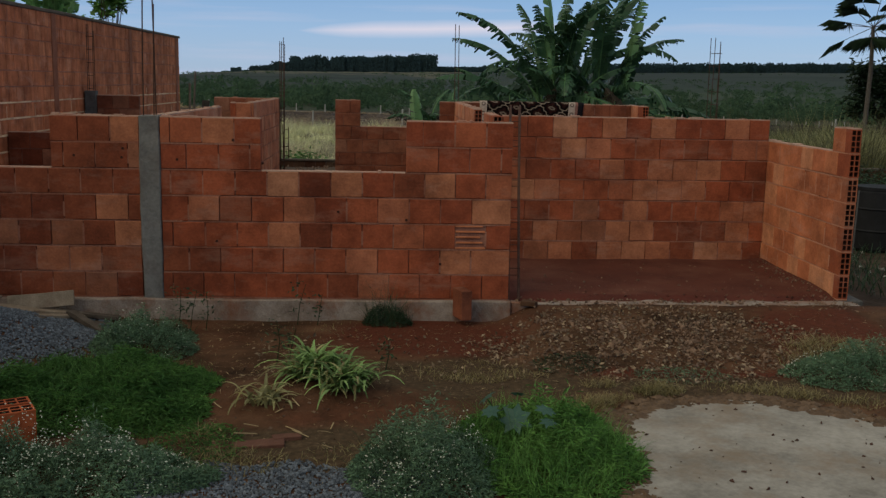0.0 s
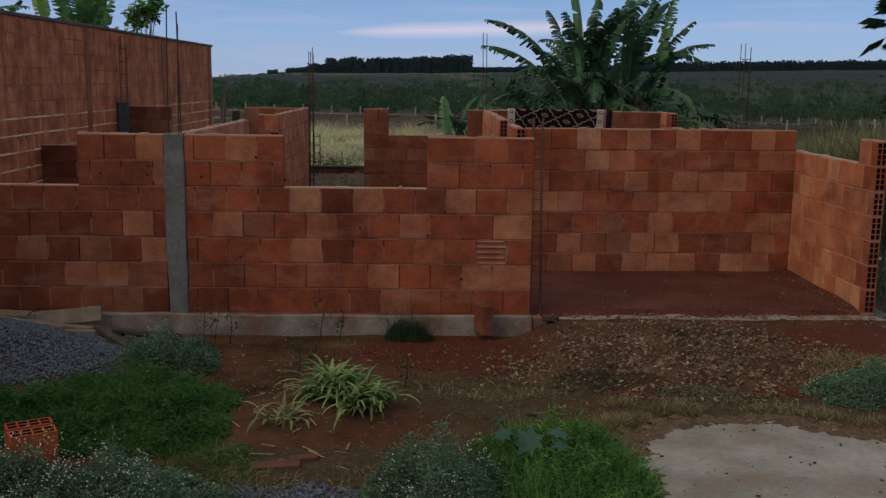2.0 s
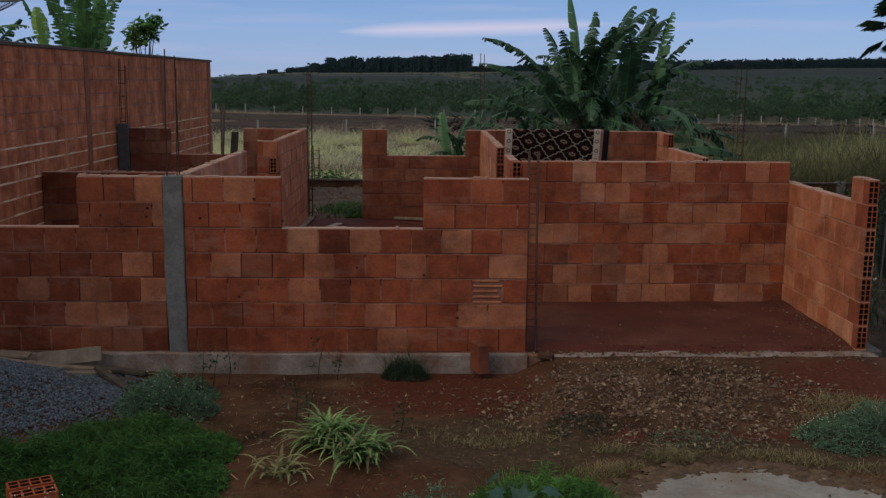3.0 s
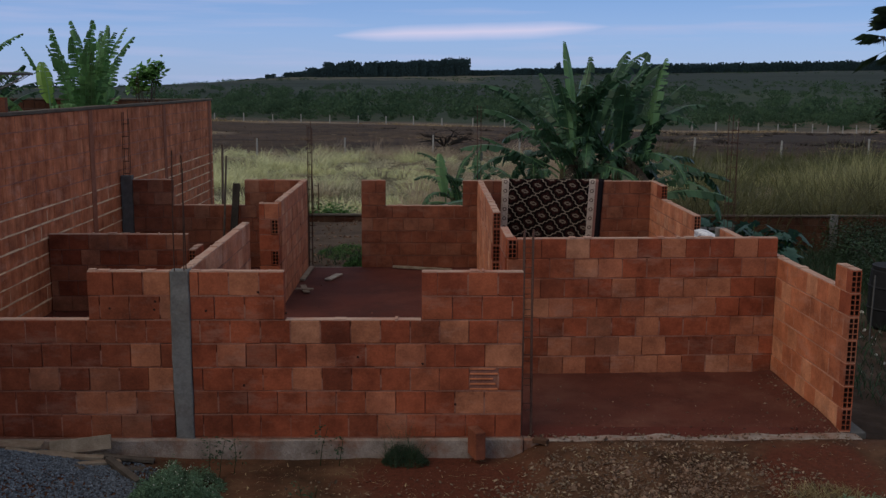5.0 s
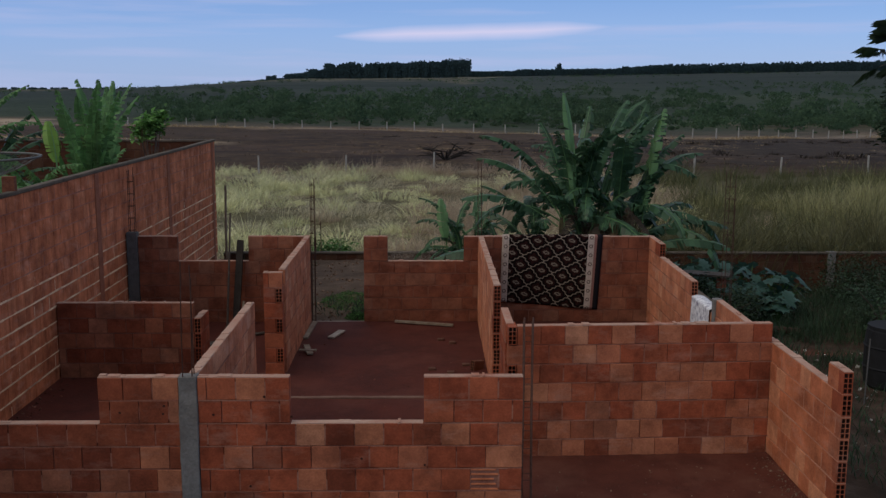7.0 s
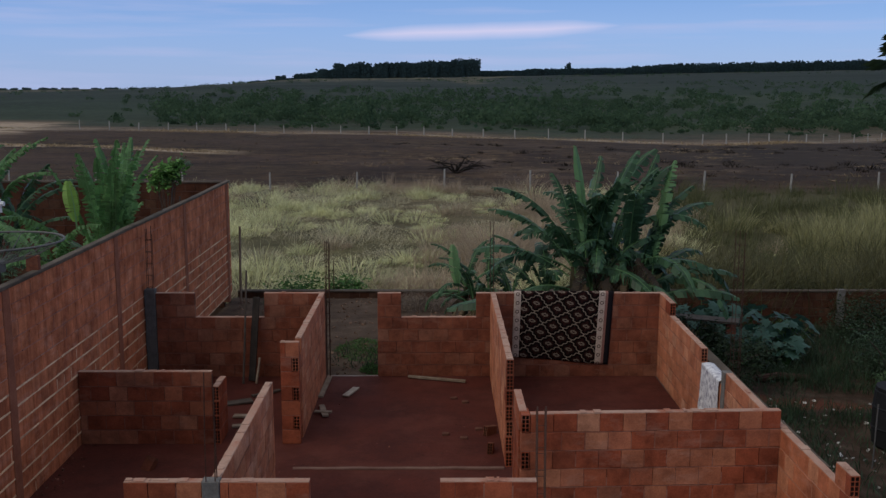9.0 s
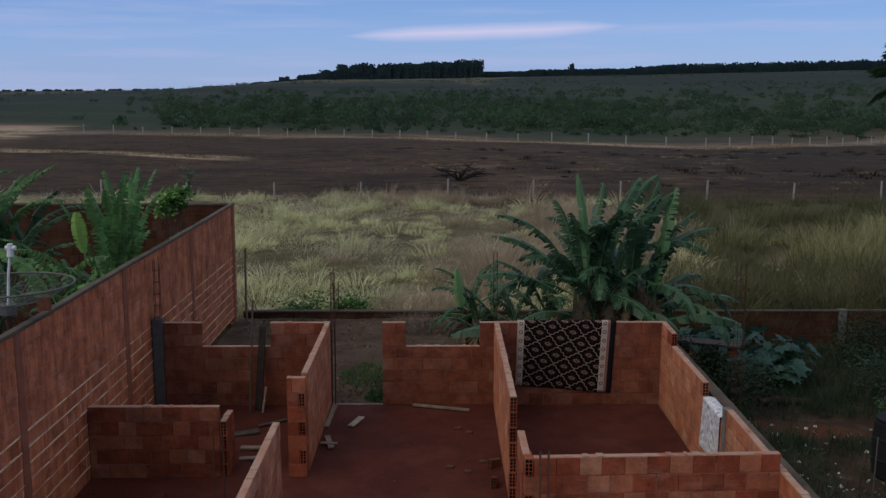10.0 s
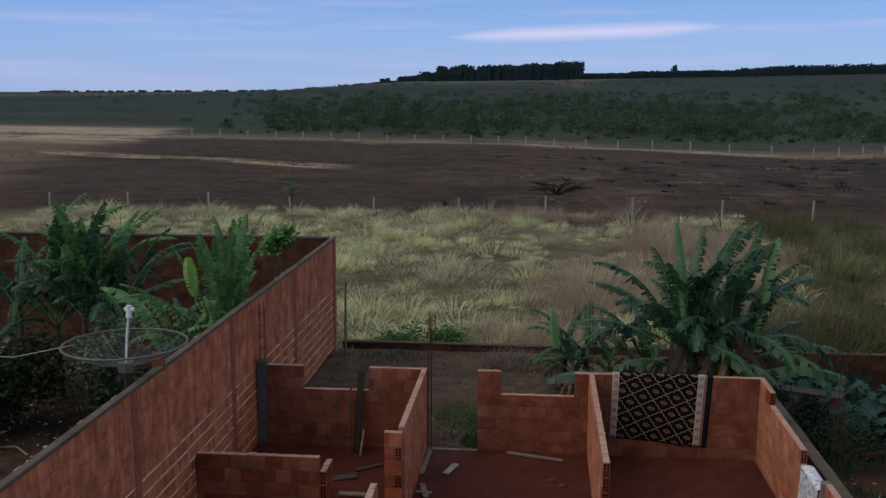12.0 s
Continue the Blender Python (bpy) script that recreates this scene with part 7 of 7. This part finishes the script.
tank = thing("water_barrel", 7.2, 13.9, gt, "dark plastic water barrel standing in the side garden", "barrel")
bm = bmesh.new()
prof = [(0.0, 0.30), (0.05, 0.34), (0.3, 0.36), (0.32, 0.375), (0.34, 0.36), (0.62, 0.36), (0.64, 0.375), (0.66, 0.36), (0.88, 0.34), (0.92, 0.30)]
rings = [[bm.verts.new((7.2 + q * math.cos(k * math.pi / 12), 13.9 + q * math.sin(k * math.pi / 12), gt + z)) for k in range(24)] for z, q in prof]
for a, b in zip(rings, rings[1:]):
    for k in range(24):
        bm.faces.new((a[k], a[(k + 1) % 24], b[(k + 1) % 24], b[k]))
bm.faces.new(rings[-1])
part("drum", bm, M_TANK, tank)
part("lid", tube_bm([(7.2, 13.9, gt + 0.905), (7.2, 13.9, gt + 0.95)], 0.33, 24), M_TANK, tank)
ob = part("pipe", tube_bm([(6.45, 13.0, ground_z(6.45, 13.0) - 0.05), (6.47, 13.0, 0.42)], 0.011, 8), M_CONC_DARK)
tagged(ob, "thin grey pipe standing upright in the garden", "pipe")

# ---- fields ----
def field_grass(seed, n, x0, x1, y0, y1, h, w, keep, lean=(0.15, 0.7), per=7, spread=0.22):
    r = random.Random(seed)
    out = []
    while len(out) < n:
        x, y = r.uniform(x0, x1), r.uniform(y0, y1)
        k = keep(x, y)
        if k <= 0 or r.random() > k:
            continue
        g = ground_z(x, y)
        hh = h * r.uniform(0.6, 1.25) * (0.38 + 0.35 * k + 1.25 * max(0.0, noise.noise((x * 0.8, y * 0.8, 2.2)) + 0.2))
        a0, size = r.uniform(0, 6.28), r.uniform(0.5, 1.6)
        for _ in range(per):
            a, q = r.uniform(0, 6.28), abs(r.gauss(0, 1)) * spread * size
            out.append((x + q * math.cos(a), y + q * math.sin(a), g - 0.05, hh * size ** 0.5 * r.uniform(0.6, 1.1) * max(1.15 - 0.35 * q / spread, 0.3), w * r.uniform(0.6, 1.4),
                        a + r.gauss(0, 0.6) if r.random() < 0.7 else a0, r.uniform(*lean)))
    return out


def tone(x, y, s=0.13, o=0.0):
    return noise.noise((x * s, y * s, 7.7 + o))


def is_dry(x, y):
    """Share of tall brown grass: towards the middle of the field, near the wall and the far fence."""
    c = bump2(x, y, 6.5, 42, 4.5, 12, 0.95) + bump2(x, y, 2.2, 31.0, 2.8, 4.0, 0.9) + bump2(x, y, 0, 53, 9, 2.0, 0.5) + bump2(x, y, -6, 27.0, 9, 2, 0.20) + bump2(x, y, 0.8, 27.0, 2.2, 2.5, 0.5)
    return c + 0.40 * tone(x, y, 0.25) + 0.35 * tone(x, y, 0.8, 2)


def is_tall(x, y):
    near_wall = 3.4 * max(0.0, min(1.0, (31.0 - y) / 3.0))
    return min(max((x - 5.5 + near_wall + 4.0 * tone(x, y, 0.2, 3) + 2.5 * tone(x, y, 0.6, 4)) / 7.5, 0), 1)


def tussocks(seed, n, x0, x1, y0, y1, h, w, keep, per, gap, fan=(0.3, 1.5), tip=0.75):
    """Rounded clumps of fine blades fanning out from their middles, thickest where keep is high."""
    r = random.Random(seed)
    out = []
    tries = 0
    while len(out) < n and tries < n * 3:
        tries += 1
        x, y = r.uniform(x0, x1), y0 + (y1 - y0) * r.random() ** 1.15
        k = keep(x, y)
        if k <= 0 or r.random() > k:
            continue
        g = ground_z(x, y)
        size = r.choice((0.45, 0.65, 0.8, 1.0, 1.5)) * r.uniform(0.8, 1.2) * (0.7 + 0.4 * min(k, 1))
        wind = r.gauss(0.4, 0.5)
        for _ in range(per):
            a = r.uniform(0, 6.283)
            q = math.sqrt(r.random())
            hh = h * size * (1 - 0.55 * q * q) * r.uniform(0.65, 1.15)
            out.append((x + q * gap * size * math.cos(a), y + q * gap * size * math.sin(a), g - 0.04, hh, w * r.uniform(0.6, 1.4),
                        a if r.random() < tip else wind, r.uniform(*fan) * (0.35 + 0.65 * q)))
    return out


def meadow(x, y):
    return max(0.0, 1.05 - is_dry(x, y)) * (1 - is_tall(x, y))


stuff("short_grass", blades(tussocks(141, 78000, -28, 12, 23.8, 55.5, 0.62, 0.020, lambda x, y: meadow(x, y) * (0.45 + 1.2 * tone(x, y, 0.3)), 130, 0.62, (0.5, 1.9), 0.9), 1, segs=2),
      M_GRASS_GREEN, "pale yellow-green tussocks of grass covering the field", "grass")
stuff("faded_grass", blades(tussocks(245, 54000, -28, 12, 23.8, 55.5, 0.42, 0.016, lambda x, y: meadow(x, y) * max(0.0, 0.50 - 0.9 * tone(x, y, 0.3) + 0.6 * tone(x, y, 0.16, 8)), 80, 0.75, (0.5, 1.9), 0.7), 9, segs=2),
      M_GRASS_FADED, "faded beige grass between the green tussocks", "grass")
stuff("dry_grass_field", blades(tussocks(142, 66000, -28, 17, 23.8, 55, 1.05, 0.015, lambda x, y: min(1.0, max(0.0, is_dry(x, y) - 0.22)) * (1 - 0.6 * is_tall(x, y)), 150, 0.70, (0.3, 1.5), 0.8), 2, segs=2),
      M_GRASS_DRY, "tall feathery dry brown grass in the field", "grass")
stuff("tall_grass_field", blades(tussocks(143, 50000, 3, 40, 23.9, 52, 1.05, 0.018, lambda x, y: is_tall(x, y) * (0.55 + 0.9 * tone(x, y, 0.4, 1)), 120, 0.85, (0.25, 1.3), 0.8), 3, segs=2),
      M_GRASS_TALL, "tall olive-green grass behind the rear wall", "grass")
stuff("rank_grass", blades(tussocks(246, 30000, 4.2, 20, 23.7, 28.0, 1.75, 0.018, lambda x, y: (0.5 + 0.9 * tone(x, y, 0.7, 2)) * min(1.0, 0.25 + max(0.0, (x - 4.2) / 2.5)), 90, 0.45, (0.3, 1.7), 0.9), 12, segs=2),
      M_GRASS_RANK, "rank brown and olive grass hanging over the rear wall", "grass")
stuff("pale_seed_grass", blades(tussocks(144, 44000, 3, 28, 26.5, 40, 1.35, 0.016, lambda x, y: is_tall(x, y) * min(1.0, max(0.0, 0.40 + 1.7 * tone(x, y, 0.22, 5))), 100, 0.75, (0.25, 1.3), 0.8), 4, segs=2),
      M_GRASS_SEED, "pale seeding grass among the green", "grass")
bushes = []
for cx, cy, rr, hh, n in ((6.2, 24.5, 1.2, 1.2, 900), (8.2, 24.6, 1.3, 1.1, 900), (10.2, 24.8, 1.3, 1.4, 1000), (12.2, 24.7, 1.4, 1.2, 1000), (14.2, 25.0, 1.5, 1.5, 1000),
                          (16.3, 25.4, 1.6, 1.7, 1100), (18.5, 26.5, 1.8, 1.8, 1100), (13.0, 27.5, 1.5, 1.3, 700), (17.0, 30.0, 2.0, 1.6, 900), (21.0, 33.0, 2.2, 1.9, 900), (9.0, 29.0, 1.2, 1.0, 500)):
    for _ in range(int(n * 1.5)):
        a, q, t = r3.uniform(0, 6.28), math.sqrt(r3.random()), r3.random() ** 0.8
        x, y = cx + math.cos(a) * rr * q, max(cy + math.sin(a) * rr * q * 0.8, 23.6)
        lump = 0.7 + 0.6 * noise.noise((x * 2, y * 2, 3))
        bushes.append((x, y, ground_z(x, y) + 0.62 * hh * t * (1.05 - q * q) * lump))
stuff("wall_shrubs", leaves(bushes, 0.13, 145, 0.5), M_BUSH, "dark shrubs along the rear boundary wall", "shrubs")

# burnt stubble and straw bits on the dark field
stub = field_grass(146, 16000, -90, 90, 55, 176, 0.24, 0.07, lambda x, y: 0.35 + 0.9 * tone(x, y, 0.06), (0.3, 1.0), per=5, spread=0.9)
stuff("burnt_stubble", blades(stub, 5, segs=2), mat("burnt_stalks", (0.05, 0.034, 0.024), (0.16, 0.115, 0.08), spread=0.5, island=True, bump=0), "dark burnt stubble on the open field", "grass")
line = field_grass(147, 9000, -110, 110, 125, 205, 0.40, 0.12, lambda x, y: math.exp(-((y + 1 - max(min(178.0 + 0.08 * x, 172.4 - 0.93 * x), 98.0 + 1.08 * x) - 9 * tone(x, 3, 0.04)) / 3.0) ** 2) * min(1.0, max(0.0, 0.30 + 1.9 * tone(x, y * 0.4, 0.045, 2))), (0.3, 1.0), per=7, spread=1.2)
line += field_grass(148, 4000, -60, -20, 90, 125, 0.24, 0.09, lambda x, y: math.exp(-((y + 0.5 * x - 87) / 1.8) ** 2), (0.3, 1.0), per=7, spread=0.9)
stuff("straw_strips", blades(line, 6, segs=2), M_STRAW, "pale unburnt straw strips across the field", "grass")


# charred clumps and loose straw on the burnt ground
char = field_grass(149, 9000, -6, 62, 58, 125, 0.42, 0.05, lambda x, y: max(0.0, 0.1 + 0.9 * tone(x, y, 0.11, 6)), (0.4, 1.3), per=45, spread=0.5)
stuff("charred_clumps", blades(char, 7, segs=2), mat("charred_stalks", (0.010, 0.008, 0.007), (0.035, 0.026, 0.021), spread=0.4, island=True, bump=0), "black charred grass clumps on the burnt field", "grass")
loose_ = field_grass(150, 4500, -10, 60, 60, 120, 0.26, 0.05, lambda x, y: max(0.0, 0.9 * tone(x, y * 2.5, 0.09, 9) - 0.12), (0.5, 1.6), per=26, spread=0.7)
stuff("loose_straw", blades(loose_, 8, segs=2), M_STRAW, "thin pale straw patches left on the burnt field", "grass")


def far_edge(x):
    return max(min(178.0 + 0.08 * x, 172.4 - 0.93 * x), 98.0 + 1.08 * x)


def fence(label, y_of, x0, x1, gap, height, seed, radius):
    ob = thing("fence", 0, y_of(0), ground_z(0, y_of(0)), label, "fence")
    r = random.Random(seed)
    x, tops = x0, []
    me = None
    while x < x1:
        y = y_of(x)
        g = ground_z(x, y)
        h = height * r.uniform(0.9, 1.1)
        part("post", tube_bm([(x, y, g - 0.2), (x + r.uniform(-0.05, 0.05), y, g + h)], radius * r.uniform(0.85, 1.15), 7, 0.9), M_POST, ob)
        tops.append((x, y, g + h))
        x += gap * r.uniform(0.985, 1.015)
    for k in (0.12, 0.45, 0.8):
        part("wire", tube_bm([(a, b, c - height * k) for a, b, c in tops], 0.006, 3), M_STEEL, ob)
    return ob


fence("weathered post-and-wire fence along the grass field", lambda x: 54.0 - 0.02 * x, -33.3, 34, 4.83, 1.05, 151, 0.055)
fence("pale post-and-wire fence across the far field", far_edge, -62, 95, 5.0, 1.5, 152, 0.10)

# leafless shrub in the field
g = ground_z(1.6, 69.0)
M_CHAR = mat("charred_wood", (0.010, 0.008, 0.007), (0.028, 0.023, 0.020), scale=9)
dead = thing("bare_shrub", 1.6, 69.0, g, "bare dark branching shrub in the burnt field", "shrub")
for k in range(11):
    a, e = r3.uniform(0, 6.28), r3.uniform(0.15, 0.95)
    L = r3.uniform(1.6, 3.0)
    p0 = Vector((1.6, 69.0, g))
    p1 = p0 + Vector((math.cos(a) * math.cos(e), math.sin(a) * 0.6 * math.cos(e), math.sin(e))) * L * 0.6
    pm = p0.lerp(p1, 0.5) + Vector((r3.gauss(0, 0.12), 0, r3.gauss(0.12, 0.12)))
    p2 = p1 + Vector((math.cos(a) * 0.9 + r3.gauss(0, 0.4), 0.2, r3.uniform(-0.25, 0.30))) * L * 0.45
    pn = p1.lerp(p2, 0.5) + Vector((0, 0, r3.gauss(0.05, 0.14)))
    br = part("branch", tube_bm([tuple(p0), tuple(pm), tuple(p1), tuple(pn), tuple(p2)], 0.07, 5, 0.3), M_CHAR, dead)
    for s in range(6):
        p3 = p1 + Vector((r3.gauss(0, 0.6), 0.1, r3.uniform(-0.1, 0.45)))
        part("twig", tube_bm([tuple(p1), tuple(p1.lerp(p3, 0.5) + Vector((0, 0, r3.gauss(0, 0.1)))), tuple(p3)], 0.03, 4, 0.3), M_CHAR, br)

tree("small_tree", -14.4, 56.5, 2.0, 0.5, 240, 0.12, M_SAGE, "slim sapling beside the field fence", 124, trunk=0.05, low=0.5)

# scrub woods in the valley and plantation on the ridge
rw = random.Random(161)
wv, wf = [], []


def far_clump(v, f, x, y, z, rad, h, n, leaf):
    """A far tree: many small leaf sprays gathered into a few uneven lobes."""
    lobes = [(rw.uniform(0, 6.283), rw.random() ** 0.5 * 0.62, rw.uniform(0.36, 0.80), rw.uniform(0.34, 0.55)) for _ in range(4)]
    for _ in range(n):
        a, q, t, k = rw.choice(lobes)
        d = Vector((rw.gauss(0, 1), rw.gauss(0, 1), rw.gauss(0, 1))).normalized() * rw.uniform(0.5, 1.0)
        p = Vector((x + rad * (q * math.cos(a) + d.x * k), y + rad * (q * math.sin(a) + d.y * k), z + max(h * (t + d.z * k * 0.75), 0.05)))
        s = leaf * rw.uniform(0.6, 1.4)
        u = Vector((rw.gauss(0, 1), rw.gauss(0, 0.6), rw.gauss(0, 0.6))).normalized() * s
        w = Vector((rw.gauss(0, 0.5), rw.gauss(0, 0.5), 1)).normalized() * s * 0.8
        i = len(v)
        v += [p - u - w * 0.3, p + u * 0.3 - w, p + u + w * 0.3, p - u * 0.3 + w]
        f.append((i, i + 1, i + 2, i + 3))


for _ in range(3400):
    y = 215 * (720 / 215) ** rw.random()
    x = rw.uniform(-0.55, 0.6) * y
    band = noise.noise((x * 0.012, y * 0.010, 3.3)) + 0.5 * noise.noise((x * 0.04, y * 0.03, 5.1))
    side_ = abs(x / y + 0.02)
    edge_ = min(max((y - 235 - 40 * noise.noise((x * 0.02, 1.7, 0))) / 40, 0), 1) * min(max((680 - y) / 250, 0), 1)
    if rw.random() > (0.25 + 0.9 * edge_ * (0.55 + band)) * (1.0 - (0.75 if x < 0 else 0.35) * min(max((side_ - 0.14) * 5.0, 0), 1)) * min(max((x / y + 0.40) * 4.0, 0.03), 1):
        continue
    h = rw.uniform(1.8, 4.2) if y > 235 else rw.uniform(0.5, 1.5)
    if rw.random() < 0.14:
        h *= rw.uniform(1.4, 2.2)
    far_clump(wv, wf, x, y, float(far_height(x, y)) - 0.3, h * rw.uniform(0.9, 1.5), h, 125, 0.11 + 0.050 * h)
for _ in range(2200):
    y = 540 * (1450 / 540) ** rw.random()
    x = rw.uniform(-0.55, 0.6) * y
    if noise.noise((x * 0.006, y * 0.004, 8.3)) < 0.12 or (x / y < -0.2 and rw.random() < 0.8):
        continue
    h = rw.uniform(1.5, 3.6)
    far_clump(wv, wf, x, y, float(far_height(x, y)) - 0.3, h * 1.5, h, 18, 0.25 + 0.06 * h)
stuff("valley_scrub", (wv, wf), M_WOODS, "dark green scrub woods across the valley", "woods")
ev, ef = [], []


def plantation(x0, x1, y0, depth, h, n, z_lift=0.0, crown=0.12):
    for _ in range(n):
        x, y = rw.uniform(x0, x1), y0 + rw.uniform(0, depth)
        z = float(far_height(x, y)) - 1 + z_lift
        hh = h * rw.uniform(0.78, 1.05) * (1 + 0.12 * noise.noise((x * 0.05, y * 0.05, 1)))
        i = len(ev)
        ev.extend([Vector((x - 0.3, y, z)), Vector((x + 0.3, y, z)), Vector((x, y, z + hh))])
        ef.append((i, i + 1, i + 2))
        for _ in range(22):
            t = rw.uniform(crown, 1.0)
            p = Vector((x + rw.gauss(0, 1.6), y + rw.gauss(0, 1.6), z + hh * t))
            s = rw.uniform(0.6, 1.4)
            j = len(ev)
            ev.extend([p + Vector((-s, 0, -s * 0.6)), p + Vector((s * 0.8, 0.4, -s)), p + Vector((s, 0, s * 0.7)), p + Vector((-s * 0.7, -0.4, s))])
            ef.append((j, j + 1, j + 2, j + 3))


plantation(-144, -112, 1440, 50, 22, 170)
plantation(-114, -93, 1440, 40, 23, 70, crown=0.04)
plantation(-86, -70, 1440, 45, 22, 80, crown=0.04)
plantation(-72, -20, 1440, 60, 23, 270)
plantation(-22, 30, 1440, 60, 24, 280)
plantation(28, 64, 1440, 60, 26, 220)
plantation(64, 140, 1480, 60, 9, 420)
plantation(138, 310, 1480, 60, 11, 560)
plantation(300, 760, 1480, 70, 13.5, 1300)
plantation(330, 820, 1490, 50, 14, 700, 2)
plantation(196, 202, 1475, 8, 19, 6)
plantation(-96, -82, 1440, 40, 16, 50, crown=0.04)
plantation(-170, -142, 1440, 50, 14, 110)
plantation(-202, -168, 1440, 50, 10, 90)
plantation(-228, -220, 1440, 10, 9, 14)
plantation(-272, -200, 1445, 40, 4.5, 70)
plantation(-345, -260, 1450, 40, 3.5, 40)
plantation(-760, -330, 1460, 40, 3, 70)
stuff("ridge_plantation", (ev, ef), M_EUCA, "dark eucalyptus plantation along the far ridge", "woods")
